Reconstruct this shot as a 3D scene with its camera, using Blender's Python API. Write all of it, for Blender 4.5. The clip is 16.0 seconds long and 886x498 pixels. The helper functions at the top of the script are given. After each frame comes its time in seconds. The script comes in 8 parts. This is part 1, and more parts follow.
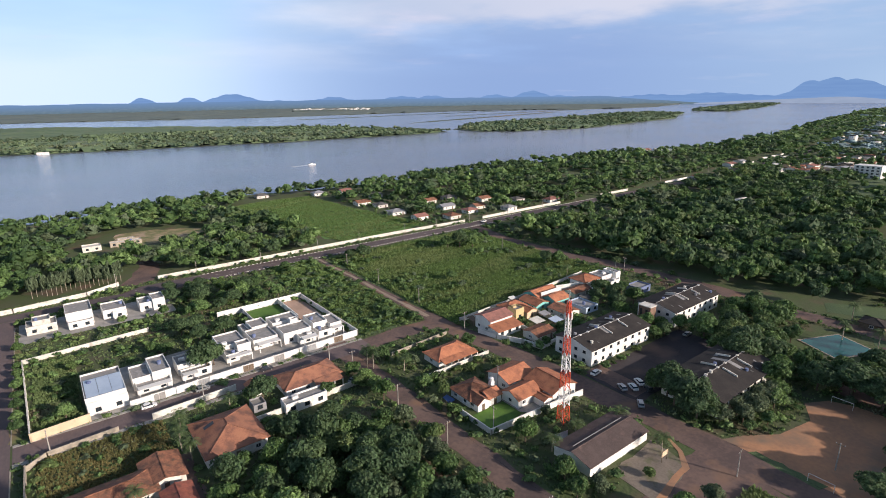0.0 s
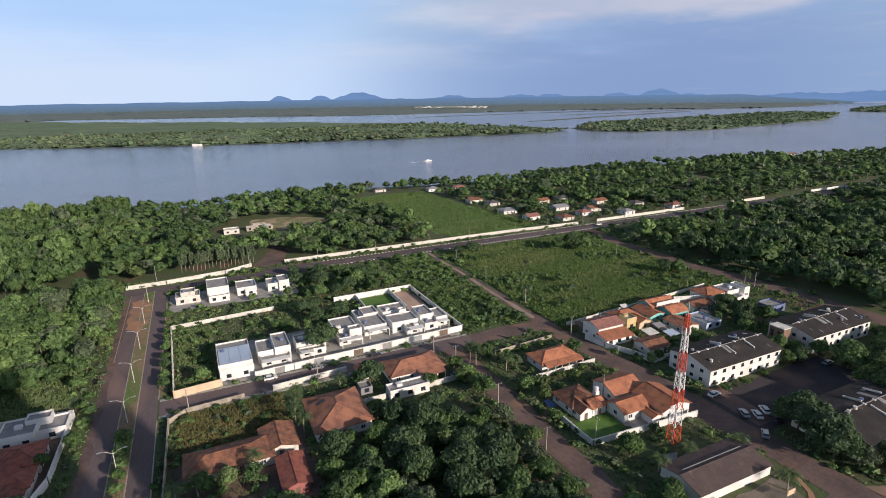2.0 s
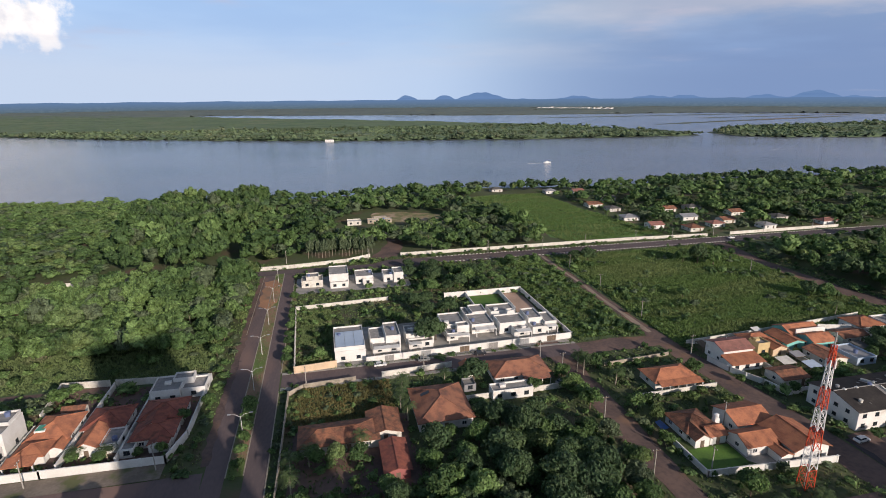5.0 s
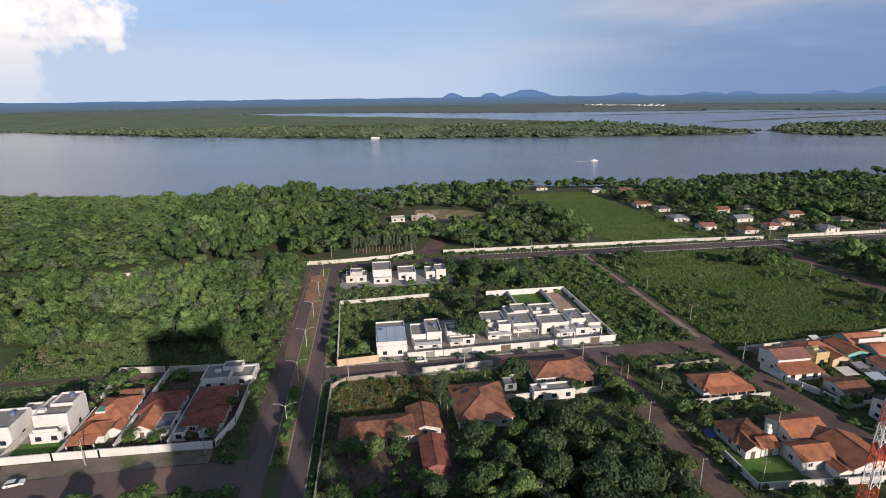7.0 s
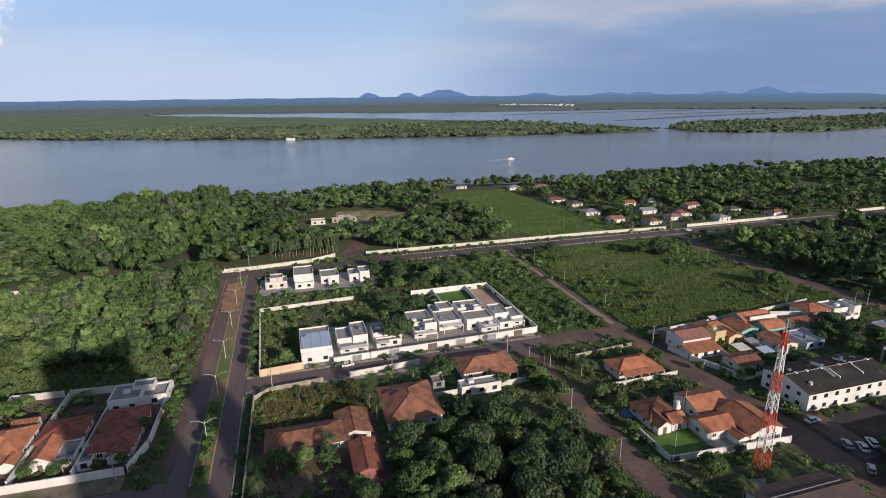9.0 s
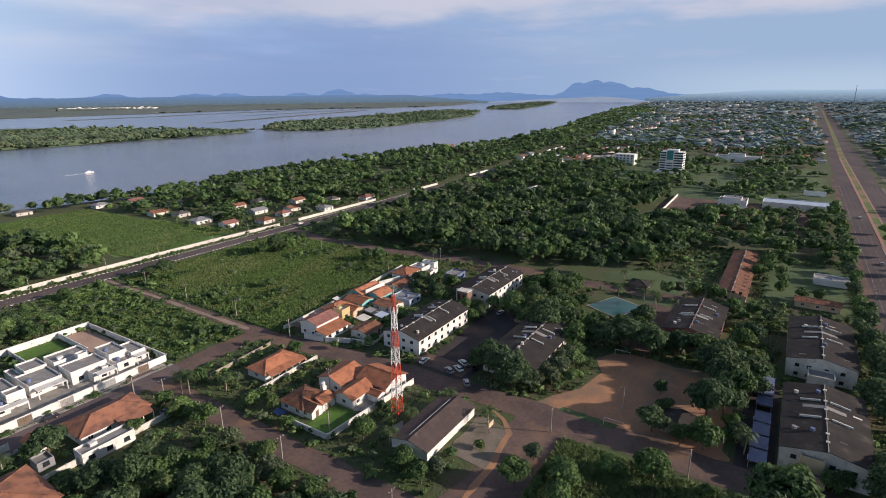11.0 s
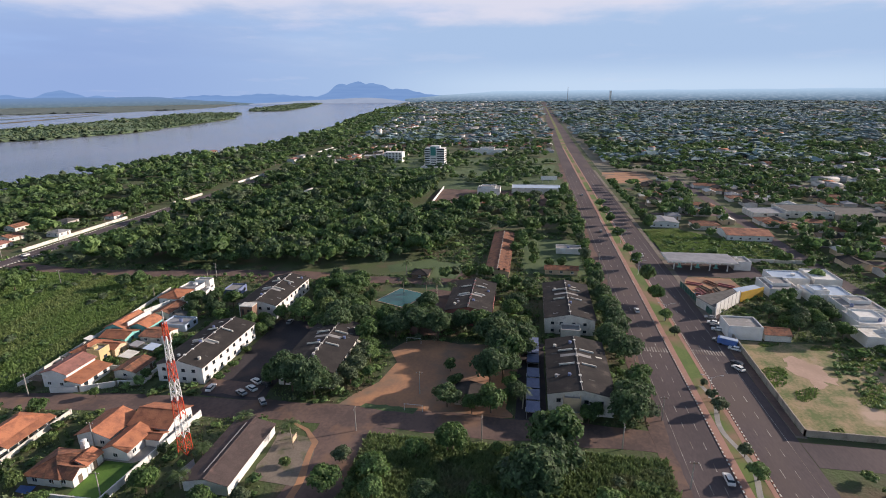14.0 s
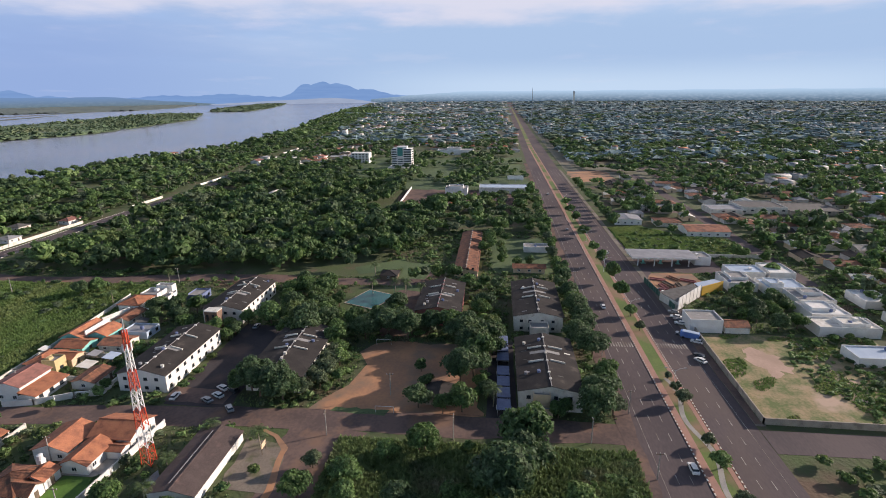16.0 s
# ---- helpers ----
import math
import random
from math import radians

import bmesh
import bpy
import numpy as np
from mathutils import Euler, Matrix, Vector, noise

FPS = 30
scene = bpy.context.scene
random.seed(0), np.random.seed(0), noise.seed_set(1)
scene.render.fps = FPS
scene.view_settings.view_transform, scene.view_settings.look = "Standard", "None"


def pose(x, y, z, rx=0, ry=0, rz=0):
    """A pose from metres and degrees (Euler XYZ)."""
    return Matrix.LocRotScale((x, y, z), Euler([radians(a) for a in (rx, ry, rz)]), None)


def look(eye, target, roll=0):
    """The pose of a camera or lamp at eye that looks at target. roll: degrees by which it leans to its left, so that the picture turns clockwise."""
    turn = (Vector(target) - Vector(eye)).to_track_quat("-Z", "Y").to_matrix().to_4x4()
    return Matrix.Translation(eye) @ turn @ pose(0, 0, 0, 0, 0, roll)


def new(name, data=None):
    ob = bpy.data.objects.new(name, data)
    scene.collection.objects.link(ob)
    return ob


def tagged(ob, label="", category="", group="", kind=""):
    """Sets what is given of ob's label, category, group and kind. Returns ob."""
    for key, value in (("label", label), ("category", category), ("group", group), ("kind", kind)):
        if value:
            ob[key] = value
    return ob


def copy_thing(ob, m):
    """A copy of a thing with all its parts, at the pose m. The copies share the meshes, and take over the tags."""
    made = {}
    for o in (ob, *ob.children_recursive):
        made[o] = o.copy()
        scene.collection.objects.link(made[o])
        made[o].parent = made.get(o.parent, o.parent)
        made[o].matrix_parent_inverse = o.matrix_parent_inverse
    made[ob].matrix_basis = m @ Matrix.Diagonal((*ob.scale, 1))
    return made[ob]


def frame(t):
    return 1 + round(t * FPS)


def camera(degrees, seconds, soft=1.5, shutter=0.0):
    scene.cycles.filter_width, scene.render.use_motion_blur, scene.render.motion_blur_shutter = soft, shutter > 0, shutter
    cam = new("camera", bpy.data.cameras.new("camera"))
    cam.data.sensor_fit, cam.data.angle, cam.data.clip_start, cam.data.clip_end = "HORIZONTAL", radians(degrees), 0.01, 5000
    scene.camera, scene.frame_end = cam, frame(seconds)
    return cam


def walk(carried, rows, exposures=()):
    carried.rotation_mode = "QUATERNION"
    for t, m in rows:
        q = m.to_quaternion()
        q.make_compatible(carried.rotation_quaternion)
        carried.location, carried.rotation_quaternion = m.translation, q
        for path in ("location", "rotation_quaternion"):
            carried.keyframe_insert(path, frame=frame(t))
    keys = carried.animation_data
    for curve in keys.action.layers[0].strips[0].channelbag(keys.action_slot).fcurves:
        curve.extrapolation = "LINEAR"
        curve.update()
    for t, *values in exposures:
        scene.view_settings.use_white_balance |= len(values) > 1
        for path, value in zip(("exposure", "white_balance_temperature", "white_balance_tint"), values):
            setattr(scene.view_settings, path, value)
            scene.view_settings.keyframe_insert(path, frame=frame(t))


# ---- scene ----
cam = camera(79.39, 16.0, 0.95)
PATH = [
    (0, pose(0, 0, 90, 73.965, 0.842, -37.206)),
    (0.5, pose(0, 0, 90, 73.954, 0.864, -35.445)),
    (1, pose(0, 0, 90, 73.939, 0.888, -32.677)),
    (1.5, pose(0, 0, 90, 73.952, 0.843, -29.051)),
    (2, pose(0, 0, 90, 73.963, 0.808, -25.047)),
    (2.5, pose(0, 0, 90, 73.978, 0.794, -21.485)),
    (3, pose(0, 0, 90, 73.991, 0.686, -18.568)),
    (3.5, pose(0, 0, 90, 73.969, 0.578, -16.593)),
    (4, pose(0, 0, 90, 73.966, 0.590, -15.386)),
    (4.2, pose(0, 0, 90, 74.065, 0.522, -14.906)),
    (6.3, pose(0, 0, 90, 73.894, 0.641, -8.645)),
    (6.5, pose(0, 0, 90, 73.902, 0.644, -8.326)),
    (7, pose(0, 0, 90, 73.898, 0.654, -7.723)),
    (7.5, pose(0, 0, 90, 73.874, 0.682, -7.342)),
    (8, pose(0, 0, 90, 73.841, 0.661, -7.058)),
    (8.2, pose(0, 0, 90, 73.844, 0.641, -7.468)),
    (10.3, pose(0, 0, 90, 73.618, 0.398, -42.705)),
    (10.5, pose(0, 0, 90, 73.596, 0.365, -46.801)),
    (11, pose(0, 0, 90, 73.598, 0.436, -56.979)),
    (11.5, pose(0, 0, 90, 73.598, 0.377, -66.971)),
    (12, pose(0, 0, 90, 73.562, 0.458, -73.497)),
    (12.5, pose(0, 0, 90, 73.551, 0.499, -75.956)),
    (13, pose(0, 0, 90, 73.531, 0.525, -77.731)),
    (13.5, pose(0, 0, 90, 73.521, 0.579, -79.814)),
    (14, pose(0, 0, 90, 73.517, 0.534, -80.918)),
    (14.5, pose(0, 0, 90, 73.496, 0.598, -81.768)),
    (15, pose(0, 0, 90, 73.484, 0.504, -82.411)),
    (15.5, pose(0, 0, 90, 73.484, 0.508, -83.954)),
    (16, pose(0, 0, 90, 73.513, 0.493, -84.417)),
]
walk(cam, PATH, exposures=[(0, 0.40, 6500, 10), (1.5, 0.2, 6500, 10), (3.5, 0.02, 6500, 10), (7, -0.08, 6500, 10), (8.2, -0.1, 6500, 10), (10.3, 0.06, 6550, 11), (11, 0.17, 6600, 11.5), (11.5, 0.25, 6620, 12),
                           (12.5, 0.40, 6620, 12), (16, 0.42, 6620, 12)])

# ---- light ----
SUN_AZ = math.atan2(0.42, -0.91)
SUN_EL = radians(18)
world = bpy.data.worlds.new("sky")
scene.world = world
world.use_nodes = True
wn, wl = world.node_tree.nodes, world.node_tree.links
wn.clear()
w_out = wn.new("ShaderNodeOutputWorld")
w_bg = wn.new("ShaderNodeBackground")
w_bg.inputs["Strength"].default_value = 0.09
w_sky = wn.new("ShaderNodeTexSky")
w_sky.sky_type = "NISHITA"
w_sky.sun_disc = False
w_sky.sun_elevation = SUN_EL
w_sky.sun_rotation = SUN_AZ
w_sky.air_density, w_sky.dust_density, w_sky.ozone_density = 1.0, 0.6, 2.0
w_co = wn.new("ShaderNodeTexCoord")
w_sep = wn.new("ShaderNodeSeparateXYZ")
wl.new(w_co.outputs["Generated"], w_sep.inputs[0])
# cloud layers: flat sheets seen in perspective
w_lift = wn.new("ShaderNodeMath")
w_lift.operation = "ADD"
w_lift.inputs[1].default_value = 0.10
w_abs = wn.new("ShaderNodeMath")
w_abs.operation = "ABSOLUTE"
wl.new(w_sep.outputs["Z"], w_abs.inputs[0])
wl.new(w_abs.outputs[0], w_lift.inputs[0])
w_div = wn.new("ShaderNodeVectorMath")
w_div.operation = "DIVIDE"
w_comb = wn.new("ShaderNodeCombineXYZ")
for k in "XYZ":
    wl.new(w_lift.outputs[0], w_comb.inputs[k])
wl.new(w_co.outputs["Generated"], w_div.inputs[0])
wl.new(w_comb.outputs[0], w_div.inputs[1])


def sky_noise(scale, detail, low, high, rough=0.55, shift=0.0, round_=False):
    m = wn.new("ShaderNodeMapping")
    m.inputs["Location"].default_value = (shift, shift * 0.7, 0)
    n = wn.new("ShaderNodeTexNoise")
    n.inputs["Scale"].default_value = scale
    n.inputs["Detail"].default_value = detail
    n.inputs["Roughness"].default_value = rough
    r = wn.new("ShaderNodeMapRange")
    r.interpolation_type = "SMOOTHSTEP"
    r.inputs["From Min"].default_value, r.inputs["From Max"].default_value = low, high
    wl.new(w_co.outputs["Generated"] if round_ else w_div.outputs[0], m.inputs[0])
    wl.new(m.outputs[0], n.inputs["Vector"])
    wl.new(n.outputs[0], r.inputs["Value"])
    return r.outputs[0]


def sky_mix(fac, a, b):
    m = wn.new("ShaderNodeMix")
    m.data_type = "RGBA"
    wl.new(fac, m.inputs["Factor"])
    for s, i in ((a, "A"), (b, "B")):
        if isinstance(s, tuple):
            m.inputs[6 if i == "A" else 7].default_value = (*s, 1)
        else:
            wl.new(s, m.inputs[6 if i == "A" else 7])
    return m.outputs[2]


GREY_CLOUD, WHITE_CLOUD, PINK_CLOUD, HAZE = (2.5, 3.6, 6.2), (7.6, 7.8, 8.8), (6.4, 6.2, 7.6), (4.3, 5.8, 8.4)


def sky_band(low, high):
    """1 at the horizon, falling to 0 higher up."""
    r = wn.new("ShaderNodeMapRange")
    r.interpolation_type = "SMOOTHSTEP"
    r.inputs["From Min"].default_value, r.inputs["From Max"].default_value = low, high
    r.inputs["To Min"].default_value, r.inputs["To Max"].default_value = 1, 0
    wl.new(w_abs.outputs[0], r.inputs["Value"])
    return r.outputs[0]


def sky_times(a, b):
    m = wn.new("ShaderNodeMath")
    m.operation = "MULTIPLY"
    wl.new(a, m.inputs[0])
    wl.new(b, m.inputs[1])
    return m.outputs[0]


def sky_side(az, wide, narrow):
    """1 towards one side of the sky (degrees from north, leftward), falling to 0 away from it."""
    d = wn.new("ShaderNodeVectorMath")
    d.operation = "DOT_PRODUCT"
    d.inputs[1].default_value = (-math.sin(radians(az)), math.cos(radians(az)), 0)
    r = wn.new("ShaderNodeMapRange")
    r.interpolation_type = "SMOOTHSTEP"
    r.inputs["From Min"].default_value, r.inputs["From Max"].default_value = math.cos(radians(wide)), math.cos(radians(narrow))
    wl.new(w_co.outputs["Generated"], d.inputs[0])
    wl.new(d.outputs["Value"], r.inputs["Value"])
    return r.outputs[0]


def sky_ramp(v, low, high, a=0.0, b=1.0):
    r = wn.new("ShaderNodeMapRange")
    r.interpolation_type = "SMOOTHSTEP"
    for k, q in zip(("From Min", "From Max", "To Min", "To Max"), (low, high, a, b)):
        r.inputs[k].default_value = q
    wl.new(v, r.inputs["Value"])
    return r.outputs[0]


def sky_add(a, b, k):
    """a + k b."""
    m = wn.new("ShaderNodeMath")
    m.operation = "MULTIPLY_ADD"
    m.inputs[1].default_value = k
    wl.new(b, m.inputs[0])
    wl.new(a, m.inputs[2])
    return m.outputs[0]


def sky_blob(az, el, wide, narrow):
    """1 towards one spot of the sky, falling evenly to 0 round it."""
    d = wn.new("ShaderNodeVectorMath")
    d.operation = "DOT_PRODUCT"
    c = math.cos(radians(el))
    d.inputs[1].default_value = (-math.sin(radians(az)) * c, math.cos(radians(az)) * c, math.sin(radians(el)))
    r = wn.new("ShaderNodeMapRange")
    r.inputs["From Min"].default_value, r.inputs["From Max"].default_value = math.cos(radians(wide)), math.cos(radians(narrow))
    wl.new(w_co.outputs["Generated"], d.inputs[0])
    wl.new(d.outputs["Value"], r.inputs["Value"])
    return r.outputs[0]


low_sky = sky_times(sky_band(0.2, 0.55), sky_ramp(w_abs.outputs[0], 0.02, 0.14))
c0 = sky_mix(sky_band(0.0, 0.30), w_sky.outputs[0], HAZE)
open_side = sky_side(28, 62, 8)
c0 = sky_mix(sky_times(open_side, sky_band(0.25, 0.7)), c0, (4.9, 7.1, 10.6))
c0 = sky_mix(sky_times(open_side, sky_band(0.03, 0.16)), c0, (6.5, 7.7, 9.8))
# a grey rain bank over the hills, veils of white and pink, a pale rim over the town, a cumulus over the wide river
bank = sky_times(sky_side(-58, 48, 12), sky_band(0.06, 0.24))
c1 = sky_mix(bank, c0, GREY_CLOUD)
c1 = sky_mix(sky_times(sky_ramp(sky_noise(0.5, 4, 0.30, 0.80, shift=3.1), 0, 1, 0, 0.7), low_sky), c1, (4.1, 6.0, 9.4))
c2 = sky_mix(sky_times(sky_ramp(sky_noise(0.36, 7, 0.40, 0.80, 0.5, shift=7.7), 0, 1, 0, 0.85), low_sky), c1, WHITE_CLOUD)
c2 = sky_mix(sky_times(sky_side(-110, 62, 22), sky_band(0.09, 0.22)), c2, (3.3, 4.6, 6.7))
c2 = sky_mix(sky_times(sky_side(-104, 34, 8), sky_band(0.004, 0.06)), c2, (4.5, 5.8, 7.5))
deck = sky_add(sky_ramp(w_abs.outputs[0], 0.06, 0.17), sky_noise(0.8, 7, 0.25, 0.75, 0.55, shift=4.4), 0.8)
c2 = sky_mix(sky_times(sky_side(-88, 74, 30), sky_ramp(deck, 0.62, 1.35, 0, 0.9)), c2, (6.0, 6.1, 7.2))
heap = sky_ramp(sky_add(sky_blob(36, 12, 19, 6), sky_noise(11.0, 10, 0.25, 0.75, 0.6, shift=2.6, round_=True), 0.8), 0.80, 1.12)
heap = sky_times(heap, sky_ramp(w_abs.outputs[0], 0.015, 0.075, 0.25, 1))
c2 = sky_mix(heap, c2, (12.6, 12.0, 11.8))
c2 = sky_mix(sky_times(heap, sky_noise(10.0, 8, 0.52, 0.74, 0.6, shift=5.0, round_=True)), c2, (7.6, 7.7, 8.8))
c2 = sky_mix(sky_times(heap, sky_ramp(w_abs.outputs[0], 0.04, 0.11, 0.8, 0.0)), c2, (8.2, 8.3, 9.4))
c3 = sky_mix(sky_times(sky_ramp(sky_noise(1.1, 5, 0.52, 0.88, 0.5, shift=1.3), 0, 1, 0, 0.8), low_sky), c2, PINK_CLOUD)
wl.new(c3, w_bg.inputs["Color"])
wl.new(w_bg.outputs[0], w_out.inputs[0])

sun_data = bpy.data.lights.new("sun", "SUN")
sun_data.energy, sun_data.angle, sun_data.color = 5.0, radians(0.6), (1.0, 0.855, 0.745)
sun = new("sun", sun_data)
sun.matrix_world = look((400 * math.sin(SUN_AZ), 400 * math.cos(SUN_AZ), 400 * math.tan(SUN_EL)), (0, 0, 0))

# ---- materials ----
MATS = {}


def mat(name, a, b=None, rough=0.85, scale=0.5, fine=6.0, bump=0.2, island=0.0, obrand=0.0, metal=0.0, third=None, t_low=0.55,
        t_high=0.7, t_scale=0.1, translucent=0.0, stretch=None, low=0.35, high=0.65, spec=0.3, bump_dist=0.05, speck=0.0):
    """Two base colours mixed by a broad and a fine grain, an optional third in patches, in world metres."""
    m = bpy.data.materials.new(name)
    MATS[name] = m
    m.use_nodes = True
    nt = m.node_tree
    n, l = nt.nodes, nt.links
    p = n["Principled BSDF"]
    p.inputs["Roughness"].default_value = rough
    p.inputs["Metallic"].default_value = metal
    p.inputs["Specular IOR Level"].default_value = spec
    b = b or tuple(c * 0.7 for c in a)
    geo = n.new("ShaderNodeNewGeometry")
    vec = geo.outputs["Position"]
    if stretch:
        mp = n.new("ShaderNodeMapping")
        mp.inputs["Scale"].default_value = stretch
        l.new(vec, mp.inputs[0])
        vec = mp.outputs[0]

    def noise_tex(sc, detail):
        t = n.new("ShaderNodeTexNoise")
        t.inputs["Scale"].default_value = sc
        t.inputs["Detail"].default_value = detail
        l.new(vec, t.inputs["Vector"])
        return t.outputs[0]

    def ranged(v, lo, hi):
        r = n.new("ShaderNodeMapRange")
        r.inputs["From Min"].default_value, r.inputs["From Max"].default_value = lo, hi
        l.new(v, r.inputs["Value"])
        return r.outputs[0]

    def mixed(f, x, y):
        q = n.new("ShaderNodeMix")
        q.data_type = "RGBA"
        l.new(f, q.inputs["Factor"])
        for s, i in ((x, 6), (y, 7)):
            if isinstance(s, tuple):
                q.inputs[i].default_value = (*s, 1)
            else:
                l.new(s, q.inputs[i])
        return q.outputs[2]

    big, small = noise_tex(scale, 4), noise_tex(fine, 3)
    add = n.new("ShaderNodeMath")
    add.operation = "MULTIPLY_ADD"
    l.new(small, add.inputs[0])
    add.inputs[1].default_value = 0.5
    l.new(big, add.inputs[2])
    col = mixed(ranged(add.outputs[0], low + 0.25, high + 0.25), a, b)
    if third:
        col = mixed(ranged(noise_tex(t_scale, 5), t_low, t_high), col, third)
    if island or obrand:
        if island:
            src = geo.outputs["Random Per Island"]
        else:
            src = n.new("ShaderNodeObjectInfo").outputs["Random"]
        k = island or obrand
        hsv = n.new("ShaderNodeHueSaturation")
        r = n.new("ShaderNodeMapRange")
        r.inputs["To Min"].default_value, r.inputs["To Max"].default_value = 1 - k, 1 + k
        l.new(src, r.inputs["Value"])
        l.new(r.outputs[0], hsv.inputs["Value"])
        l.new(col, hsv.inputs["Color"])
        col = hsv.outputs[0]
    # Random specks put lit leaves and the dark gaps between them into the colour.
    if speck:
        hs = n.new("ShaderNodeHueSaturation")
        rs = n.new("ShaderNodeMapRange")
        rs.inputs["From Min"].default_value, rs.inputs["From Max"].default_value = 0.36, 0.64
        rs.inputs["To Min"].default_value, rs.inputs["To Max"].default_value = 1 - speck, 1 + speck
        l.new(noise_tex(1.7, 6), rs.inputs["Value"])
        l.new(rs.outputs[0], hs.inputs["Value"])
        l.new(col, hs.inputs["Color"])
        col = hs.outputs[0]
    l.new(col, p.inputs["Base Color"])
    if bump:
        bp = n.new("ShaderNodeBump")
        bp.inputs["Strength"].default_value = bump
        bp.inputs["Distance"].default_value = bump_dist
        l.new(small, bp.inputs["Height"])
        l.new(bp.outputs[0], p.inputs["Normal"])
    if translucent:
        tr = n.new("ShaderNodeBsdfTranslucent")
        l.new(col, tr.inputs["Color"])
        ms = n.new("ShaderNodeMixShader")
        ms.inputs[0].default_value = translucent
        l.new(p.outputs[0], ms.inputs[1])
        l.new(tr.outputs[0], ms.inputs[2])
        l.new(ms.outputs[0], n["Material Output"].inputs[0])
    return m


def plain(name, c, rough=0.6, metal=0.0, spec=0.4):
    return mat(name, c, tuple(v * 0.8 for v in c), rough, 1.5, 12, 0.1, metal=metal, spec=spec)


GRASS = mat("meadow", (0.1008, 0.1428, 0.06139), (0.063, 0.1008, 0.04677), 0.9, 0.06, 1.2, 0.6, third=(0.1176, 0.1596, 0.06048), t_scale=0.03, bump_dist=0.4)
FIELD = mat("bright_pasture", (0.13, 0.24, 0.06), (0.10, 0.19, 0.05), 0.9, 0.06, 1.0, 0.5, third=(0.19, 0.23, 0.08), t_scale=0.03, bump_dist=0.4)
SCRUB = mat("scrub_ground", (0.075, 0.105, 0.03894), (0.085, 0.095, 0.04956), 0.95, 0.1, 0.9, 0.6, third=(0.14, 0.095, 0.0649), t_scale=0.05, bump_dist=0.4)
LAWN = mat("lawn", (0.10, 0.20, 0.035), (0.07, 0.14, 0.03), 0.9, 0.2, 2.0, 0.3, bump_dist=0.1)
DRYGRASS = mat("dry_grass", (0.34, 0.255, 0.15), (0.13, 0.16, 0.06), 0.95, 0.16, 1.1, 0.8, third=(0.46, 0.335, 0.25), t_scale=0.075, t_low=0.54, t_high=0.66)
MEDIAN = mat("dry_median_grass", (0.14, 0.19, 0.055), (0.095, 0.14, 0.042), 0.95, 0.12, 1.5, 0.4, third=(0.26, 0.17, 0.11), t_scale=0.06, t_low=0.47, t_high=0.6)
LINE = mat("worn_road_paint", (0.50, 0.48, 0.44), (0.24, 0.21, 0.18), 0.8, 0.4, 3, 0.05, third=(0.15, 0.115, 0.095), t_scale=0.12, t_low=0.45, t_high=0.62)
KERBRED = mat("dull_red_paint", (0.24, 0.12, 0.09), (0.17, 0.095, 0.075), 0.85, 0.6, 5, 0.1)
# Dull town walls, with haze put in by paling their colour.
TOWNWALL = mat("dull_town_plaster", (0.575, 0.55, 0.512), (0.425, 0.4, 0.375), 0.9, 0.1, 1.5, 0, island=0.25)
DIRT = mat("red_dirt", (0.185, 0.128, 0.108), (0.112, 0.084, 0.078), 0.95, 0.09, 0.9, 0.3, third=(0.235, 0.145, 0.10), t_scale=0.08, spec=0.1)
PALEDIRT = mat("pale_dry_earth", (0.34, 0.265, 0.20), (0.25, 0.19, 0.145), 0.95, 0.1, 1.2, 0.3)
CLAY = mat("clay_soil", (0.44, 0.23, 0.125), (0.31, 0.175, 0.11), 0.95, 0.09, 0.9, 0.3, third=(0.22, 0.16, 0.115), t_scale=0.07, t_low=0.48, t_high=0.64)
# Dusty ground, paled to lighten dark gaps between far trees as haze would.
TOWNGROUND = mat("dusty_haze_paled_ground", (0.19, 0.175, 0.135), (0.115, 0.125, 0.08), 0.95, 0.02, 0.3, 0, third=(0.27, 0.21, 0.16), t_scale=0.012)
SAND = mat("pale_sand", (0.47, 0.325, 0.25), (0.38, 0.265, 0.20), 0.95, 0.1, 1.2, 0.3)
ASPHALT = mat("asphalt", (0.132, 0.105, 0.104), (0.096, 0.079, 0.082), 0.85, 0.05, 1.5, 0.15, third=(0.142, 0.111, 0.10), t_scale=0.04, stretch=(0.35, 1, 1), spec=0.1)
ASPHALT_Y = mat("dusty_asphalt", (0.1713, 0.1305, 0.1263), (0.1271, 0.1017, 0.1028), 0.85, 0.06, 1.5, 0.15, third=(0.2543, 0.1659, 0.1362), t_scale=0.04, stretch=(1, 0.35, 1), spec=0.1)
CONCRETE = mat("concrete", (0.36, 0.34, 0.31), (0.26, 0.25, 0.235), 0.85, 0.3, 4, 0.1)
PAVER = mat("red_paver", (0.40, 0.22, 0.165), (0.33, 0.19, 0.15), 0.85, 0.4, 5, 0.1)
WHITE = mat("white_plaster", (0.74, 0.73, 0.70), (0.64, 0.62, 0.585), 0.8, 0.25, 3, 0.08, third=(0.52, 0.48, 0.43), t_scale=0.35, t_low=0.60, t_high=0.80)
WORN_WHITE = mat("weathered_plaster", (0.68, 0.66, 0.60), (0.55, 0.52, 0.46), 0.85, 0.35, 3, 0.08, third=(0.34, 0.30, 0.26), t_scale=0.5, t_low=0.55, t_high=0.78)
CREAM = mat("cream_plaster", (0.66, 0.50, 0.34), (0.55, 0.42, 0.29), 0.85, 0.3, 3, 0.08)
YELLOW = mat("yellow_paint", (0.72, 0.45, 0.07), (0.62, 0.38, 0.07), 0.7, 0.3, 3, 0.08)
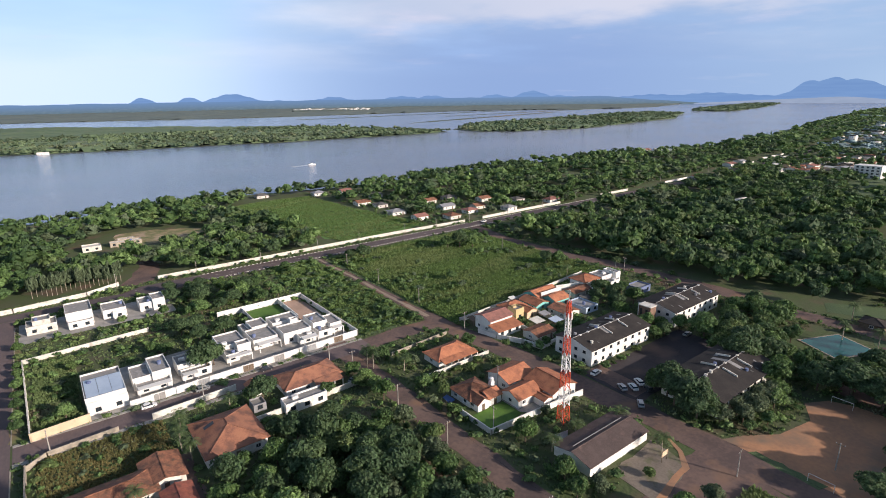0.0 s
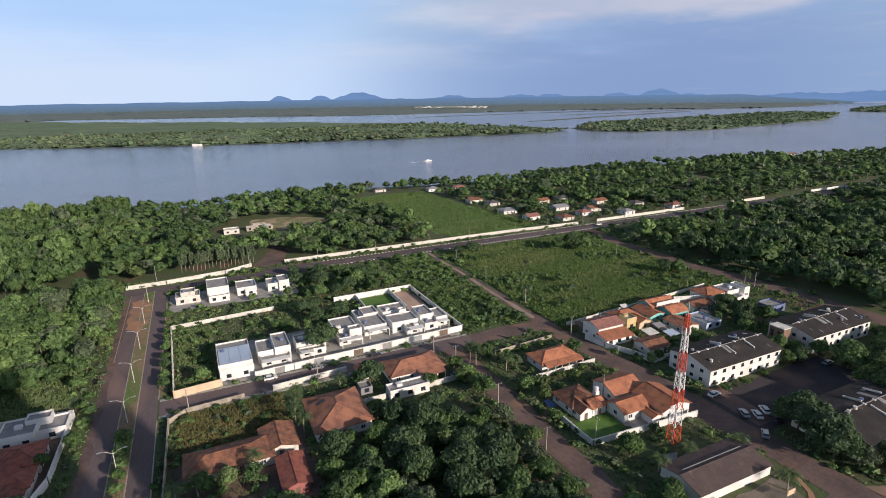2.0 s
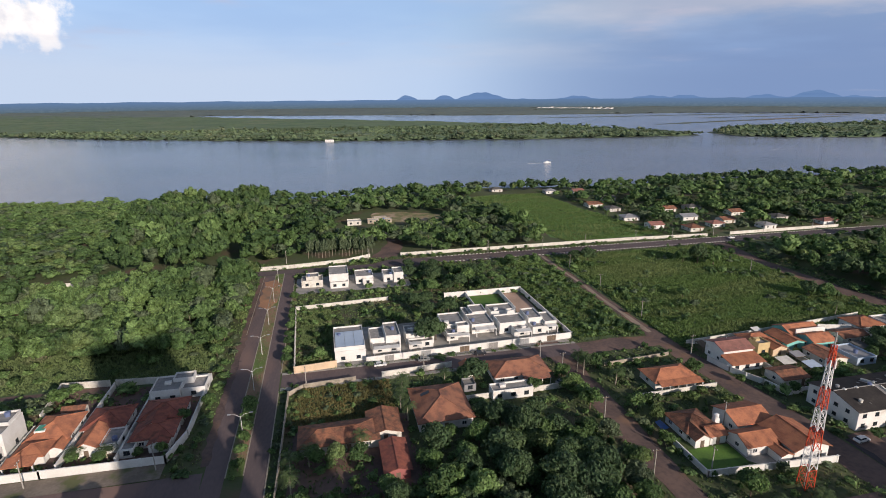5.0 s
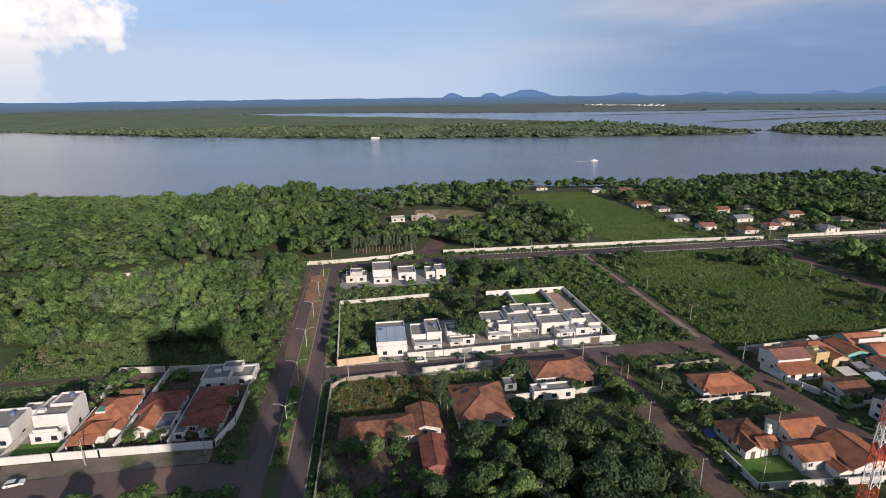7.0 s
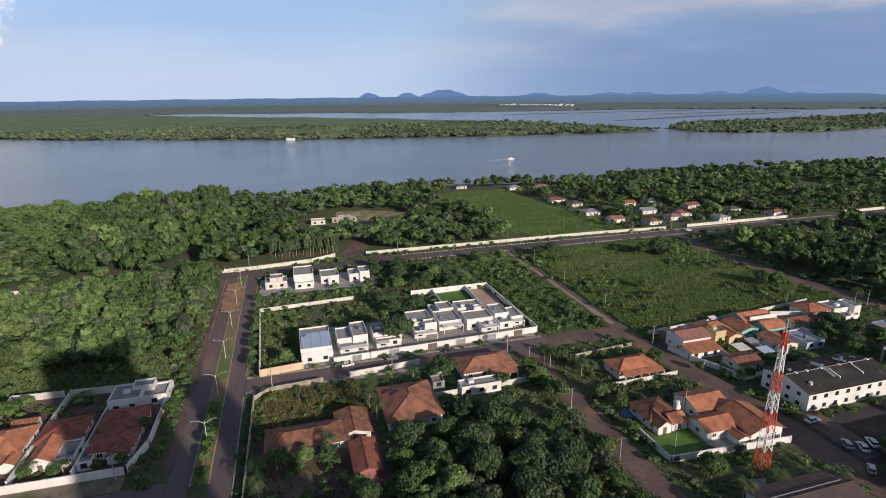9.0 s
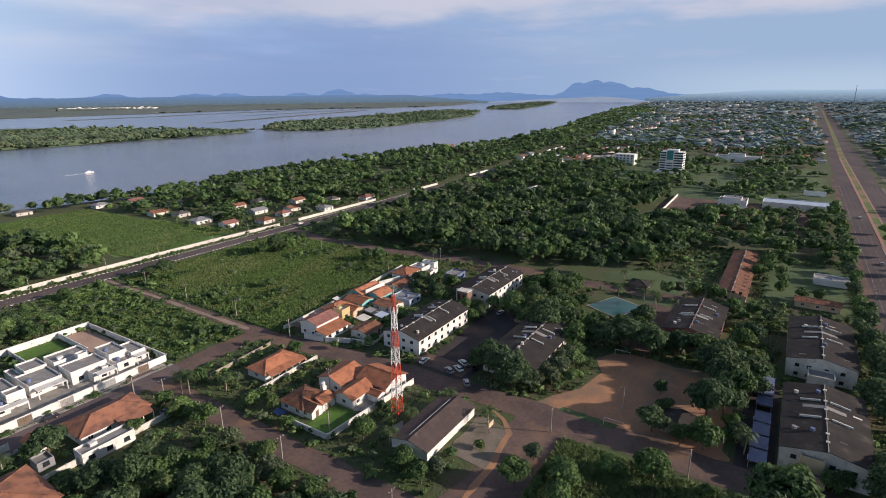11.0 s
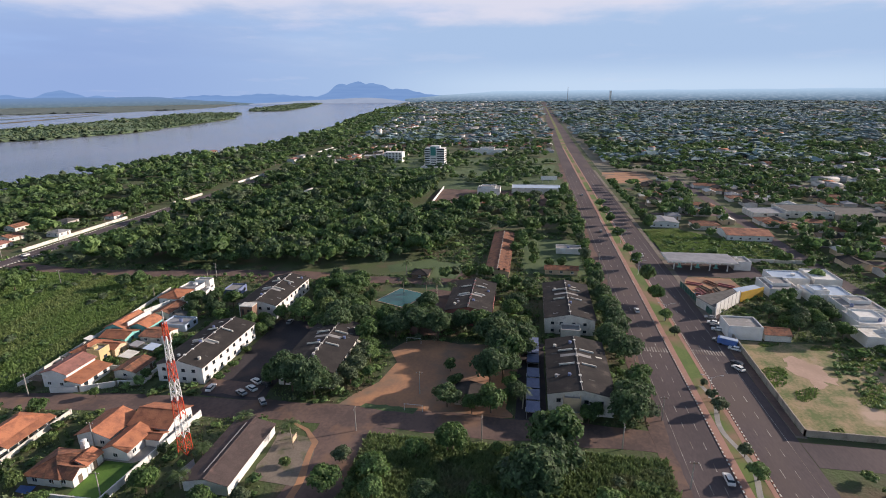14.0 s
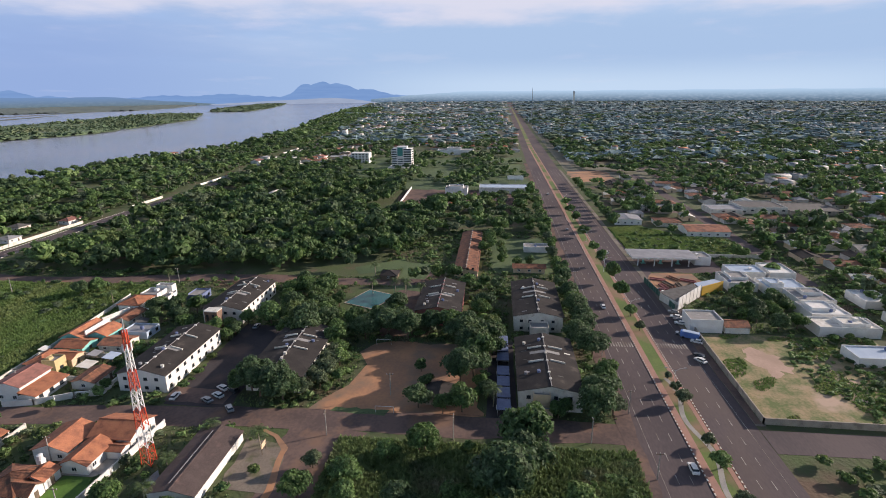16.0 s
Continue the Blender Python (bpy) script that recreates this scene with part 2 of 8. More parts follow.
PINK = mat("faded_red_plaster", (0.36, 0.13, 0.12), (0.29, 0.11, 0.105), 0.85, 0.3, 3, 0.08)
PALEYELLOW = mat("pale_yellow_paint", (0.60, 0.46, 0.24), (0.50, 0.38, 0.20), 0.8, 0.3, 3, 0.08)
TEALW = mat("turquoise_paint", (0.22, 0.55, 0.50), (0.18, 0.45, 0.42), 0.75, 0.3, 3, 0.08)
BLUEW = mat("blue_paint", (0.10, 0.20, 0.50), (0.09, 0.16, 0.38), 0.7, 0.3, 3, 0.08)
STONEW = mat("bare_block_wall", (0.40, 0.35, 0.28), (0.30, 0.26, 0.21), 0.9, 0.4, 3, 0.15, third=(0.20, 0.18, 0.15), t_scale=0.4)
TILE = mat("clay_tile", (0.45, 0.185, 0.098), (0.31, 0.125, 0.075), 0.9, 0.5, 3.6, 0.8, low=0.38, high=0.64, obrand=0.16, third=(0.20, 0.095, 0.06), t_scale=0.5, t_low=0.58, t_high=0.80, bump_dist=0.2)
TILE_OLD = mat("old_clay_tile", (0.32, 0.14, 0.08), (0.17, 0.08, 0.055), 0.9, 0.6, 2.4, 0.8, obrand=0.15, third=(0.11, 0.07, 0.05), t_scale=0.5, t_low=0.5, t_high=0.7, bump_dist=0.12)
TILE_WORN = mat("worn_orange_tile", (0.36, 0.165, 0.10), (0.235, 0.105, 0.072), 0.9, 0.35, 3.0, 0.8, obrand=0.12, third=(0.15, 0.085, 0.065), t_scale=0.35, t_low=0.5, t_high=0.72, bump_dist=0.15)
TILE_PINK = mat("pinkish_tile", (0.33, 0.155, 0.125), (0.24, 0.115, 0.095), 0.9, 0.5, 4, 0.6, obrand=0.12, third=(0.18, 0.10, 0.085), t_scale=0.6, bump_dist=0.12)
TILE_RED = mat("dark_red_tile", (0.31, 0.105, 0.07), (0.20, 0.07, 0.055), 0.88, 0.6, 4, 0.6, third=(0.13, 0.06, 0.045), t_scale=0.55, obrand=0.12, bump_dist=0.12)
FIBRE = mat("dark_fibre_cement", (0.038, 0.035, 0.034), (0.056, 0.05, 0.047), 0.9, 0.25, 3, 0.4, third=(0.10, 0.085, 0.075), t_scale=0.25, t_low=0.62, t_high=0.75, bump_dist=0.1, spec=0.1)
FIBRE_PALE = mat("grey_fibre_sheet", (0.13, 0.125, 0.12), (0.09, 0.085, 0.08), 0.9, 0.5, 3, 0.2)
BROWNSHEET = mat("brown_fibre_sheet", (0.1212, 0.09215, 0.08474), (0.08245, 0.06402, 0.06084), 0.9, 0.3, 3, 0.4, third=(0.1649, 0.1164, 0.1032), t_scale=0.3, spec=0.1)
# Asphalt darkened to paint in the shade lying between the long blocks.
PARKING = mat("shade_dark_asphalt", (0.07275, 0.06402, 0.06736), (0.05335, 0.0485, 0.05215), 0.9, 0.08, 1.2, 0.2, third=(0.1164, 0.0873, 0.07605), t_scale=0.07, spec=0.1)
FORECOURT = mat("weedy_old_concrete", (0.24, 0.20, 0.16), (0.16, 0.135, 0.11), 0.9, 0.15, 1.6, 0.2, third=(0.12, 0.13, 0.06), t_scale=0.16, t_low=0.52, t_high=0.64)
GREYROOF = mat("grey_sheet_roof", (0.30, 0.30, 0.31), (0.23, 0.23, 0.24), 0.6, 0.3, 3, 0.2)
DULLBLUE = mat("dull_blue_sheet", (0.16, 0.20, 0.33), (0.11, 0.14, 0.25), 0.6, 0.5, 3, 0.1)
BLUEROOF = mat("pale_blue_sheet", (0.42, 0.50, 0.60), (0.36, 0.44, 0.55), 0.45, 0.3, 3, 0.1)
SLAB = mat("flat_roof_slab", (0.30, 0.29, 0.28), (0.22, 0.21, 0.20), 0.9, 0.3, 3, 0.1, third=(0.40, 0.38, 0.36), t_scale=0.3)
WOOD = mat("weathered_wood", (0.19, 0.14, 0.10), (0.13, 0.10, 0.075), 0.9, 1, 8, 0.2)
POLE = mat("pole_concrete", (0.40, 0.37, 0.33), (0.32, 0.30, 0.27), 0.85, 1, 6, 0.1)
POLEW = plain("white_lamp_paint", (0.74, 0.72, 0.68))
METAL = plain("galvanised_steel", (0.45, 0.46, 0.47), 0.5, 0.6)
RED = plain("signal_red_paint", (0.60, 0.075, 0.03))
WHITEP = plain("white_paint", (0.80, 0.79, 0.77))
BLACKP = plain("black_paint", (0.02, 0.02, 0.02))
DARK = plain("dark_opening", (0.025, 0.025, 0.028), 0.3)
GLASS = plain("window_glass", (0.03, 0.04, 0.05), 0.08, 0.0, 0.8)
GREENGLASS = plain("green_tinted_glass", (0.07, 0.26, 0.24), 0.12, 0.0, 0.8)
TYRE = plain("tyre_rubber", (0.02, 0.02, 0.02), 0.9)
BARK = mat("bark", (0.16, 0.12, 0.085), (0.10, 0.075, 0.055), 0.95, 2, 9, 0.3)
PALEBARK = mat("pale_bark", (0.38, 0.33, 0.26), (0.26, 0.22, 0.17), 0.9, 2, 9, 0.3)
LEAF = mat("broad_leaf", (0.112, 0.19, 0.059), (0.066, 0.12, 0.04484), 0.65, 0.07, 2.2, 0.8, island=0.28, speck=0.42, bump_dist=0.4, translucent=0.34, third=(0.154, 0.203, 0.07186), t_scale=0.045)
LEAF_DARK = mat("dark_leaf", (0.085, 0.14, 0.059), (0.06, 0.105, 0.04956), 0.65, 0.09, 2.2, 0.8, island=0.28, speck=0.42, bump_dist=0.4, translucent=0.34, third=(0.0975, 0.15, 0.0616), t_scale=0.05)
LEAF_LIGHT = mat("light_leaf", (0.162, 0.25, 0.082), (0.115, 0.195, 0.067), 0.65, 0.06, 2.2, 0.8, island=0.28, speck=0.42, bump_dist=0.4, translucent=0.28, third=(0.165, 0.22, 0.0885), t_scale=0.04)
LEAF_GREY = mat("grey_green_leaf", (0.125, 0.165, 0.0885), (0.09, 0.125, 0.06844), 0.7, 0.15, 2.2, 0.8, island=0.28, speck=0.42, bump_dist=0.4, translucent=0.25)
WEED = mat("weed_blade", (0.184, 0.247, 0.09841), (0.138, 0.196, 0.07871), 0.8, 0.08, 0.7, 0, island=0.25, translucent=0.3, third=(0.253, 0.23, 0.1569), t_scale=0.05)
LUSH = mat("lush_weed_blade", (0.1724, 0.2586, 0.08044), (0.1149, 0.1867, 0.05976), 0.8, 0.05, 0.7, 0, island=0.25, translucent=0.4, third=(0.212, 0.268, 0.10), t_scale=0.05, t_low=0.46, t_high=0.62, stretch=(0.3, 1.2, 1))
DRYWEED = mat("dry_weed_blade", (0.22, 0.19, 0.08), (0.15, 0.15, 0.06), 0.85, 0.1, 0.7, 0, island=0.25, translucent=0.3)
PALMLEAF = mat("palm_leaf", (0.11, 0.16, 0.05994), (0.075, 0.115, 0.04791), 0.6, 0.4, 2, 0, island=0.2, translucent=0.34)
# The distant and island greens carry haze, painted in paler and greyer.
FARLEAF = mat("distant_hazed_leaf", (0.135, 0.185, 0.095), (0.095, 0.145, 0.08), 0.9, 0.01, 0.12, 0, third=(0.17, 0.19, 0.11), t_scale=0.006)
ISLELEAF = mat("island_hazed_leaf", (0.125, 0.165, 0.09), (0.09, 0.13, 0.075), 0.9, 0.02, 0.12, 0, island=0.3, translucent=0.25, third=(0.17, 0.18, 0.11), t_scale=0.03)
# Haze blue painted into the leaves of the far town's trees.
HAZELEAF = mat("far_haze_tinted_leaf", (0.215, 0.285, 0.285), (0.155, 0.225, 0.235), 0.9, 0.01, 0.12, 0, island=0.3)
# Blue-grey haze of the far bank, painted into its leaf colour.
BANKLEAF = mat("bank_hazed_leaf", (0.14, 0.17, 0.15), (0.11, 0.14, 0.13), 0.9, 0.006, 0.05, 0, third=(0.15, 0.165, 0.13), t_scale=0.004)
# Marsh colours greyed towards haze; the brown patches are the mud's own.
FARLAND = mat("hazed_marsh_land", (0.12, 0.14, 0.09), (0.085, 0.115, 0.08), 0.95, 0.004, 0.03, 0, third=(0.22, 0.17, 0.12), t_scale=0.002, t_low=0.55, t_high=0.62, stretch=(0.4, 1, 1))
FOAM = plain("thin_foam", (0.42, 0.44, 0.47), 0.8)
GREENMESH = plain("green_mesh", (0.05, 0.13, 0.10), 0.8)
POOL = plain("pool_water", (0.02, 0.13, 0.13), 0.2, 0.0, 0.15)

WATER = bpy.data.materials.new("river_water")
WATER.use_nodes = True
wt, wk = WATER.node_tree.nodes, WATER.node_tree.links
wp = wt["Principled BSDF"]
wp.inputs["Roughness"].default_value = 0.16
wp.inputs["IOR"].default_value = 1.33
wgeo = wt.new("ShaderNodeNewGeometry")
wmap = wt.new("ShaderNodeMapping")
wmap.inputs["Scale"].default_value = (0.7, 1, 1)
wk.new(wgeo.outputs["Position"], wmap.inputs[0])
w_a, w_b = wt.new("ShaderNodeTexNoise"), wt.new("ShaderNodeTexNoise")
w_a.inputs["Scale"].default_value, w_b.inputs["Scale"].default_value = 0.10, 0.006
w_a.inputs["Detail"].default_value = 8
w_a.inputs["Roughness"].default_value = 0.62
w_b.inputs["Detail"].default_value = 5
wk.new(wmap.outputs[0], w_a.inputs["Vector"])
wk.new(wmap.outputs[0], w_b.inputs["Vector"])
# Blue base colour puts part of the sky's reflection into the silty water.
wr = wt.new("ShaderNodeValToRGB")
wr.color_ramp.elements[0].color, wr.color_ramp.elements[1].color = (0.15, 0.18, 0.245, 1), (0.195, 0.215, 0.27, 1)
wr.color_ramp.elements[0].position, wr.color_ramp.elements[1].position = 0.35, 0.65
wk.new(w_b.outputs[0], wr.inputs[0])
wk.new(wr.outputs[0], wp.inputs["Base Color"])
wrr = wt.new("ShaderNodeMapRange")
wrr.inputs["From Min"].default_value, wrr.inputs["From Max"].default_value = 0.35, 0.65
wrr.inputs["To Min"].default_value, wrr.inputs["To Max"].default_value = 0.09, 0.17
wk.new(w_b.outputs[0], wrr.inputs[0])
wk.new(wrr.outputs[0], wp.inputs["Roughness"])
wb = wt.new("ShaderNodeBump")
wb.inputs["Strength"].default_value, wb.inputs["Distance"].default_value = 0.8, 2.2
wk.new(w_a.outputs[0], wb.inputs["Height"])
wk.new(wb.outputs[0], wp.inputs["Normal"])


# Backdrop colour by emission: the haze is in the colour, no lamp lights it.
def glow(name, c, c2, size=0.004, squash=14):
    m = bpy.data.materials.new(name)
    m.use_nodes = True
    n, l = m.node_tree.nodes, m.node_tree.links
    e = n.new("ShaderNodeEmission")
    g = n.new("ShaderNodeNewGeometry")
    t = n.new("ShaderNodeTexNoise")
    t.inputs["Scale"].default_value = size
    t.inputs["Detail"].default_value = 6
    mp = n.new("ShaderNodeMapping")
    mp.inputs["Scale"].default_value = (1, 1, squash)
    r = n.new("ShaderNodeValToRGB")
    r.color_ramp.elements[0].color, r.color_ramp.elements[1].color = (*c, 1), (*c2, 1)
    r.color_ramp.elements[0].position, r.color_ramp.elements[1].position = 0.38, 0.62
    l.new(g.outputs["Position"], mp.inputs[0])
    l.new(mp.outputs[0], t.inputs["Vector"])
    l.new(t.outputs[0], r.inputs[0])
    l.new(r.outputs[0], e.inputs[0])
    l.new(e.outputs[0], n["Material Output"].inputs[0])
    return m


# Hills glow evenly in the blue that haze gives them.
HILLBLUE = glow("far_hills_haze_glow", (0.135, 0.235, 0.455), (0.15, 0.255, 0.475))
# Emission stands in for sky paleness reflected on far water.
FARRIVER = glow("far_river_glow", (0.235, 0.285, 0.40), (0.26, 0.31, 0.43), 0.01, 6)


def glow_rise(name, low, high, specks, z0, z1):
    """A far plain by emission: haze painted in, paling upwards, with specks of roofs."""
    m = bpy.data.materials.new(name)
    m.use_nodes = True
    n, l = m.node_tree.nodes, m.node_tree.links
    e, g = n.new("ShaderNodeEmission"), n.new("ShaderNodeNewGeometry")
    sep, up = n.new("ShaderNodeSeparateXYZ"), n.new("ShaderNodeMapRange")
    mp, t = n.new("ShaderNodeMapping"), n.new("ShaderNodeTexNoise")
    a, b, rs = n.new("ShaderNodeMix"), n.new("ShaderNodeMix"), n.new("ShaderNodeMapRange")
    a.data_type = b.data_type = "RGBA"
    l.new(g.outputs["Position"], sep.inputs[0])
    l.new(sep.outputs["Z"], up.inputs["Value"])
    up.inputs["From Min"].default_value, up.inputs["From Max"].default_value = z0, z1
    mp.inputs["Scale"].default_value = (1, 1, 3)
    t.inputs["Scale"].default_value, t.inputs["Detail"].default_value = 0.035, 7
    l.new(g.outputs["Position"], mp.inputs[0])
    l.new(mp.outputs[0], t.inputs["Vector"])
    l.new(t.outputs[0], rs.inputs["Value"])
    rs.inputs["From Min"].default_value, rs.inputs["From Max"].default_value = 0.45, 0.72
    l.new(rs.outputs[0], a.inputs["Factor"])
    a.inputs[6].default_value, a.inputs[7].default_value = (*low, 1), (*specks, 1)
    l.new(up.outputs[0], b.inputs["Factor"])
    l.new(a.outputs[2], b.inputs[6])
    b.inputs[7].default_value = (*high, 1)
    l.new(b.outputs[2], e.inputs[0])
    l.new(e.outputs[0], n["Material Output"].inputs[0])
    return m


# Both far plains glow, with the haze put into their colours.
TOWNPLAIN = glow_rise("far_town_haze_glow", (0.075, 0.125, 0.185), (0.33, 0.46, 0.62), (0.17, 0.22, 0.29), 8, 84)
FARPLAIN = glow_rise("far_plain_haze_glow", (0.105, 0.15, 0.185), (0.125, 0.21, 0.37), (0.14, 0.19, 0.22), 4, 62)


# ---- mesh helpers ----
class Shape:
    """Collects boxes, prisms and sheets into one mesh."""

    def __init__(self):
        self.v, self.f = [], []

    def add(self, verts, faces):
        k = len(self.v)
        self.v += [tuple(p) for p in verts]
        self.f += [tuple(i + k for i in f) for f in faces]
        return self

    def box(self, x0, y0, z0, x1, y1, z1):
        return self.add([(x0, y0, z0), (x1, y0, z0), (x1, y1, z0), (x0, y1, z0), (x0, y0, z1), (x1, y0, z1), (x1, y1, z1), (x0, y1, z1)],
                        [(3, 2, 1, 0), (4, 5, 6, 7), (0, 1, 5, 4), (1, 2, 6, 5), (2, 3, 7, 6), (3, 0, 4, 7)])

    def prism(self, poly, z0, z1):
        n = len(poly)
        vs = [(x, y, z0) for x, y in poly] + [(x, y, z1) for x, y in poly]
        fs = [tuple(range(n - 1, -1, -1)), tuple(range(n, 2 * n))] + [(i, (i + 1) % n, n + (i + 1) % n, n + i) for i in range(n)]
        return self.add(vs, fs)

    def beam(self, a, b, w, w2=None):
        """A four-sided bar from a to b."""
        a, b = Vector(a), Vector(b)
        w2 = w if w2 is None else w2
        d = (b - a).normalized()
        s = d.cross(Vector((0, 0, 1)) if abs(d.z) < 0.9 else Vector((1, 0, 0))).normalized()
        t = d.cross(s)
        vs = [a + s * w * i + t * w * j for i, j in ((-1, -1), (1, -1), (1, 1), (-1, 1))] + [b + s * w2 * i + t * w2 * j for i, j in ((-1, -1), (1, -1), (1, 1), (-1, 1))]
        return self.add(vs, [(3, 2, 1, 0), (4, 5, 6, 7), (0, 1, 5, 4), (1, 2, 6, 5), (2, 3, 7, 6), (3, 0, 4, 7)])

    def tube(self, a, b, r0, r1, n=8):
        a, b = Vector(a), Vector(b)
        d = (b - a).normalized()
        s = d.cross(Vector((0, 0, 1)) if abs(d.z) < 0.9 else Vector((1, 0, 0))).normalized()
        t = d.cross(s)
        vs = []
        for c, r in ((a, r0), (b, r1)):
            vs += [c + (s * math.cos(6.2832 * i / n) + t * math.sin(6.2832 * i / n)) * r for i in range(n)]
        return self.add(vs, [(i, (i + 1) % n, n + (i + 1) % n, n + i) for i in range(n)] + [tuple(range(n - 1, -1, -1)), tuple(range(n, 2 * n))])

    def mesh(self, name, material):
        me = bpy.data.meshes.new(name)
        me.from_pydata(self.v, [], self.f)
        me.materials.append(material)
        return me


def part(name, shape, material, parent, label=""):
    """One mesh object under a thing or a part, in its parent's own coordinates."""
    ob = new(name, shape.mesh(name, material) if isinstance(shape, Shape) else shape)
    ob.parent = parent
    return tagged(ob, label)


def thing(name, x, y, z=0.0, label="", category="", group="", kind="", rz=0.0):
    ob = new(name)
    ob.matrix_basis = pose(x, y, z, 0, 0, rz)
    return tagged(ob, label, category, group, kind)


def solid(name, shape, material, label="", category="", group="", kind=""):
    return tagged(new(name, shape.mesh(name, material)), label, category, group, kind)


def np_mesh(name, verts, faces, material):
    """A mesh from arrays: all faces have the same number of corners."""
    me = bpy.data.meshes.new(name)
    verts, faces = np.asarray(verts, np.float32), np.asarray(faces, np.int32)
    k = faces.shape[1]
    me.vertices.add(len(verts))
    me.vertices.foreach_set("co", verts.ravel())
    me.loops.add(faces.size)
    me.loops.foreach_set("vertex_index", faces.ravel())
    me.polygons.add(len(faces))
    me.polygons.foreach_set("loop_start", np.arange(0, faces.size, k, dtype=np.int32))
    me.update(calc_edges=True)
    me.materials.append(material)
    return me


def wavy(poly, step, amount, seed):
    """The outline with uneven edges."""
    rg = random.Random(seed)
    out = []
    for (x0, y0), (x1, y1) in zip(poly, poly[1:] + poly[:1]):
        n = max(1, int(math.hypot(x1 - x0, y1 - y0) / step))
        for i in range(n):
            k = i / n
            out.append((x0 + (x1 - x0) * k + rg.uniform(-amount, amount), y0 + (y1 - y0) * k + rg.uniform(-amount, amount)))
    return out


FLAT = []
TAKEN_BY = []


def sheet(name, poly, z, material, label, category="ground", step=0, amount=0.0, seed=1):
    s = Shape()
    p = wavy(poly, step, amount, seed) if step else poly
    s.prism(p, z - 0.02, z)
    if name not in ("meadow", "river", "island", "far_bank", "mud_bank", "vacant_lot", "earth_yard", "lawn_edge"):
        FLAT.append(poly)
    return solid(name, s, material, label, category, kind="structure")


def rect(x0, y0, x1, y1):
    return [(x0, y0), (x1, y0), (x1, y1), (x0, y1)]

# ---- ground, river, distance ----
def disc(r, z, rings=(60, 150, 300, 600, 1200, 2400, 4950), n=72):
    vs, fs = [(0, 0, z)], []
    for q in rings:
        vs += [(q * math.cos(6.28319 * i / n), q * math.sin(6.28319 * i / n), z) for i in range(n)]
    fs += [(0, 1 + i, 1 + (i + 1) % n) for i in range(n)]
    for k in range(len(rings) - 1):
        a, b = 1 + k * n, 1 + (k + 1) * n
        fs += [(a + i, b + i, b + (i + 1) % n, a + (i + 1) % n) for i in range(n)]
    return Shape().add(vs, fs)


solid("ground", disc(4950, 0.0), SCRUB, "scrubby green and brown ground of a river town", "ground", kind="structure")


def arc(a0, a1, r=4920, n=24):
    return [(r * math.cos(radians(a0 + (a1 - a0) * i / n)), r * math.sin(radians(a0 + (a1 - a0) * i / n))) for i in range(n + 1)]


NEAR_SHORE = [(-3900, 1500), (-1500, 800), (-354, 566), (-180, 520), (-20, 506), (133, 528), (270, 500), (400, 520), (560, 512), (690, 512), (810, 488), (985, 460),
              (1200, 480), (1600, 560), (1950, 640), (2700, 760), (3690, 920), (4700, 1080)]
sheet("river", NEAR_SHORE + arc(13, 159), 0.05, WATER, "wide silty river reflecting the pale sky", "river")
ISLAND_A = [(-3000, 2900), (-1700, 2120), (-1058, 1734), (-477, 1385), (13, 1190), (415, 1122), (661, 1099), (857, 1111), (868, 1150), (760, 1420), (635, 1723), (110, 2270),
            (-469, 2764), (-800, 3000), (-1800, 3600)]
ISLAND_B = [(935, 1170), (912, 1060), (975, 990), (1190, 940), (1470, 995), (1860, 1062), (1960, 1140), (2260, 1260), (2350, 1330), (2330, 1480), (2000, 1470), (1790, 1420), (1430, 1385), (1100, 1330)]
ISLAND_C = [(2560, 1400), (2610, 1230), (3247, 1367), (3900, 1560), (4540, 1770), (4250, 1880), (3500, 1720), (2900, 1560)]
FAR_BANK = [(-2600, 3150), (-800, 2850), (-566, 3200), (0, 3000), (530, 2800), (1035, 2640), (1500, 2640), (1950, 2560), (2250, 2420), (2500, 2180), (2850, 1980), (3300, 2030), (3900, 2240), (4310, 2375)] + arc(28.9, 142)
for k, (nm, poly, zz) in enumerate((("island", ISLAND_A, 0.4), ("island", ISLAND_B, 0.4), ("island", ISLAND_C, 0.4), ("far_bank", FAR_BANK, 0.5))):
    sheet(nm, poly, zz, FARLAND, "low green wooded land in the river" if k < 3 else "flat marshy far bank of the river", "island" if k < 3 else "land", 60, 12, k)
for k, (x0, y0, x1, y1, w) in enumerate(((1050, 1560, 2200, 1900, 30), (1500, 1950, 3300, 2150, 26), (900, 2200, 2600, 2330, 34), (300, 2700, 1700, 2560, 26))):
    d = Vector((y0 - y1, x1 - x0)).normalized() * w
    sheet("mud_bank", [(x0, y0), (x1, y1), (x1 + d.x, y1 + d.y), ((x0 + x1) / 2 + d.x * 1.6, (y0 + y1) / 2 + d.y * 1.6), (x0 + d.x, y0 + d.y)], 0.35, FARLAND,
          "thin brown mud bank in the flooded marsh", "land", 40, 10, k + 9)


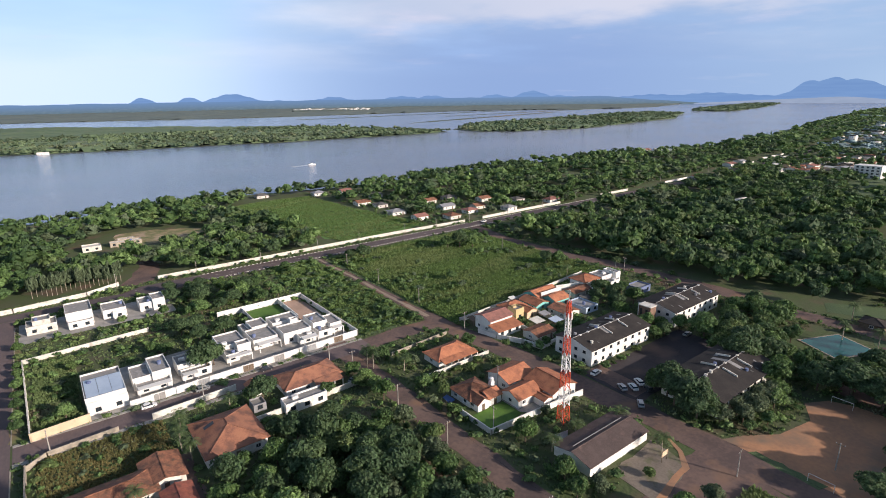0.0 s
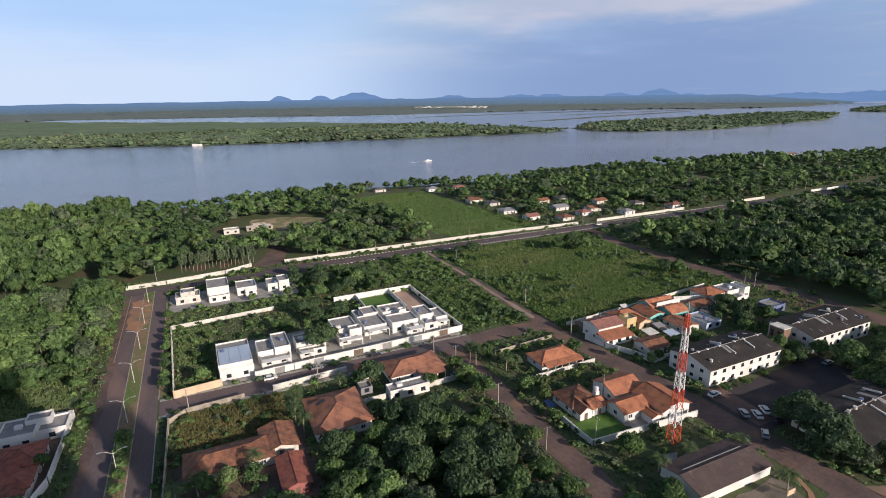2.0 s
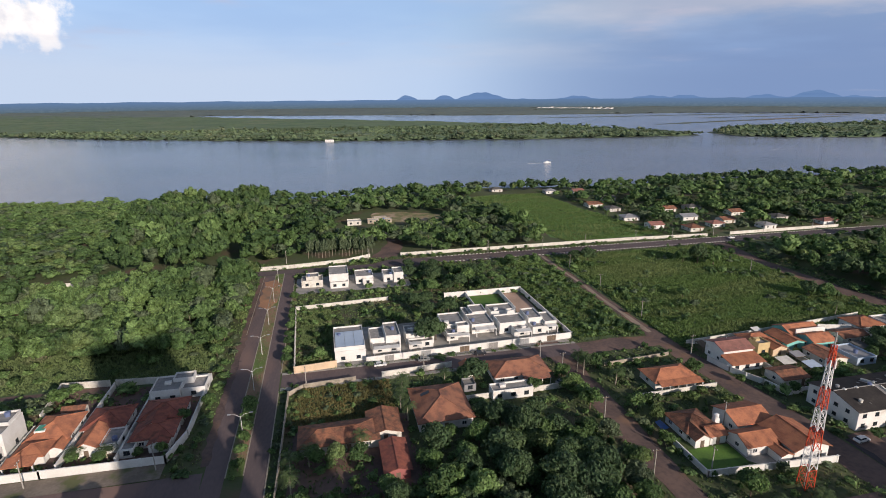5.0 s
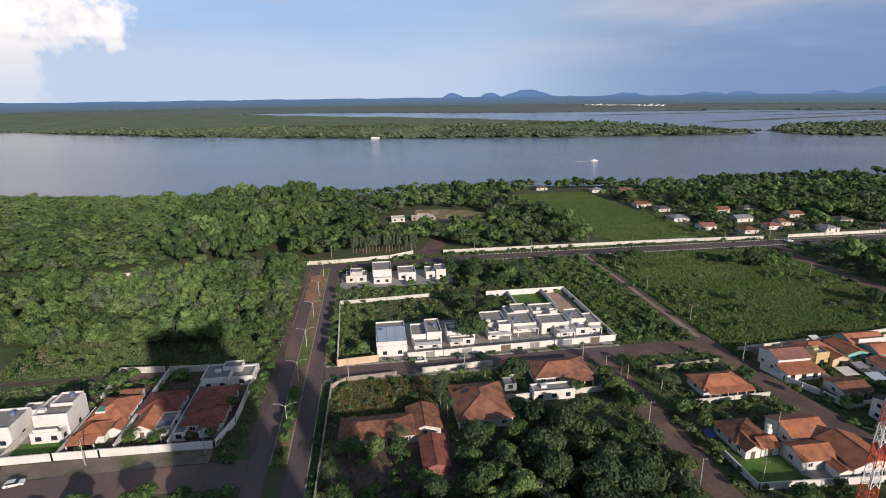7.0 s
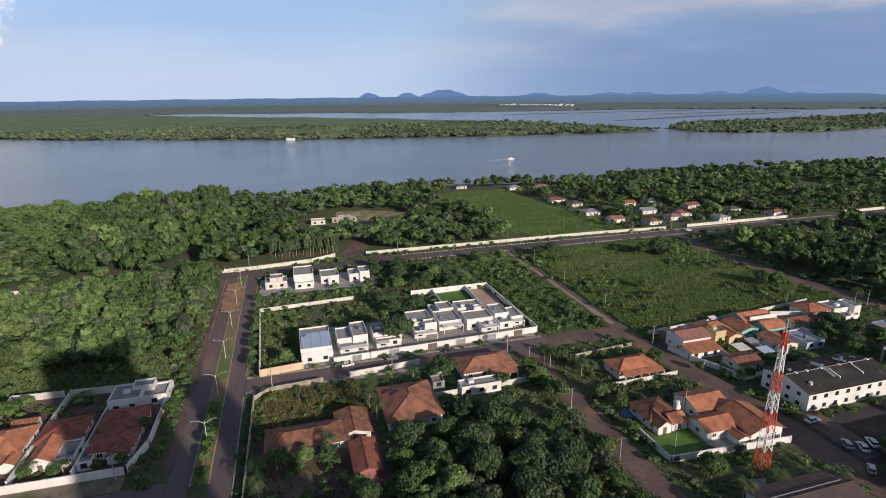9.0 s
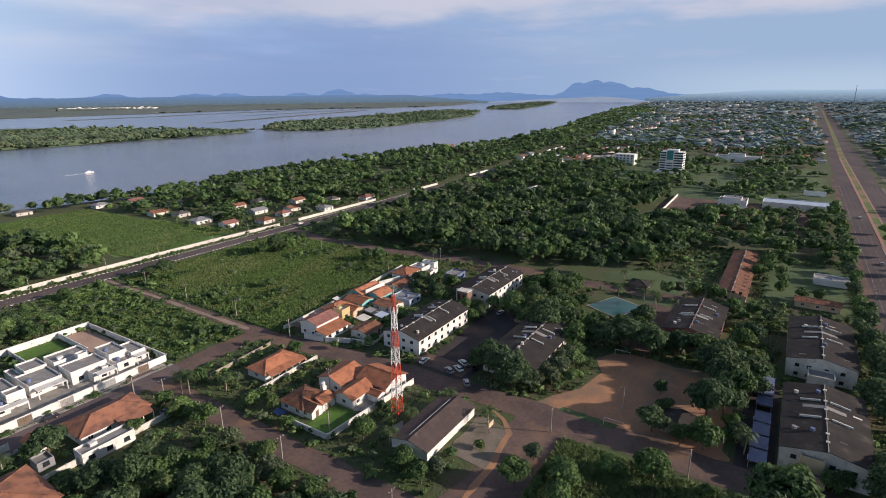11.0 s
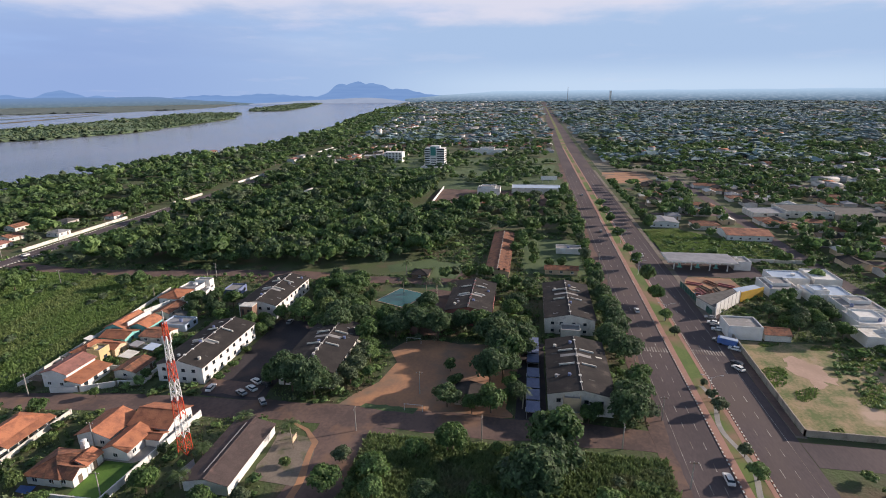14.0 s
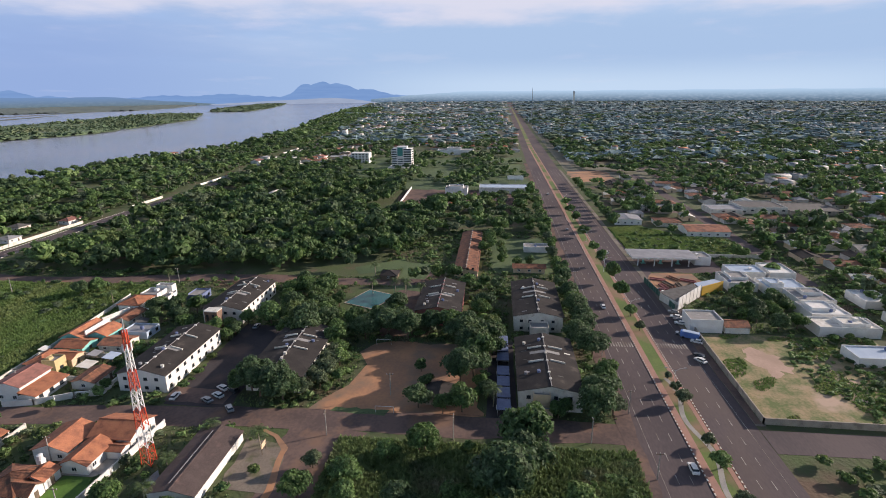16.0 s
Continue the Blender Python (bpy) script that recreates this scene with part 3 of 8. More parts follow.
def skyline(az):
    """Height of the far hills over the level, in degrees, by the way one looks."""
    e = -0.42 + 0.03 * math.sin(az * 1.7) + 0.02 * math.sin(az * 4.3)
    for a, w, h in ((-8.7, 1.0, 0.62), (-12.6, 1.0, 0.62), (-16.4, 2.3, 0.86), (-20.5, 2.0, 0.2), (-26, 1.8, 0.46), (-33, 2.2, 0.42), (-36, 1.8, 0.45), (-42.5, 1.6, 0.45),
                    (-46.3, 1.7, 0.76), (-49, 1.5, 0.3), (-58, 2.5, 0.25), (-63, 3, 0.33), (-70.6, 1.3, 1.25), (-72.2, 2.0, 1.42), (-73.6, 2.6, 1.25), (-76.5, 2.2, 0.7)):
        e = max(e, -0.42 + h * math.exp(-((az - a) / w) ** 2) + 0.03 * math.sin(az * 5.1))
    return e


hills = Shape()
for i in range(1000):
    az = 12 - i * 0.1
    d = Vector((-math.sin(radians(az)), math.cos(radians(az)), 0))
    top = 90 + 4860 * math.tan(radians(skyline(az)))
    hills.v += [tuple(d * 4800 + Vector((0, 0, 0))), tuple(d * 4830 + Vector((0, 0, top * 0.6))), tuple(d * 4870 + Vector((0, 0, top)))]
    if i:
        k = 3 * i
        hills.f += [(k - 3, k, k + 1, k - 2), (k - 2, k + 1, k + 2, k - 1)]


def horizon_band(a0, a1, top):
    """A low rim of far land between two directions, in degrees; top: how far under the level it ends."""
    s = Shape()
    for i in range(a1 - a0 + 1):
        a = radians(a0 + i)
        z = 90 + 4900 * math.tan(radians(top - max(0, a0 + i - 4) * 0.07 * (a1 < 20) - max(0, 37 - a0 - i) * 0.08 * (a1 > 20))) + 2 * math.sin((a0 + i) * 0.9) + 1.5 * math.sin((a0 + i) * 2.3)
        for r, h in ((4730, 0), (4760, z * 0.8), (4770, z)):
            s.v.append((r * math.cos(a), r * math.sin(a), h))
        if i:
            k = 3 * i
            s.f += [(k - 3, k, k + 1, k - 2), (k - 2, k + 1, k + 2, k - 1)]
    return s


solid("backdrop_hills", hills, HILLBLUE, "low hills on the horizon beyond the river, glowing haze blue", "hills", kind="structure")
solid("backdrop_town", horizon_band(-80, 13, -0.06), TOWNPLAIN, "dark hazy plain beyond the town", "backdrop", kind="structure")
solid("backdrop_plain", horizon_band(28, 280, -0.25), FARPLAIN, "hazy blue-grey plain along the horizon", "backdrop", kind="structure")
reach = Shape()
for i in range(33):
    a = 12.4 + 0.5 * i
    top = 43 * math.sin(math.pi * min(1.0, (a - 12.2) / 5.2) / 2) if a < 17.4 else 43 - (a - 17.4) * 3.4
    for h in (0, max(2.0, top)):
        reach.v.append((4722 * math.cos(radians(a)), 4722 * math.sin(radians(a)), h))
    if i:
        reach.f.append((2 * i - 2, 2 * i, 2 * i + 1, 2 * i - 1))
solid("backdrop_river", reach, FARRIVER, "far reach of the river below the hills, a pale glowing band", "river", kind="structure")

# ---- lots and fields ----
sheet("meadow", rect(124, 160, 231, 278), 0.03, GRASS, "lush green overgrown field", "field", 8, 2.0, 3)
sheet("meadow", rect(89, 172, 117.5, 284), 0.03, GRASS, "green weedy lot beside a dirt street", "field", 8, 1.0, 4)
sheet("meadow", [(148, 304), (222, 312), (205, 400), (200, 478), (160, 480), (120, 470)], 0.03, FIELD, "bright green sloping field above the river", "field", 9, 3, 5)
sheet("sandy_clearing", [(30, 384), (84, 380), (92, 404), (60, 426), (32, 424)], 0.04, DRYGRASS, "dry ochre grass clearing among trees", "ground", 7, 3, 6)
sheet("meadow", rect(-330, 170, -44, 205), 0.03, GRASS, "tall green weeds behind the houses", "field", 8, 3, 7)
sheet("earth_yard", [(22, 300), (30, 297), (38, 300), (46, 330), (40, 352), (30, 376), (24, 374), (34, 350), (36, 330)], 0.035, DIRT, "earth drive from a gate into trees", "yard", 5, 0.8, 58)
sheet("dirt_track", rect(-240, 172.5, -72, 175), 0.05, DIRT, "narrow earth track behind house walls", "path", 6, 0.5, 8)
sheet("football_pitch", [(133, 55), (141, 50), (150, 45.5), (160, 44.5), (170, 47), (179, 44), (179, 5), (160, 2), (133, 3)], 0.03, CLAY, "bare orange clay football pitch", "pitch", 6, 2.0, 9)
sheet("meadow", [(132, 31), (135, 30), (135.4, 46), (133, 47)], 0.062, GRASS, "thin grass strip at a pitch edge", "ground", 2, 0.4, 50)
sheet("meadow", rect(84, -38, 121, 42), 0.03, GRASS, "overgrown green block beside the avenue", "field", 8, 1.5, 10)
sheet("vacant_lot", rect(137, -140, 196, -76.5), 0.03, DRYGRASS, "dry grassy vacant lot with bare pink sand", "lot", 8, 0.6, 11)
sheet("dirt_strip", [(137, -75.2), (196, -76.8), (196, -73.4), (137, -73.4)], 0.16, DIRT, "dark bare earth strip before a lot wall", "ground", 4, 0.3, 57)
sheet("sand_patch", [(174 + (9.5 + 2.2 * math.sin(3 * k * 0.2) + 1.2 * math.sin(7 * k * 0.2)) * math.cos(k * 0.19635), -94 + (6.5 + 1.5 * math.sin(2 * k * 0.2 + 1) + math.sin(5 * k * 0.19635)) * math.sin(k * 0.19635)) for k in range(32)], 0.05, SAND, "bare pale sand in a vacant lot", "ground", 1.2, 1.0, 63)
sheet("meadow", [(300, -144), (300, -76), (362, -76), (366, -98), (346, -118), (334, -144)], 0.03, LAWN, "bright green vacant lot beside a filling station", "field", 8, 2, 13)
sheet("bare_lot", rect(552, -125, 628, -80), 0.03, CLAY, "bare red earth lot beside the avenue", "lot", 9, 3, 14)
sheet("lawn", rect(60.5, 208, 75, 226.5), 0.05, LAWN, "mown green lawn inside a walled compound", "lawn")
sheet("sand_yard", rect(77, 203, 86.5, 226.5), 0.05, SAND, "sandy play yard inside a walled compound", "yard")
sheet("paved_yard", rect(-1, 171.5, 86.5, 203), 0.04, CONCRETE, "pale paved yards round white houses", "yard")
sheet("earth_patch", [(-33.4, 236), (-29.6, 232), (-26, 240), (-25.2, 262), (-28.4, 272), (-33.6, 270)], 0.152, CLAY, "orange worn earth where a median ends", "ground", 4, 0.7, 59)
sheet("verge", [(-36.6, 126), (-34.3, 126), (-34.2, 278), (-36.8, 278)], 0.066, DIRT, "bare earth edge of a carriageway", "verge", 3, 0.5, 54)
sheet("grass_verge", [(-19.6, 172), (-17, 172), (-17, 250), (-19.5, 250)], 0.066, MEDIAN, "ragged grass edge of a carriageway", "verge", 3, 0.5, 55)
sheet("paved_yard", rect(-18, 248, 38, 272), 0.04, CONCRETE, "pale paved yards by the river road", "yard")
sheet("earth_yard", rect(-84, 130.6, -42.5, 172), 0.04, DIRT, "shady earth yards round tiled houses", "yard", 5, 0.1, 41)
sheet("paved_yard", rect(-122, 130.6, -84.8, 150), 0.04, CONCRETE, "paved yards round white houses", "yard")
sheet("lawn", rect(-98, 131, -86, 139), 0.06, LAWN, "small front lawn of a white house", "lawn")
sheet("lawn", rect(88, 95, 100.4, 104.2), 0.06, LAWN, "small green lawn beside a white garden wall", "lawn")
sheet("paved_yard", rect(100.6, 93.6, 122, 106), 0.045, CONCRETE, "paved yard of an orange-roofed house", "yard")
sheet("forecourt", [(98, 52), (116, 54), (119, 66), (99, 64)], 0.06, FORECOURT, "worn pale concrete forecourt of a shed", "yard", 5, 0.8, 15)
sheet("lawn", rect(232, 34, 275, 48), 0.04, GRASS, "mown grass beside trees", "lawn", 6, 1.5, 16)
sheet("lawn", [(254, 69), (265, 74), (274, 60), (282, 50), (268, 45), (258, 60)], 0.064, GRASS, "sunny mown lawn before a dark wood", "lawn")
sheet("dirt_track", rect(184, 32, 262, 44), 0.035, DIRT, "earth yard and track between trees", "path", 6, 1.5, 17)
sheet("lawn", rect(262, -30, 330, 2), 0.04, GRASS, "green garden lot beside the avenue", "lawn", 6, 2, 18)
sheet("meadow", rect(500, -30, 760, 180), 0.03, GRASS, "open green fields before the apartment tower", "field", 12, 6, 19)
sheet("dirt_yard", rect(430, -20, 500, 84), 0.035, DIRT, "bare earth yard round white sheds", "yard", 8, 3, 20)
sheet("lawn", rect(860, 160, 1300, 260), 0.03, GRASS, "green open strip among houses", "field", 20, 10, 21)
sheet("earth_yard", rect(-14, 104, 18, 138), 0.03, DIRT, "earth yard round tiled houses", "yard", 5, 1, 22)

sheet("town_ground", [(620, -80), (4600, -112), (4500, -1500), (3500, -2900), (2100, -1700), (640, -560), (420, -330)], 0.015, TOWNGROUND, "dusty lots and lanes of the town, paled as by haze", "ground")
sheet("town_ground", [(980, -36), (4600, -60), (4600, 900), (2700, 690), (1600, 420), (1000, 330)], 0.015, TOWNGROUND, "dusty lots and lanes of the town, paled as by haze", "ground")
# ---- streets ----
sheet("road_1", [(-400, -73.2), (600, -73.2), (1500, -81), (4500, -110), (4500, -74), (1500, -45), (600, -38.6), (-400, -38.6)], 0.06, ASPHALT,
      "worn brown-grey asphalt of a wide dual carriageway", "road")
sheet("road_2", [(124, -39), (134, -39), (134, 20), (133.5, 62), (131, 112), (126, 150), (123.5, 180), (122, 286), (118.6, 286), (118.6, 180), (117.5, 150), (121, 110), (124, 62)], 0.05, DIRT,
      "unpaved earthen cross street", "road", 7, 0.7, 30)
sheet("dirt_track", [(119.6, 172), (121.6, 172), (121.4, 230), (121.0, 284), (119.4, 284), (119.8, 230)], 0.075, PALEDIRT, "pale dry wheel track along an earthen street", "path", 5, 0.35, 52)
sheet("road_3", rect(74, 30, 82, 173), 0.055, DIRT, "unpaved brown street beside dense trees", "road", 7, 0.6, 31)
sheet("road_4", rect(-18.9, 161.2, 88, 169.6), 0.06, ASPHALT_Y, "narrow dusty street before white compound walls", "road")
sheet("road_4", rect(88, 160.5, 119, 170), 0.058, DIRT, "earthen end of a narrow street", "road", 6, 0.8, 32)
sheet("road_5", [(80, 40), (100, 40), (124, 34), (126, 56), (116, 57), (104, 54), (80, 58)], 0.052, DIRT, "rutted earthen way beside an overgrown block", "road", 5, 0.8, 33)
sheet("clay_rut", [(84, 51), (100, 51.2), (116, 53.5), (121, 58), (123, 63), (121.8, 63), (119.6, 58.8), (115, 55.0), (100, 52.9), (84, 52.8)], 0.075, CLAY, "orange clay rut along a street edge", "path", 4, 0.4, 34)
sheet("road_6", rect(-34.6, 20, -29.4, 279.5), 0.053, ASPHALT_Y, "dusty asphalt carriageway beside a forest", "road")
sheet("road_6", rect(-24.8, 20, -19.4, 279.8), 0.053, ASPHALT_Y, "dusty asphalt carriageway beside garden walls", "road")
sheet("road_7", rect(-200, 113, -34.6, 123.4), 0.058, ASPHALT_Y, "dusty street before tiled houses", "road", 7, 0.5, 35)
sheet("pavement", rect(-130, 123.4, -45, 129.6), 0.15, FORECOURT, "worn paved footway before garden walls", "pavement")
sheet("road_8", [(-300, 276), (-60, 280), (600, 283), (760, 296), (1000, 320), (1000, 331), (760, 306), (600, 293.5), (30, 293.5), (22, 288), (-60, 288), (-300, 284)], 0.06, ASPHALT,
      "dark asphalt road along a white wall", "road")
sheet("road_9", rect(134, 80, 142, 100), 0.05, DIRT, "earthen yard by a white block", "road", 4, 0.6, 36)
sheet("road_9", rect(132, 78, 190, 99), 0.045, PARKING, "paved lane between long blocks, coloured dark for shade", "road", 6, 0.6, 37)
sheet("road_10", [(235, 283), (245, 283), (238, 240), (241, 196), (248, 155), (250, 112), (247, 76), (249, 34), (240, 34), (238, 76), (240, 112), (238, 155), (231, 196), (228, 240)], 0.05, DIRT,
      "broad earthen street beside a forest", "road", 7, 0.8, 38)
sheet("forecourt", rect(196, -80, 330, -73.2), 0.055, ASPHALT, "asphalt parking strip beside the avenue", "yard")
# Dark asphalt instead of pale concrete paints in the station's shade.
sheet("forecourt", rect(268, -118, 300, -80), 0.05, ASPHALT, "forecourt of a filling station, coloured dark for its shade", "yard")
sheet("road_11", rect(178, -160, 186, -140), 0.05, DIRT, "earthen lane behind white houses", "road", 5, 0.6, 39)
sheet("road_11", rect(252, -153.5, 600, -145), 0.055, ASPHALT, "side street between walled lots", "road")
sheet("road_12", rect(124, -260, 134, -73.4), 0.05, ASPHALT, "asphalt side street beside a walled lot", "road")
sheet("parking_lane", rect(132, -7.5, 182, 1.5), 0.045, PARKING, "dark parking lane beside long blocks", "yard", 6, 0.4, 40)


def strip(name, runs, z, material, label, category):
    s = Shape()
    for x0, y0, x1, y1 in runs:
        s.box(x0, y0, 0.0, x1, y1, z)
    return solid(name, s, material, label, category, kind="structure")


# the avenue's planted median with striped kerbs
strip("median", [(-300, -59.4, 900, -52.1)], 0.14, MEDIAN, "grassy planted median of an avenue", "median")
solid("median", Shape().prism([(900, -59.4), (1500, -66.5), (3200, -82), (3200, -76), (1500, -60.0), (900, -52.1)], 0, 0.14), MEDIAN, "grassy median running to the horizon", "median", kind="structure")
strip("footway", [(-300, -53.9, 900, -52.1), (-300, -59.4, 900, -58.2)], 0.17, PAVER, "reddish footway strips along the median", "footway")
kw, kb = Shape(), Shape()
for i in range(420):
    x = 60 + i * 0.8
    for y in (-52.05, -59.95):
        (kw if i % 2 else kb).box(x, y, 0, x + 0.8, y + 0.34, 0.2)
tagged(solid("kerb", kw, WORN_WHITE, "white-painted kerb stones of the median", "kerb", kind="stuff"))
tagged(solid("kerb", kb, KERBRED, "dull red-painted kerb stones of the median", "kerb", kind="stuff"))
kr = Shape()
for i in range(150):
    for y in (282.35, 293.5):
        kr.box(60 + i * 2.2, y, 0, 61.15 + i * 2.2, y + 0.4, 0.26)
tagged(solid("kerb", kr, WORN_WHITE, "white-painted kerb stones along the river road", "kerb", kind="stuff"))
path = Shape()
for i in range(60):
    x = 100 + i * 1.0
    y = -56 + 1.3 * math.sin(i * 0.21)
    y2 = -56 + 1.3 * math.sin((i + 1) * 0.21)
    path.prism([(x, y - 0.7), (x + 1.0, y2 - 0.7), (x + 1.0, y2 + 0.7), (x, y + 0.7)], 0.1, 0.165)
solid("winding_path", path, CONCRETE, "pale winding footpath on the median", "path", kind="structure")
marks = Shape()
for y in (-44.8, -48.1, -63.5, -66.9):
    for i in range(70):
        x = 60 + i * 8.4
        marks.box(x, y - 0.09, 0.061, x + 3.2, y + 0.09, 0.068)
for y in (-41.4, -70.3):
    marks.box(50, y - 0.06, 0.061, 640, y + 0.06, 0.068)
for y0, y1 in ((-51.2, -41.6), (-70.2, -60.4)):
    y = y0
    while y < y1:
        marks.box(182.0, y, 0.061, 185.6, y + 0.45, 0.07)
        y += 0.95
for i in range(80):
    marks.box(-10 + i * 7.5, 288.4, 0.061, -7 + i * 7.5, 288.55, 0.068)
marks.box(40, 284.2, 0.061, 600, 284.4, 0.068)
marks.box(40, 292.8, 0.061, 600, 293.0, 0.068)
solid("road_marking", marks, LINE, "worn white lane lines and zebra crossing", "marking", kind="structure")
# the side avenue's median, kerbs and footways
strip("median", [(-29.1, 120, -25.1, 282)], 0.14, MEDIAN, "weedy planted median with lamp posts", "median")
strip("kerb", [(-29.4, 120, -29.1, 282), (-25.1, 120, -24.8, 282), (-19.4, 20, -19.1, 159), (-19.4, 171.2, -19.1, 270), (-34.9, 206, -34.7, 279)], 0.16, STONEW,
      "weathered concrete kerb", "kerb")
strip("footway", [(-18.9, 159.2, 70, 161.0), (-18.9, 169.7, 88, 170.9)], 0.15, CONCRETE, "narrow concrete footways along garden walls", "footway")
strip("footway", [(136, -76, 640, -73.3)], 0.15, FORECOURT, "dusty footway along the avenue", "footway")
sheet("verge", rect(60, -39.6, 700, -35.4), 0.07, DIRT, "bare earth verge beside the avenue", "verge", 4, 0.5, 53)


# ---- garden walls ----
def wall_run(pts, h, material, label, thick=0.22, pillars=6.0):
    """A garden wall along the points, with a coping and pillars as parts."""
    base = thing("boundary_wall", pts[0][0], pts[0][1], 0, label, "wall")
    ox, oy = pts[0]
    for (x0, y0), (x1, y1) in zip(pts, pts[1:]):
        d = Vector((x1 - x0, y1 - y0))
        n = d.length
        d.normalize()
        t = Vector((-d.y, d.x)) * thick / 2
        s = Shape().prism([(x0 - ox - t.x, y0 - oy - t.y), (x1 - ox - t.x, y1 - oy - t.y), (x1 - ox + t.x, y1 - oy + t.y), (x0 - ox + t.x, y0 - oy + t.y)], 0, h)
        part("wall_panel", s, material, base)
        t2 = t * 1.5
        part("coping", Shape().prism([(x0 - ox - t2.x, y0 - oy - t2.y), (x1 - ox - t2.x, y1 - oy - t2.y), (x1 - ox + t2.x, y1 - oy + t2.y), (x0 - ox + t2.x, y0 - oy + t2.y)], h, h + 0.08),
             material, base)
        k = max(1, round(n / pillars))
        for i in range(k + 1):
            c = Vector((x0 - ox, y0 - oy)) + d * n * i / k
            part("pillar", Shape().box(c.x - 0.2, c.y - 0.2, 0, c.x + 0.2, c.y + 0.2, h + 0.16), material, base)
    return base


W_ = "white plastered garden wall with pillars"
wall_run([(-0.8, 171.2), (-14.8, 169.8)], 2.6, CREAM, "cream rendered wall of a vacant lot", pillars=3.5)
wall_run([(9.8, 171.6), (88.6, 174.2)], 2.4, WHITE, W_ + " along a street")
wall_run([(88.6, 174.2), (87.2, 227.2)], 2.3, WHITE, W_ + " at the side of a compound")
wall_run([(87.2, 227.2), (50, 227)], 2.6, WHITE, W_ + " at the back of a compound")
wall_run([(-14.8, 169.8), (-16.6, 226)], 2.3, WORN_WHITE, "weathered wall beside a wide street")
wall_run([(-16.6, 228), (24, 231)], 1.6, WORN_WHITE, "weathered low wall across a vacant lot")
wall_run([(76.3, 227), (76.3, 204)], 2.2, WHITE, "white wall between two yards")
wall_run([(60, 227), (60, 206)], 2.2, WHITE, "white wall beside a lawn")
wall_run([(-170, 284), (-55, 289.5), (-20, 291), (8, 295), (22, 302)], 2.0, WORN_WHITE, "long white wall by the river road", pillars=9)
wall_run([(40, 300.5), (190, 300), (244, 297)], 1.9, WORN_WHITE, "long white wall by the river road", pillars=9)
wall_run([(262, 297.5), (350, 298)], 1.9, WORN_WHITE, "long white wall beside small houses", pillars=9)
wall_run([(404, 297), (446, 297.4)], 2.0, WORN_WHITE, "white wall between trees by the river road", pillars=9)
wall_run([(512, 298.4), (572, 298.6)], 2.0, WHITE, "white wall between trees by the river road", pillars=9)
wall_run([(640, 303.5), (690, 307), (742, 312)], 2.2, WHITE, "long white wall of a walled property", pillars=9)
wall_run([(790, 322), (868, 326)], 2.2, WHITE, "white wall among far gardens", pillars=9)
wall_run([(-130, 130.2), (-85.5, 130.4), (-74, 130.2)], 2.2, WHITE, "white front wall of modern houses", pillars=5)
wall_run([(-74, 130.2), (-45, 129.4), (-42, 140), (-41.5, 172)], 2.3, WHITE, "white wall round tiled houses")
wall_run([(-41.5, 172), (-71, 174.6)], 2.3, WORN_WHITE, "weathered back wall of a garden")
wall_run([(-71, 173), (-71, 132)], 2.2, WHITE, "white wall between gardens")
wall_run([(-84.5, 152), (-84.5, 131)], 2.0, WORN_WHITE, "weathered wall between gardens")
wall_run([(-57.5, 168), (-57.5, 132)], 2.0, WHITE, "white wall between gardens")
wall_run([(-98.5, 150), (-98.5, 131)], 1.8, WORN_WHITE, "weathered wall between gardens")
wall_run([(5, 160.6), (-11.5, 159.4), (-16, 155.4)], 1.5, STONEW, "bare block wall round a weedy lot")
wall_run([(-16, 155.4), (-16.6, 104)], 1.8, STONEW, "bare block wall beside a wide street")
wall_run([(14, 160.8), (38, 162.4)], 2.0, WORN_WHITE, "weathered white wall along a street")
wall_run([(37, 140.2), (72, 141.0)], 1.8, WORN_WHITE, "weathered wall behind a white building")
wall_run([(88.5, 129.6), (117.5, 130.2)], 1.5, WORN_WHITE, "weathered low wall beside an orange-roofed house")
wall_run([(90, 151), (116, 153)], 1.2, STONEW, "bare block wall of a vacant lot")
wall_run([(86.2, 107), (86.4, 94)], 1.7, WHITE, "white garden wall beside a street")
wall_run([(86.4, 94), (114, 92.2), (122, 91.6)], 1.9, WHITE, "pale garden wall beside an orange-roofed house")
# The darker block colour on this wall puts in the shade lying on it.
wall_run([(137, -75.6), (196, -77.2)], 2.2, STONEW, "grey weathered wall of a vacant lot, toned darker for shade")
wall_run([(137, -75.6), (136, -140)], 2.0, STONEW, "grey weathered wall of a vacant lot, toned darker for shade")
wall_run([(434, 79), (504, 80.5)], 2.2, WHITE, "white wall through low trees")
wall_run([(296, -76), (296, -150)], 2.0, WORN_WHITE, "weathered wall behind a filling station")

# ---- buildings ----
WIN = {}


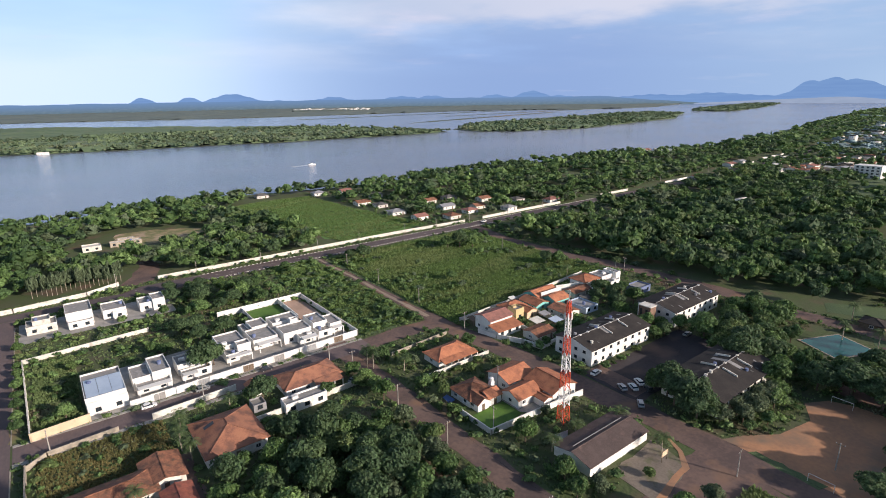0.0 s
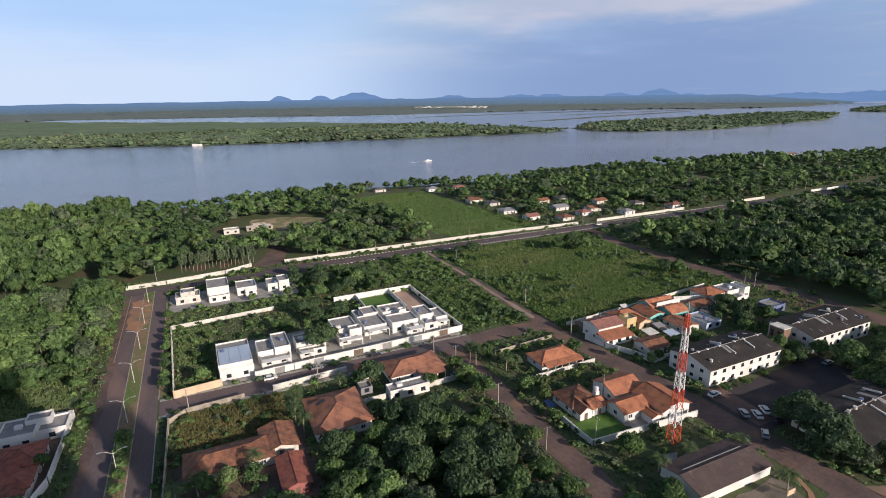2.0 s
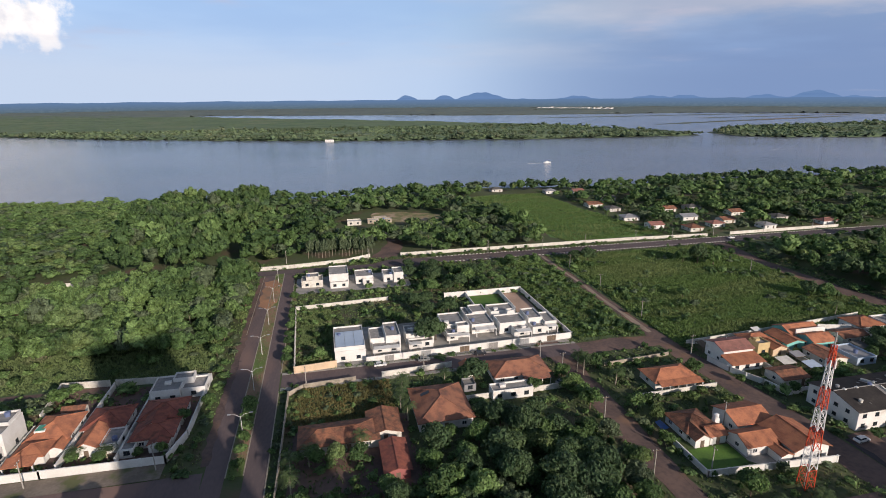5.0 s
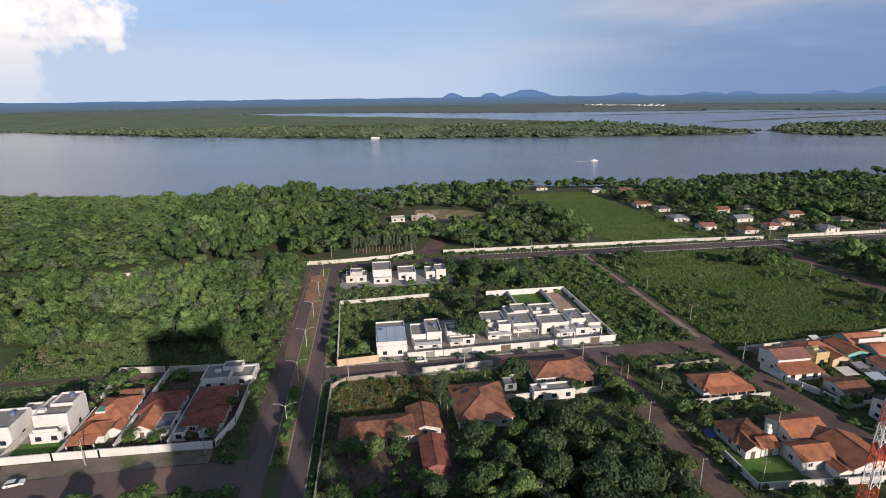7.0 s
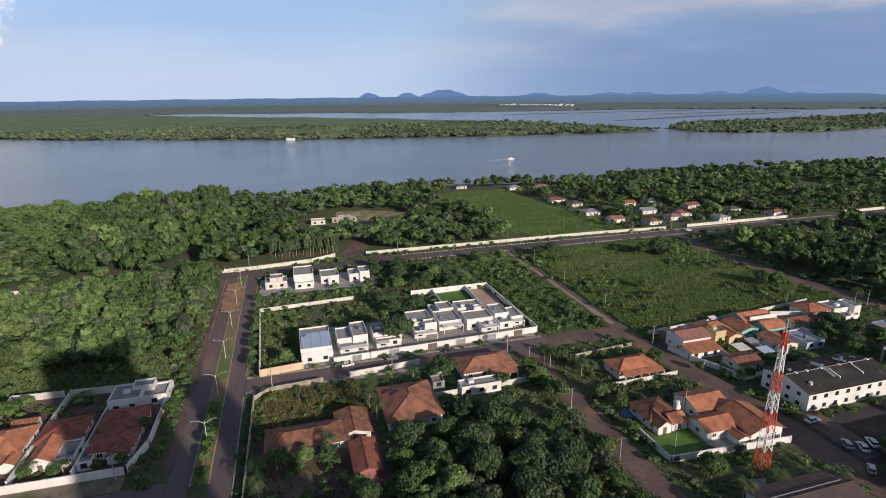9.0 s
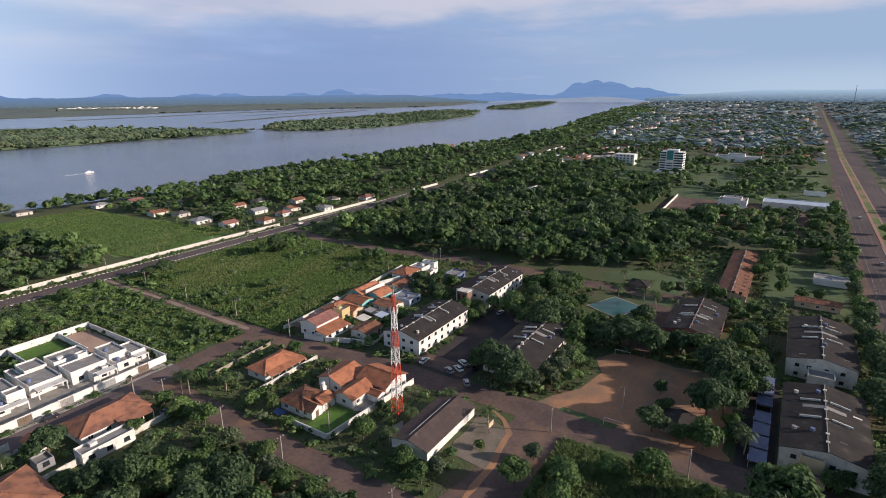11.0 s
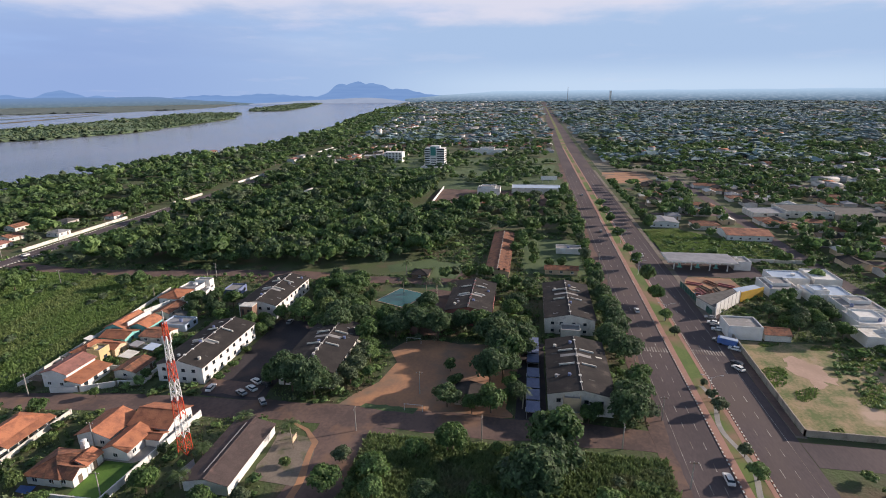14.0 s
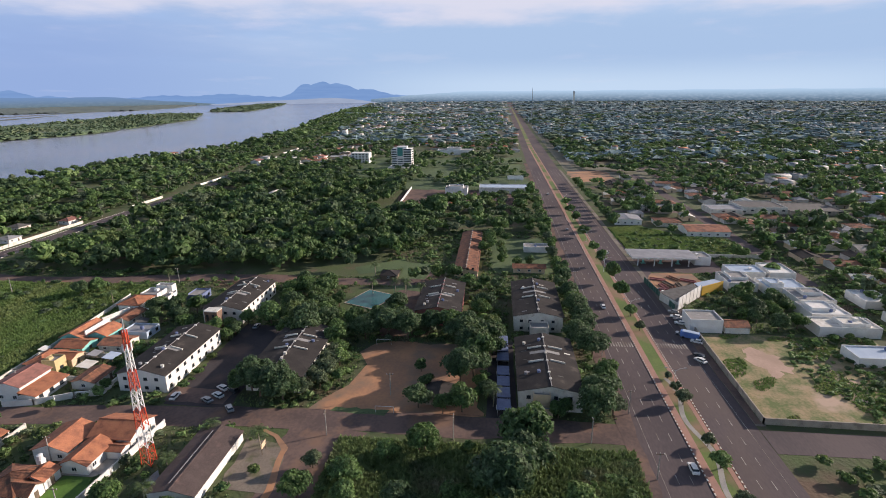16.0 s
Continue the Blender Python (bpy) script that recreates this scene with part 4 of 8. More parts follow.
def window(parent, x, y, z, w, h, face, rim=None):
    """A window in a wall that faces '-y', '+y', '-x' or '+x'; x, y: its middle on the wall's face, z: its sill."""
    key = (round(w, 2), round(h, 2), rim.name if rim else "")
    if key not in WIN:
        f = Shape()
        for b in ((-w / 2, -0.07, 0, -w / 2 + 0.1, 0.03, h), (w / 2 - 0.1, -0.07, 0, w / 2, 0.03, h), (-w / 2, -0.07, h - 0.1, w / 2, 0.03, h), (-w / 2 - 0.1, -0.14, -0.1, w / 2 + 0.1, 0.03, 0)):
            f.box(*b)
        f.box(-0.04, -0.05, 0, 0.04, 0.03, h - 0.1)
        WIN[key] = (f.mesh("window", rim or WHITEP), Shape().box(-w / 2 + 0.1, -0.03, 0, w / 2 - 0.1, 0.02, h - 0.1).mesh("pane", GLASS))
    o = new("window", WIN[key][0])
    o.parent = parent
    o.matrix_basis = pose(x, y, z, 0, 0, {"-y": 0, "+x": 90, "+y": 180, "-x": -90}[face])
    g = new("pane", WIN[key][1])
    g.parent = o
    return o


DOORS = {}


def door(parent, x, y, face, w=0.95, h=2.1, material=None):
    key = (w, h, material.name if material else "")
    if key not in DOORS:
        DOORS[key] = Shape().box(-w / 2, -0.05, 0.03, w / 2, 0.03, h).box(-w / 2 - 0.08, -0.08, 0.03, -w / 2, 0.03, h + 0.08).box(w / 2, -0.08, 0.03, w / 2 + 0.08, 0.03, h + 0.08).mesh("door", material or WOOD)
    o = new("door", DOORS[key])
    o.parent = parent
    o.matrix_basis = pose(x, y, 0, 0, 0, {"-y": 0, "+x": 90, "+y": 180, "-x": -90}[face])
    return o


def roof_shape(hx, hy, z, rise, kind, axis, ov, thick=0.14):
    """A tiled roof over a plan of half sizes hx, hy: hip, gable or pyramid, with eaves and thickness; ridge caps are rolls."""
    ex, ey = hx + ov, hy + ov
    if kind == "gable":
        rx = ex if axis == "x" else 0
        ry = ey if axis == "y" else 0
    else:
        rx = max(ex - ey, 0) if axis == "x" else 0
        ry = max(ey - ex, 0) if axis == "y" else 0
    s = Shape()
    lo = z - rise * ov / (hy if axis == "x" else hx)
    c = [(-ex, -ey), (ex, -ey), (ex, ey), (-ex, ey)]
    r0, r1 = (-rx, -ry), (rx, ry)
    vs = [(x, y, lo) for x, y in c] + [(*r0, z + rise), (*r1, z + rise)]
    vs += [(x, y, zz - thick) for x, y, zz in vs]
    if axis == "x":
        top = [(0, 1, 5, 4), (2, 3, 4, 5), (1, 2, 5), (3, 0, 4)]
    else:
        top = [(1, 2, 5, 4), (3, 0, 4, 5), (0, 1, 4), (2, 3, 5)]
    if kind == "gable":
        fs = top[:2] + [tuple(i + 6 for i in reversed(f)) for f in top[:2]]
        if axis == "x":
            fs += [(1, 0, 6, 7), (3, 2, 8, 9), (2, 5, 11, 8), (5, 1, 7, 11), (0, 4, 10, 6), (4, 3, 9, 10)]
        else:
            fs += [(2, 1, 7, 8), (0, 3, 9, 6), (1, 4, 10, 7), (4, 0, 6, 10), (3, 5, 11, 9), (5, 2, 8, 11)]
    else:
        fs = top + [tuple(i + 6 for i in reversed(f)) for f in top] + [(1, 0, 6, 7), (2, 1, 7, 8), (3, 2, 8, 9), (0, 3, 9, 6)]
    s.add(vs, fs)
    caps = Shape()
    if rx or ry:
        caps.beam(vs[4], vs[5], 0.11)
    if kind != "gable":
        for a, b in (((0, 4), (3, 4), (1, 5), (2, 5)) if axis == "x" else ((0, 4), (1, 4), (2, 5), (3, 5))):
            caps.beam(vs[a], vs[b], 0.10)
    return s, caps


def tiled_house(x0, y0, x1, y1, h=3.0, rise=1.5, kind="hip", axis=None, walls=None, tiles=None, label="", ov=0.6, name="house", group="", windows=True, cap=None, porch=None):
    walls, tiles = walls or WHITE, tiles or TILE
    cx, cy, hx, hy = (x0 + x1) / 2, (y0 + y1) / 2, (x1 - x0) / 2, (y1 - y0) / 2
    axis = axis or ("x" if hx >= hy else "y")
    base = thing(name, cx, cy, 0, label, "house", group)
    TAKEN_BY.append(rect(x0 - 2, y0 - 2, x1 + 2, y1 + 2))
    w = Shape()
    if kind == "gable":
        if axis == "x":
            prof = [(-hy, 0), (hy, 0), (hy, h), (0, h + rise - 0.15), (-hy, h)]
            w.add([(-hx, a, b) for a, b in prof] + [(hx, a, b) for a, b in prof], [(0, 4, 3, 2, 1), (5, 6, 7, 8, 9)] + [(i, (i + 1) % 5, 5 + (i + 1) % 5, 5 + i) for i in range(5)])
        else:
            prof = [(-hx, 0), (hx, 0), (hx, h), (0, h + rise - 0.15), (-hx, h)]
            w.add([(a, -hy, b) for a, b in prof] + [(a, hy, b) for a, b in prof], [(0, 1, 2, 3, 4), (9, 8, 7, 6, 5)] + [((i + 1) % 5, i, 5 + i, 5 + (i + 1) % 5) for i in range(5)])
    else:
        w.box(-hx, -hy, 0, hx, hy, h - 0.1)
    part("wall", w, walls, base)
    rf, caps = roof_shape(hx, hy, h, rise, kind, axis, ov)
    r = part("roof", rf, tiles, base)
    if caps.v:
        part("ridge_cap", caps, cap or tiles, r)
    if windows:
        for f, span, fixed in (("-y", hx, -hy), ("-x", hy, -hx), ("+x", hy, hx))[:3 if windows is True else 1]:
            n = max(1, int(span * 2 / 4.5))
            for i in range(n):
                p = -span + span * 2 * (i + 0.5) / n
                if f == "-y" and i == n // 2:
                    door(base, p, fixed, f)
                else:
                    if windows == 2 and i not in (0, n - 1):
                        continue
                    window(base, p if f == "-y" else fixed, fixed if f == "-y" else p, 1.0, 1.4, 1.1, f)
    if porch:
        px0, py0, px1, py1, ph = porch
        pr = Shape()
        pr.add([(px0 - cx, py0 - cy, ph), (px1 - cx, py0 - cy, ph), (px1 - cx, py1 - cy, ph + 0.7), (px0 - cx, py1 - cy, ph + 0.7),
                (px0 - cx, py0 - cy, ph - 0.12), (px1 - cx, py0 - cy, ph - 0.12), (px1 - cx, py1 - cy, ph + 0.58), (px0 - cx, py1 - cy, ph + 0.58)],
               [(0, 1, 2, 3), (7, 6, 5, 4), (4, 5, 1, 0), (5, 6, 2, 1), (6, 7, 3, 2), (7, 4, 0, 3)])
        part("porch_roof", pr, tiles, base)
        k = max(2, int((px1 - px0) / 3) + 1)
        for i in range(k):
            xx = px0 - cx + 0.25 + (px1 - px0 - 0.5) * i / (k - 1)
            part("porch_post", Shape().box(xx - 0.13, py0 - cy + 0.15, 0, xx + 0.13, py0 - cy + 0.41, ph), walls, base)
    return base


def parapet_block(base, x0, y0, x1, y1, h, z=0.0, rim=0.55, walls=None, slab=None, name="wall"):
    """A flat-roofed volume with a parapet; the roof slab lies inside it."""
    t = 0.2
    w = Shape()
    zt, zi = z + h, z + h - rim
    o, i = [(x0, y0), (x1, y0), (x1, y1), (x0, y1)], [(x0 + t, y0 + t), (x1 - t, y0 + t), (x1 - t, y1 - t), (x0 + t, y1 - t)]
    vs = [(x, y, z) for x, y in o] + [(x, y, zt) for x, y in o] + [(x, y, zt) for x, y in i] + [(x, y, zi - 0.25) for x, y in i]
    fs = [(3, 2, 1, 0), (11, 10, 9, 8)][:1]
    for k in range(4):
        n = (k + 1) % 4
        fs += [(k, n, 4 + n, 4 + k), (4 + k, 4 + n, 8 + n, 8 + k), (8 + k, 8 + n, 12 + n, 12 + k)]
    w.add(vs, fs)
    part(name, w, walls or WHITE, base)
    part("roof_slab", Shape().box(x0 + t + 0.003, y0 + t + 0.003, zi - 0.2, x1 - t - 0.003, y1 - t - 0.003, zi), slab or SLAB, base)


def modern_house(cx, cy, boxes, label, walls=None, group="", front=None, name="house", slab=None):
    """A white flat-roofed house of several volumes: x0, y0, x1, y1, height and foot, round cx, cy."""
    base = thing(name, cx, cy, 0, label, "house", group)
    rg = random.Random(int(cx * 5 + cy))
    for b in boxes:
        TAKEN_BY.append(rect(cx + b[0] - 2, cy + b[1] - 2, cx + b[2] + 2, cy + b[3] + 2))
        parapet_block(base, b[0], b[1], b[2], b[3], b[4], b[5] if len(b) > 5 else 0.0, walls=walls, slab=slab)
        if b[2] - b[0] > 4 and b[3] - b[1] > 4 and rg.random() < 0.6:
            tx, ty, tz = rg.uniform(b[0] + 1.2, b[2] - 1.2), rg.uniform(b[1] + 1.2, b[3] - 1.2), b[4] + (b[5] if len(b) > 5 else 0.0) - 0.55
            if rg.random() < 0.5:
                part("water_tank", Shape().tube((tx, ty, tz), (tx, ty, tz + 1.1), 0.65, 0.72, 12).tube((tx, ty, tz + 1.1), (tx, ty, tz + 1.3), 0.72, 0.3, 12), DULLBLUE, base, "blue plastic water tank")
            else:
                part("roof_hatch", Shape().box(tx - 0.9, ty - 0.7, tz, tx + 0.9, ty + 0.7, tz + 0.9), walls or WHITE, base)
        x0, y0, x1, y1, h = b[:5]
        z = b[5] if len(b) > 5 else 0.0
        n = max(1, int((x1 - x0) / 4))
        if h > 2.2:
            for i in range(n):
                window(base, x0 + (x1 - x0) * (i + 0.5) / n, y0, z + 1.0, 1.5, 1.2, "-y", DARK)
            window(base, x1, (y0 + y1) / 2, z + 1.0, 1.2, 1.1, "+x", DARK)
    for f in front or ():
        part("canopy", Shape().box(*f), walls or WHITE, base)
        for px in (f[0] + 0.15, f[3] - 0.15):
            if f[5] - f[2] < 0.6:
                part("canopy_post", Shape().box(px - 0.14, f[1] + 0.05, 0, px + 0.14, f[1] + 0.33, f[2]), walls or WHITE, base)
    return base


def long_block(x0, y0, x1, y1, h, rise, label, walls=None, roof=None, bays=8, name="apartment_block", parapets=6, ends=None):
    """A long two-storey block with a low dark gable roof, cross parapets and rows of windows."""
    cx, cy, hx, hy = (x0 + x1) / 2, (y0 + y1) / 2, (x1 - x0) / 2, (y1 - y0) / 2
    base = thing(name, cx, cy, 0, label, "building", "long two-storey blocks")
    TAKEN_BY.append(rect(x0 - 2, y0 - 2, x1 + 2, y1 + 2))
    prof = [(-hy, 0), (hy, 0), (hy, h), (0, h + rise - 0.12), (-hy, h)]
    w = Shape().add([(-hx, a, b) for a, b in prof] + [(hx, a, b) for a, b in prof], [(0, 4, 3, 2, 1), (5, 6, 7, 8, 9)] + [(i, (i + 1) % 5, 5 + (i + 1) % 5, 5 + i) for i in range(5)])
    part("wall", w, walls or WORN_WHITE, base)
    rf, caps = roof_shape(hx, hy, h, rise, "gable", "x", 0.5)
    r = part("roof", rf, roof or FIBRE, base)
    part("ridge_cap", caps, SLAB, r)
    rg = random.Random(int(x0 * 7 + y0))
    def on_roof(xa, xb, ya, yb, m):
        """A sheet lying on one slope, from the ridge side ya down to yb."""
        q = [(xa, ya, h + rise * (1 - abs(ya) / hy) + 0.03), (xb, ya, h + rise * (1 - abs(ya) / hy) + 0.03), (xb, yb, h + rise * (1 - abs(yb) / hy) + 0.03), (xa, yb, h + rise * (1 - abs(yb) / hy) + 0.03)]
        part("roof_patch", Shape().add(q + [(u, v, w_ + 0.03) for u, v, w_ in q], [(3, 2, 1, 0), (4, 5, 6, 7), (0, 1, 5, 4), (1, 2, 6, 5), (2, 3, 7, 6), (3, 0, 4, 7)]), m, r)
    if roof is None:
        xa = rg.uniform(-0.25, 0.2) * hx
        on_roof(xa, xa + 1.7, 0.1, 0.55 * hy, SLAB)
        on_roof(xa, xa + 1.7, -0.1, -0.5 * hy, SLAB)
        for xw in (-0.12 * hx, 0.42 * hx):
            for sg in (-1, 1):
                q = [(xw, sg * 0.12 * hy), (xw + 0.35, sg * 0.12 * hy), (xw + 0.35, sg * 0.62 * hy), (xw, sg * 0.62 * hy)]
                zz = [h + rise * (1 - abs(v) / hy) for u, v in q]
                part("fire_wall", Shape().add([(u, v, z_ - 0.05) for (u, v), z_ in zip(q, zz)] + [(u, v, z_ + 0.5) for (u, v), z_ in zip(q, zz)], [(3, 2, 1, 0), (4, 5, 6, 7), (0, 1, 5, 4), (1, 2, 6, 5), (2, 3, 7, 6), (3, 0, 4, 7)]), WORN_WHITE, r)
        for i in range(4):
            tx, ty = rg.uniform(-hx + 2, hx - 2), rg.uniform(-0.8, 0.8) * hy
            tz = h + rise * (1 - abs(ty) / hy)
            part("water_tank", Shape().tube((tx, ty, tz - 0.1), (tx, ty, tz + 0.75), 0.5, 0.55, 10), (DULLBLUE, GREYROOF, WORN_WHITE)[i % 3], r)
        for i in range(8):
            xx, sg = rg.uniform(-hx + 1.5, hx - 2), rg.choice((-1, 1))
            yy = rg.uniform(0.15, 0.75) * hy
            on_roof(xx, xx + rg.uniform(0.35, 0.8), sg * yy, sg * (yy + rg.uniform(0.8, 2.2)), (FIBRE_PALE, FIBRE_PALE, GREYROOF, FIBRE_PALE, WORN_WHITE)[i % 5])
    for k in range(parapets):
        xx = -hx + 2 * hx * (k + 0.5) / parapets
        xx += rg.uniform(-1.2, 1.2)
        part("ridge_vent", Shape().box(xx - 0.35, -0.4, h + rise - 0.2, xx + 0.35, 0.4, h + rise + 0.2), walls or WORN_WHITE, r)
    for i in range(bays):
        p = -hx + 2 * hx * (i + 0.5) / bays
        for z in (1.0, 4.0):
            window(base, p, -hy, z, 1.3, 1.1, "-y", DARK)
    for z in (1.0, 4.0):
        for q in (-0.6, -0.15, 0.35, 0.7):
            window(base, -hx, q * hy, z, 1.2, 1.0, "-x", DARK)
    return base


# white compound along the narrow street
G1 = "white houses of the walled compound"
b = modern_house(4, 184, [(-5.2, -9, 5.6, 9, 5.6), (-5.0, -9.6, 5.8, -8.95, 4.2)], "large white house roofed with pale blue panels", group=G1)
for i in range(3):
    part("roof_panel", Shape().add([(-4.7 + i * 3.4, -8.4, 5.25), (-1.4 + i * 3.4, -8.4, 5.25), (-1.4 + i * 3.4, 3.4, 5.85), (-4.7 + i * 3.4, 3.4, 5.85),
                                    (-4.7 + i * 3.4, -8.4, 5.1), (-1.4 + i * 3.4, -8.4, 5.1), (-1.4 + i * 3.4, 3.4, 5.7), (-4.7 + i * 3.4, 3.4, 5.7)],
                                   [(0, 1, 2, 3), (7, 6, 5, 4), (4, 5, 1, 0), (5, 6, 2, 1), (6, 7, 3, 2), (7, 4, 0, 3)]), BLUEROOF, b, "pale blue translucent roof panel")
modern_house(17.5, 185, [(-5.5, -3, 0, 7, 4.4), (0.1, -4, 5.6, 8.5, 5.4), (-5, -7, 5, -3.05, 3.0)], "white flat-roofed house with stepped volumes", group=G1, front=[(-4.8, -9.5, 2.8, 4.8, -7, 3.0)])
modern_house(30.5, 185.5, [(-5, -2, 1, 6, 4.2), (1.1, -3.5, 5.4, 8, 5.0), (-4.6, -6.5, 4.6, -3.55, 2.9)], "white flat-roofed house beside a dark tree", group=G1, front=[(-4.4, -9.0, 2.7, 0, -6.5, 2.9)])
modern_house(45.5, 190.5, [(-4.6, -2, 4.4, 9.5, 4.2), (-4.4, -8, 0, -2.05, 3.2), (0.2, -6, 5, -2.05, 5.0)], "white flat-roofed house with a stepped front", group=G1, front=[(-4, -10.5, 2.7, 4, -8, 2.9)])
modern_house(56.6, 190.5, [(-4.5, -4, 4.6, 7, 4.0), (-1.5, 7.1, 4.8, 15, 4.6), (-4.5, 7.1, -2, 15.6, 3.6)], "white flat-roofed house with a deep porch", group=G1, front=[(-3.6, -7.5, 2.8, 4.6, -4, 3.05)])
modern_house(68.3, 188, [(-5.6, -4, 5.4, 4.5, 4.6), (-1, -8.2, 5.4, -4.05, 3.4), (-5.2, 9, 5.6, 17, 4.2), (0.5, 4.6, 3.5, 7, 5.8)], "white flat-roofed house with a portal frame front", group=G1, front=[(-0.5, -11, 3.0, 5.2, -8.2, 3.35)])
modern_house(80.4, 188, [(-5.4, -3, 0.5, 7, 5.2), (0.6, -5.5, 5.5, 4, 4.2), (-5.2, -7.5, 0.4, -3.05, 3.2)], "white flat-roofed house at the compound corner", group=G1, front=[(0.8, -8.5, 2.9, 5, -5.5, 3.1)])
# houses by the river road
G2 = "white houses by the river road"
modern_house(-10, 260.5, [(-5.2, -4, 5, 4.5, 3.6), (-3, -2, 3, 4.5, 5.0)], "unfinished grey-white house by the river road", walls=WORN_WHITE, group=G2)
modern_house(2.8, 261.5, [(-4.6, -6, 4.8, 8, 6.4), (-4.2, -9, 4.4, -6.05, 3.2)], "two-storey white house with a stepped front", group=G2)
modern_house(15.5, 261.5, [(-4.4, -5, 4.4, 6, 4.0), (-1, -7, 4, -5.05, 3.0)], "white house with bluish shaded roofs", group=G2)
modern_house(30, 260, [(-5, -4, 0, 5, 4.0), (0.1, -5, 5, 4, 5.2)], "white stepped house by the river road", group=G2)
# houses across the side avenue
G3 = "houses beside the side avenue"
modern_house(-91, 145.5, [(-4.3, -4, 4.6, 6.5, 7.0), (-4.0, -7, 4.0, -4.05, 3.4), (-1.5, 0, 4.4, 6.3, 1.0, 7.0)], "two-storey white cubic house with a balcony", group=G3, front=[(-3, -6.9, 3.45, 3.2, -6.7, 4.3)])
modern_house(-103.5, 143, [(-5, -5, 4.4, 5, 6.2), (1.0, 5.1, 5.4, 9.5, 5.0)], "two-storey white house with flat roofs", group=G3)
modern_house(-116, 144, [(-5, -5, 5, 6, 5.8), (-4.6, -8, 4, -5.05, 3.2)], "white flat-roofed house with a walled front", group=G3)
tiled_house(-82.5, 143, -72.6, 155, 3.2, 2.1, "hip", None, WHITE, TILE, "low house with a broad orange clay tile roof", group=G3)
tiled_house(-82.6, 136.2, -75.4, 142.9, 3.0, 1.4, "hip", None, WHITE, TILE, "front wing with an orange hip roof over a carport", group=G3, porch=(-83.4, 132.6, -76.2, 136.1, 2.5))
tiled_house(-75.2, 138.6, -72.0, 142.8, 2.6, 0.8, "gable", "y", WHITE, TILE, "small side wing with an orange roof", group=G3, windows=False, ov=0.4)
b = thing("skylight", -79.8, 146.6, 4.0, "green rimmed skylight on a tiled roof", "skylight")
part("rim", Shape().box(-1.3, -1.6, -0.4, 1.3, 1.6, 0.5), WHITEP, b)
part("pane", Shape().box(-1.05, -1.35, 0.45, 1.05, 1.35, 0.56), mat("green_glazing", (0.05, 0.36, 0.22), rough=0.3), b)
tiled_house(-69.8, 145.6, -59.6, 156, 3.2, 1.9, "hip", None, WHITE, TILE_RED, "house with a red tile roof in a walled garden", group=G3)
tiled_house(-68.6, 136.6, -63.0, 146.2, 3.0, 1.6, "gable", "y", WHITE, TILE, "front wing with a bright orange gable roof", group=G3, ov=0.5)
modern_house(-60.6, 140.8, [(-2.2, -3.6, 2.2, 4.4, 2.9)], "white flat porch beside a tiled house", group=G3, name="porch_building")
tiled_house(-55.4, 137.4, -45.2, 145.6, 3.1, 1.6, "hip", None, WHITE, TILE_RED, "house with a dark red tile roof behind a wall", group=G3)
tiled_house(-50.5, 134.8, -45.6, 138.4, 2.7, 0.8, "gable", "y", WHITE, TILE_RED, "low porch wing with a red roof", group=G3, windows=False, ov=0.3)
tiled_house(-55.8, 146.6, -44.8, 156.6, 3.4, 1.8, "hip", None, WHITE, TILE_RED, "rear house with a dark red tile roof", group=G3)
tiled_house(-53.6, 142.0, -48.6, 149.0, 3.9, 1.1, "gable", "y", WHITE, TILE_RED, "raised cross gable between two red roofs", group=G3, windows=False, ov=0.3)
modern_house(-55.4, 139.6, [(-1.7, -5.6, 1.7, 2.0, 2.7)], "white flat carport beside a red-roofed house", group=G3, name="carport")
modern_house(-49.5, 165, [(-7.5, -4.5, 1, 5, 4.2), (1.1, -3, 8, 4.6, 3.4), (-2, 1, 4, 5.2, 5.0)], "white flat-roofed rear house with several volumes", group=G3)
tiled_house(-80, 157.5, -74, 160.5, 2.5, 0.8, "gable", "x", WORN_WHITE, TILE_OLD, "narrow rear shed with old tiles", group=G3, name="shed", windows=False, ov=0.3)
wall_run([(-73.2, 175.0), (-87.6, 176.4), (-85.6, 158)], 2.2, WORN_WHITE, "weathered wall round a bare rear yard", pillars=5)
# houses in the shaded garden
tiled_house(-11.5, 124, 9, 133.5, 3.0, 1.6, "hip", "x", WORN_WHITE, TILE_OLD, "long house with a mossy old clay tile roof")
tiled_house(7, 126, 15.5, 137, 2.8, 1.2, "gable", "y", WORN_WHITE, TILE_OLD, "low outbuilding with dark old tiles")
tiled_house(9.5, 110, 15.5, 122, 2.9, 0.9, "gable", "y", PINK, TILE_RED, "small house with a faded dark red roof")
b = tiled_house(20.8, 127.5, 36.2, 146, 3.4, 2.8, "hip", "y", WHITE, TILE_WORN, "large house with a steep orange hip roof missing some tiles")
# No hole is cut; a dark sheet paints the gap's shade.
part("roof_hole", Shape().add([(-5.5, 1.2, 4.95), (-2.8, 1.6, 5.75), (-2.8, 3.0, 5.75), (-5.5, 2.6, 4.95), (-5.5, 1.2, 4.9), (-2.8, 1.6, 5.7), (-2.8, 3.0, 5.7), (-5.5, 2.6, 4.9)],
                              [(0, 1, 2, 3), (7, 6, 5, 4)]), DARK, b, "dark sheet painting the gap where roof tiles are missing")
tiled_house(49.2, 147.5, 68, 158.5, 3.0, 2.0, "hip", "x", WHITE, TILE_WORN, "white house with a weathered orange hip roof", porch=(58, 143.6, 67, 147.4, 2.6))
modern_house(52, 140.6, [(-6.4, -2.2, 6.6, 2.4, 3.4)], "long white flat-roofed outbuilding", name="outbuilding")
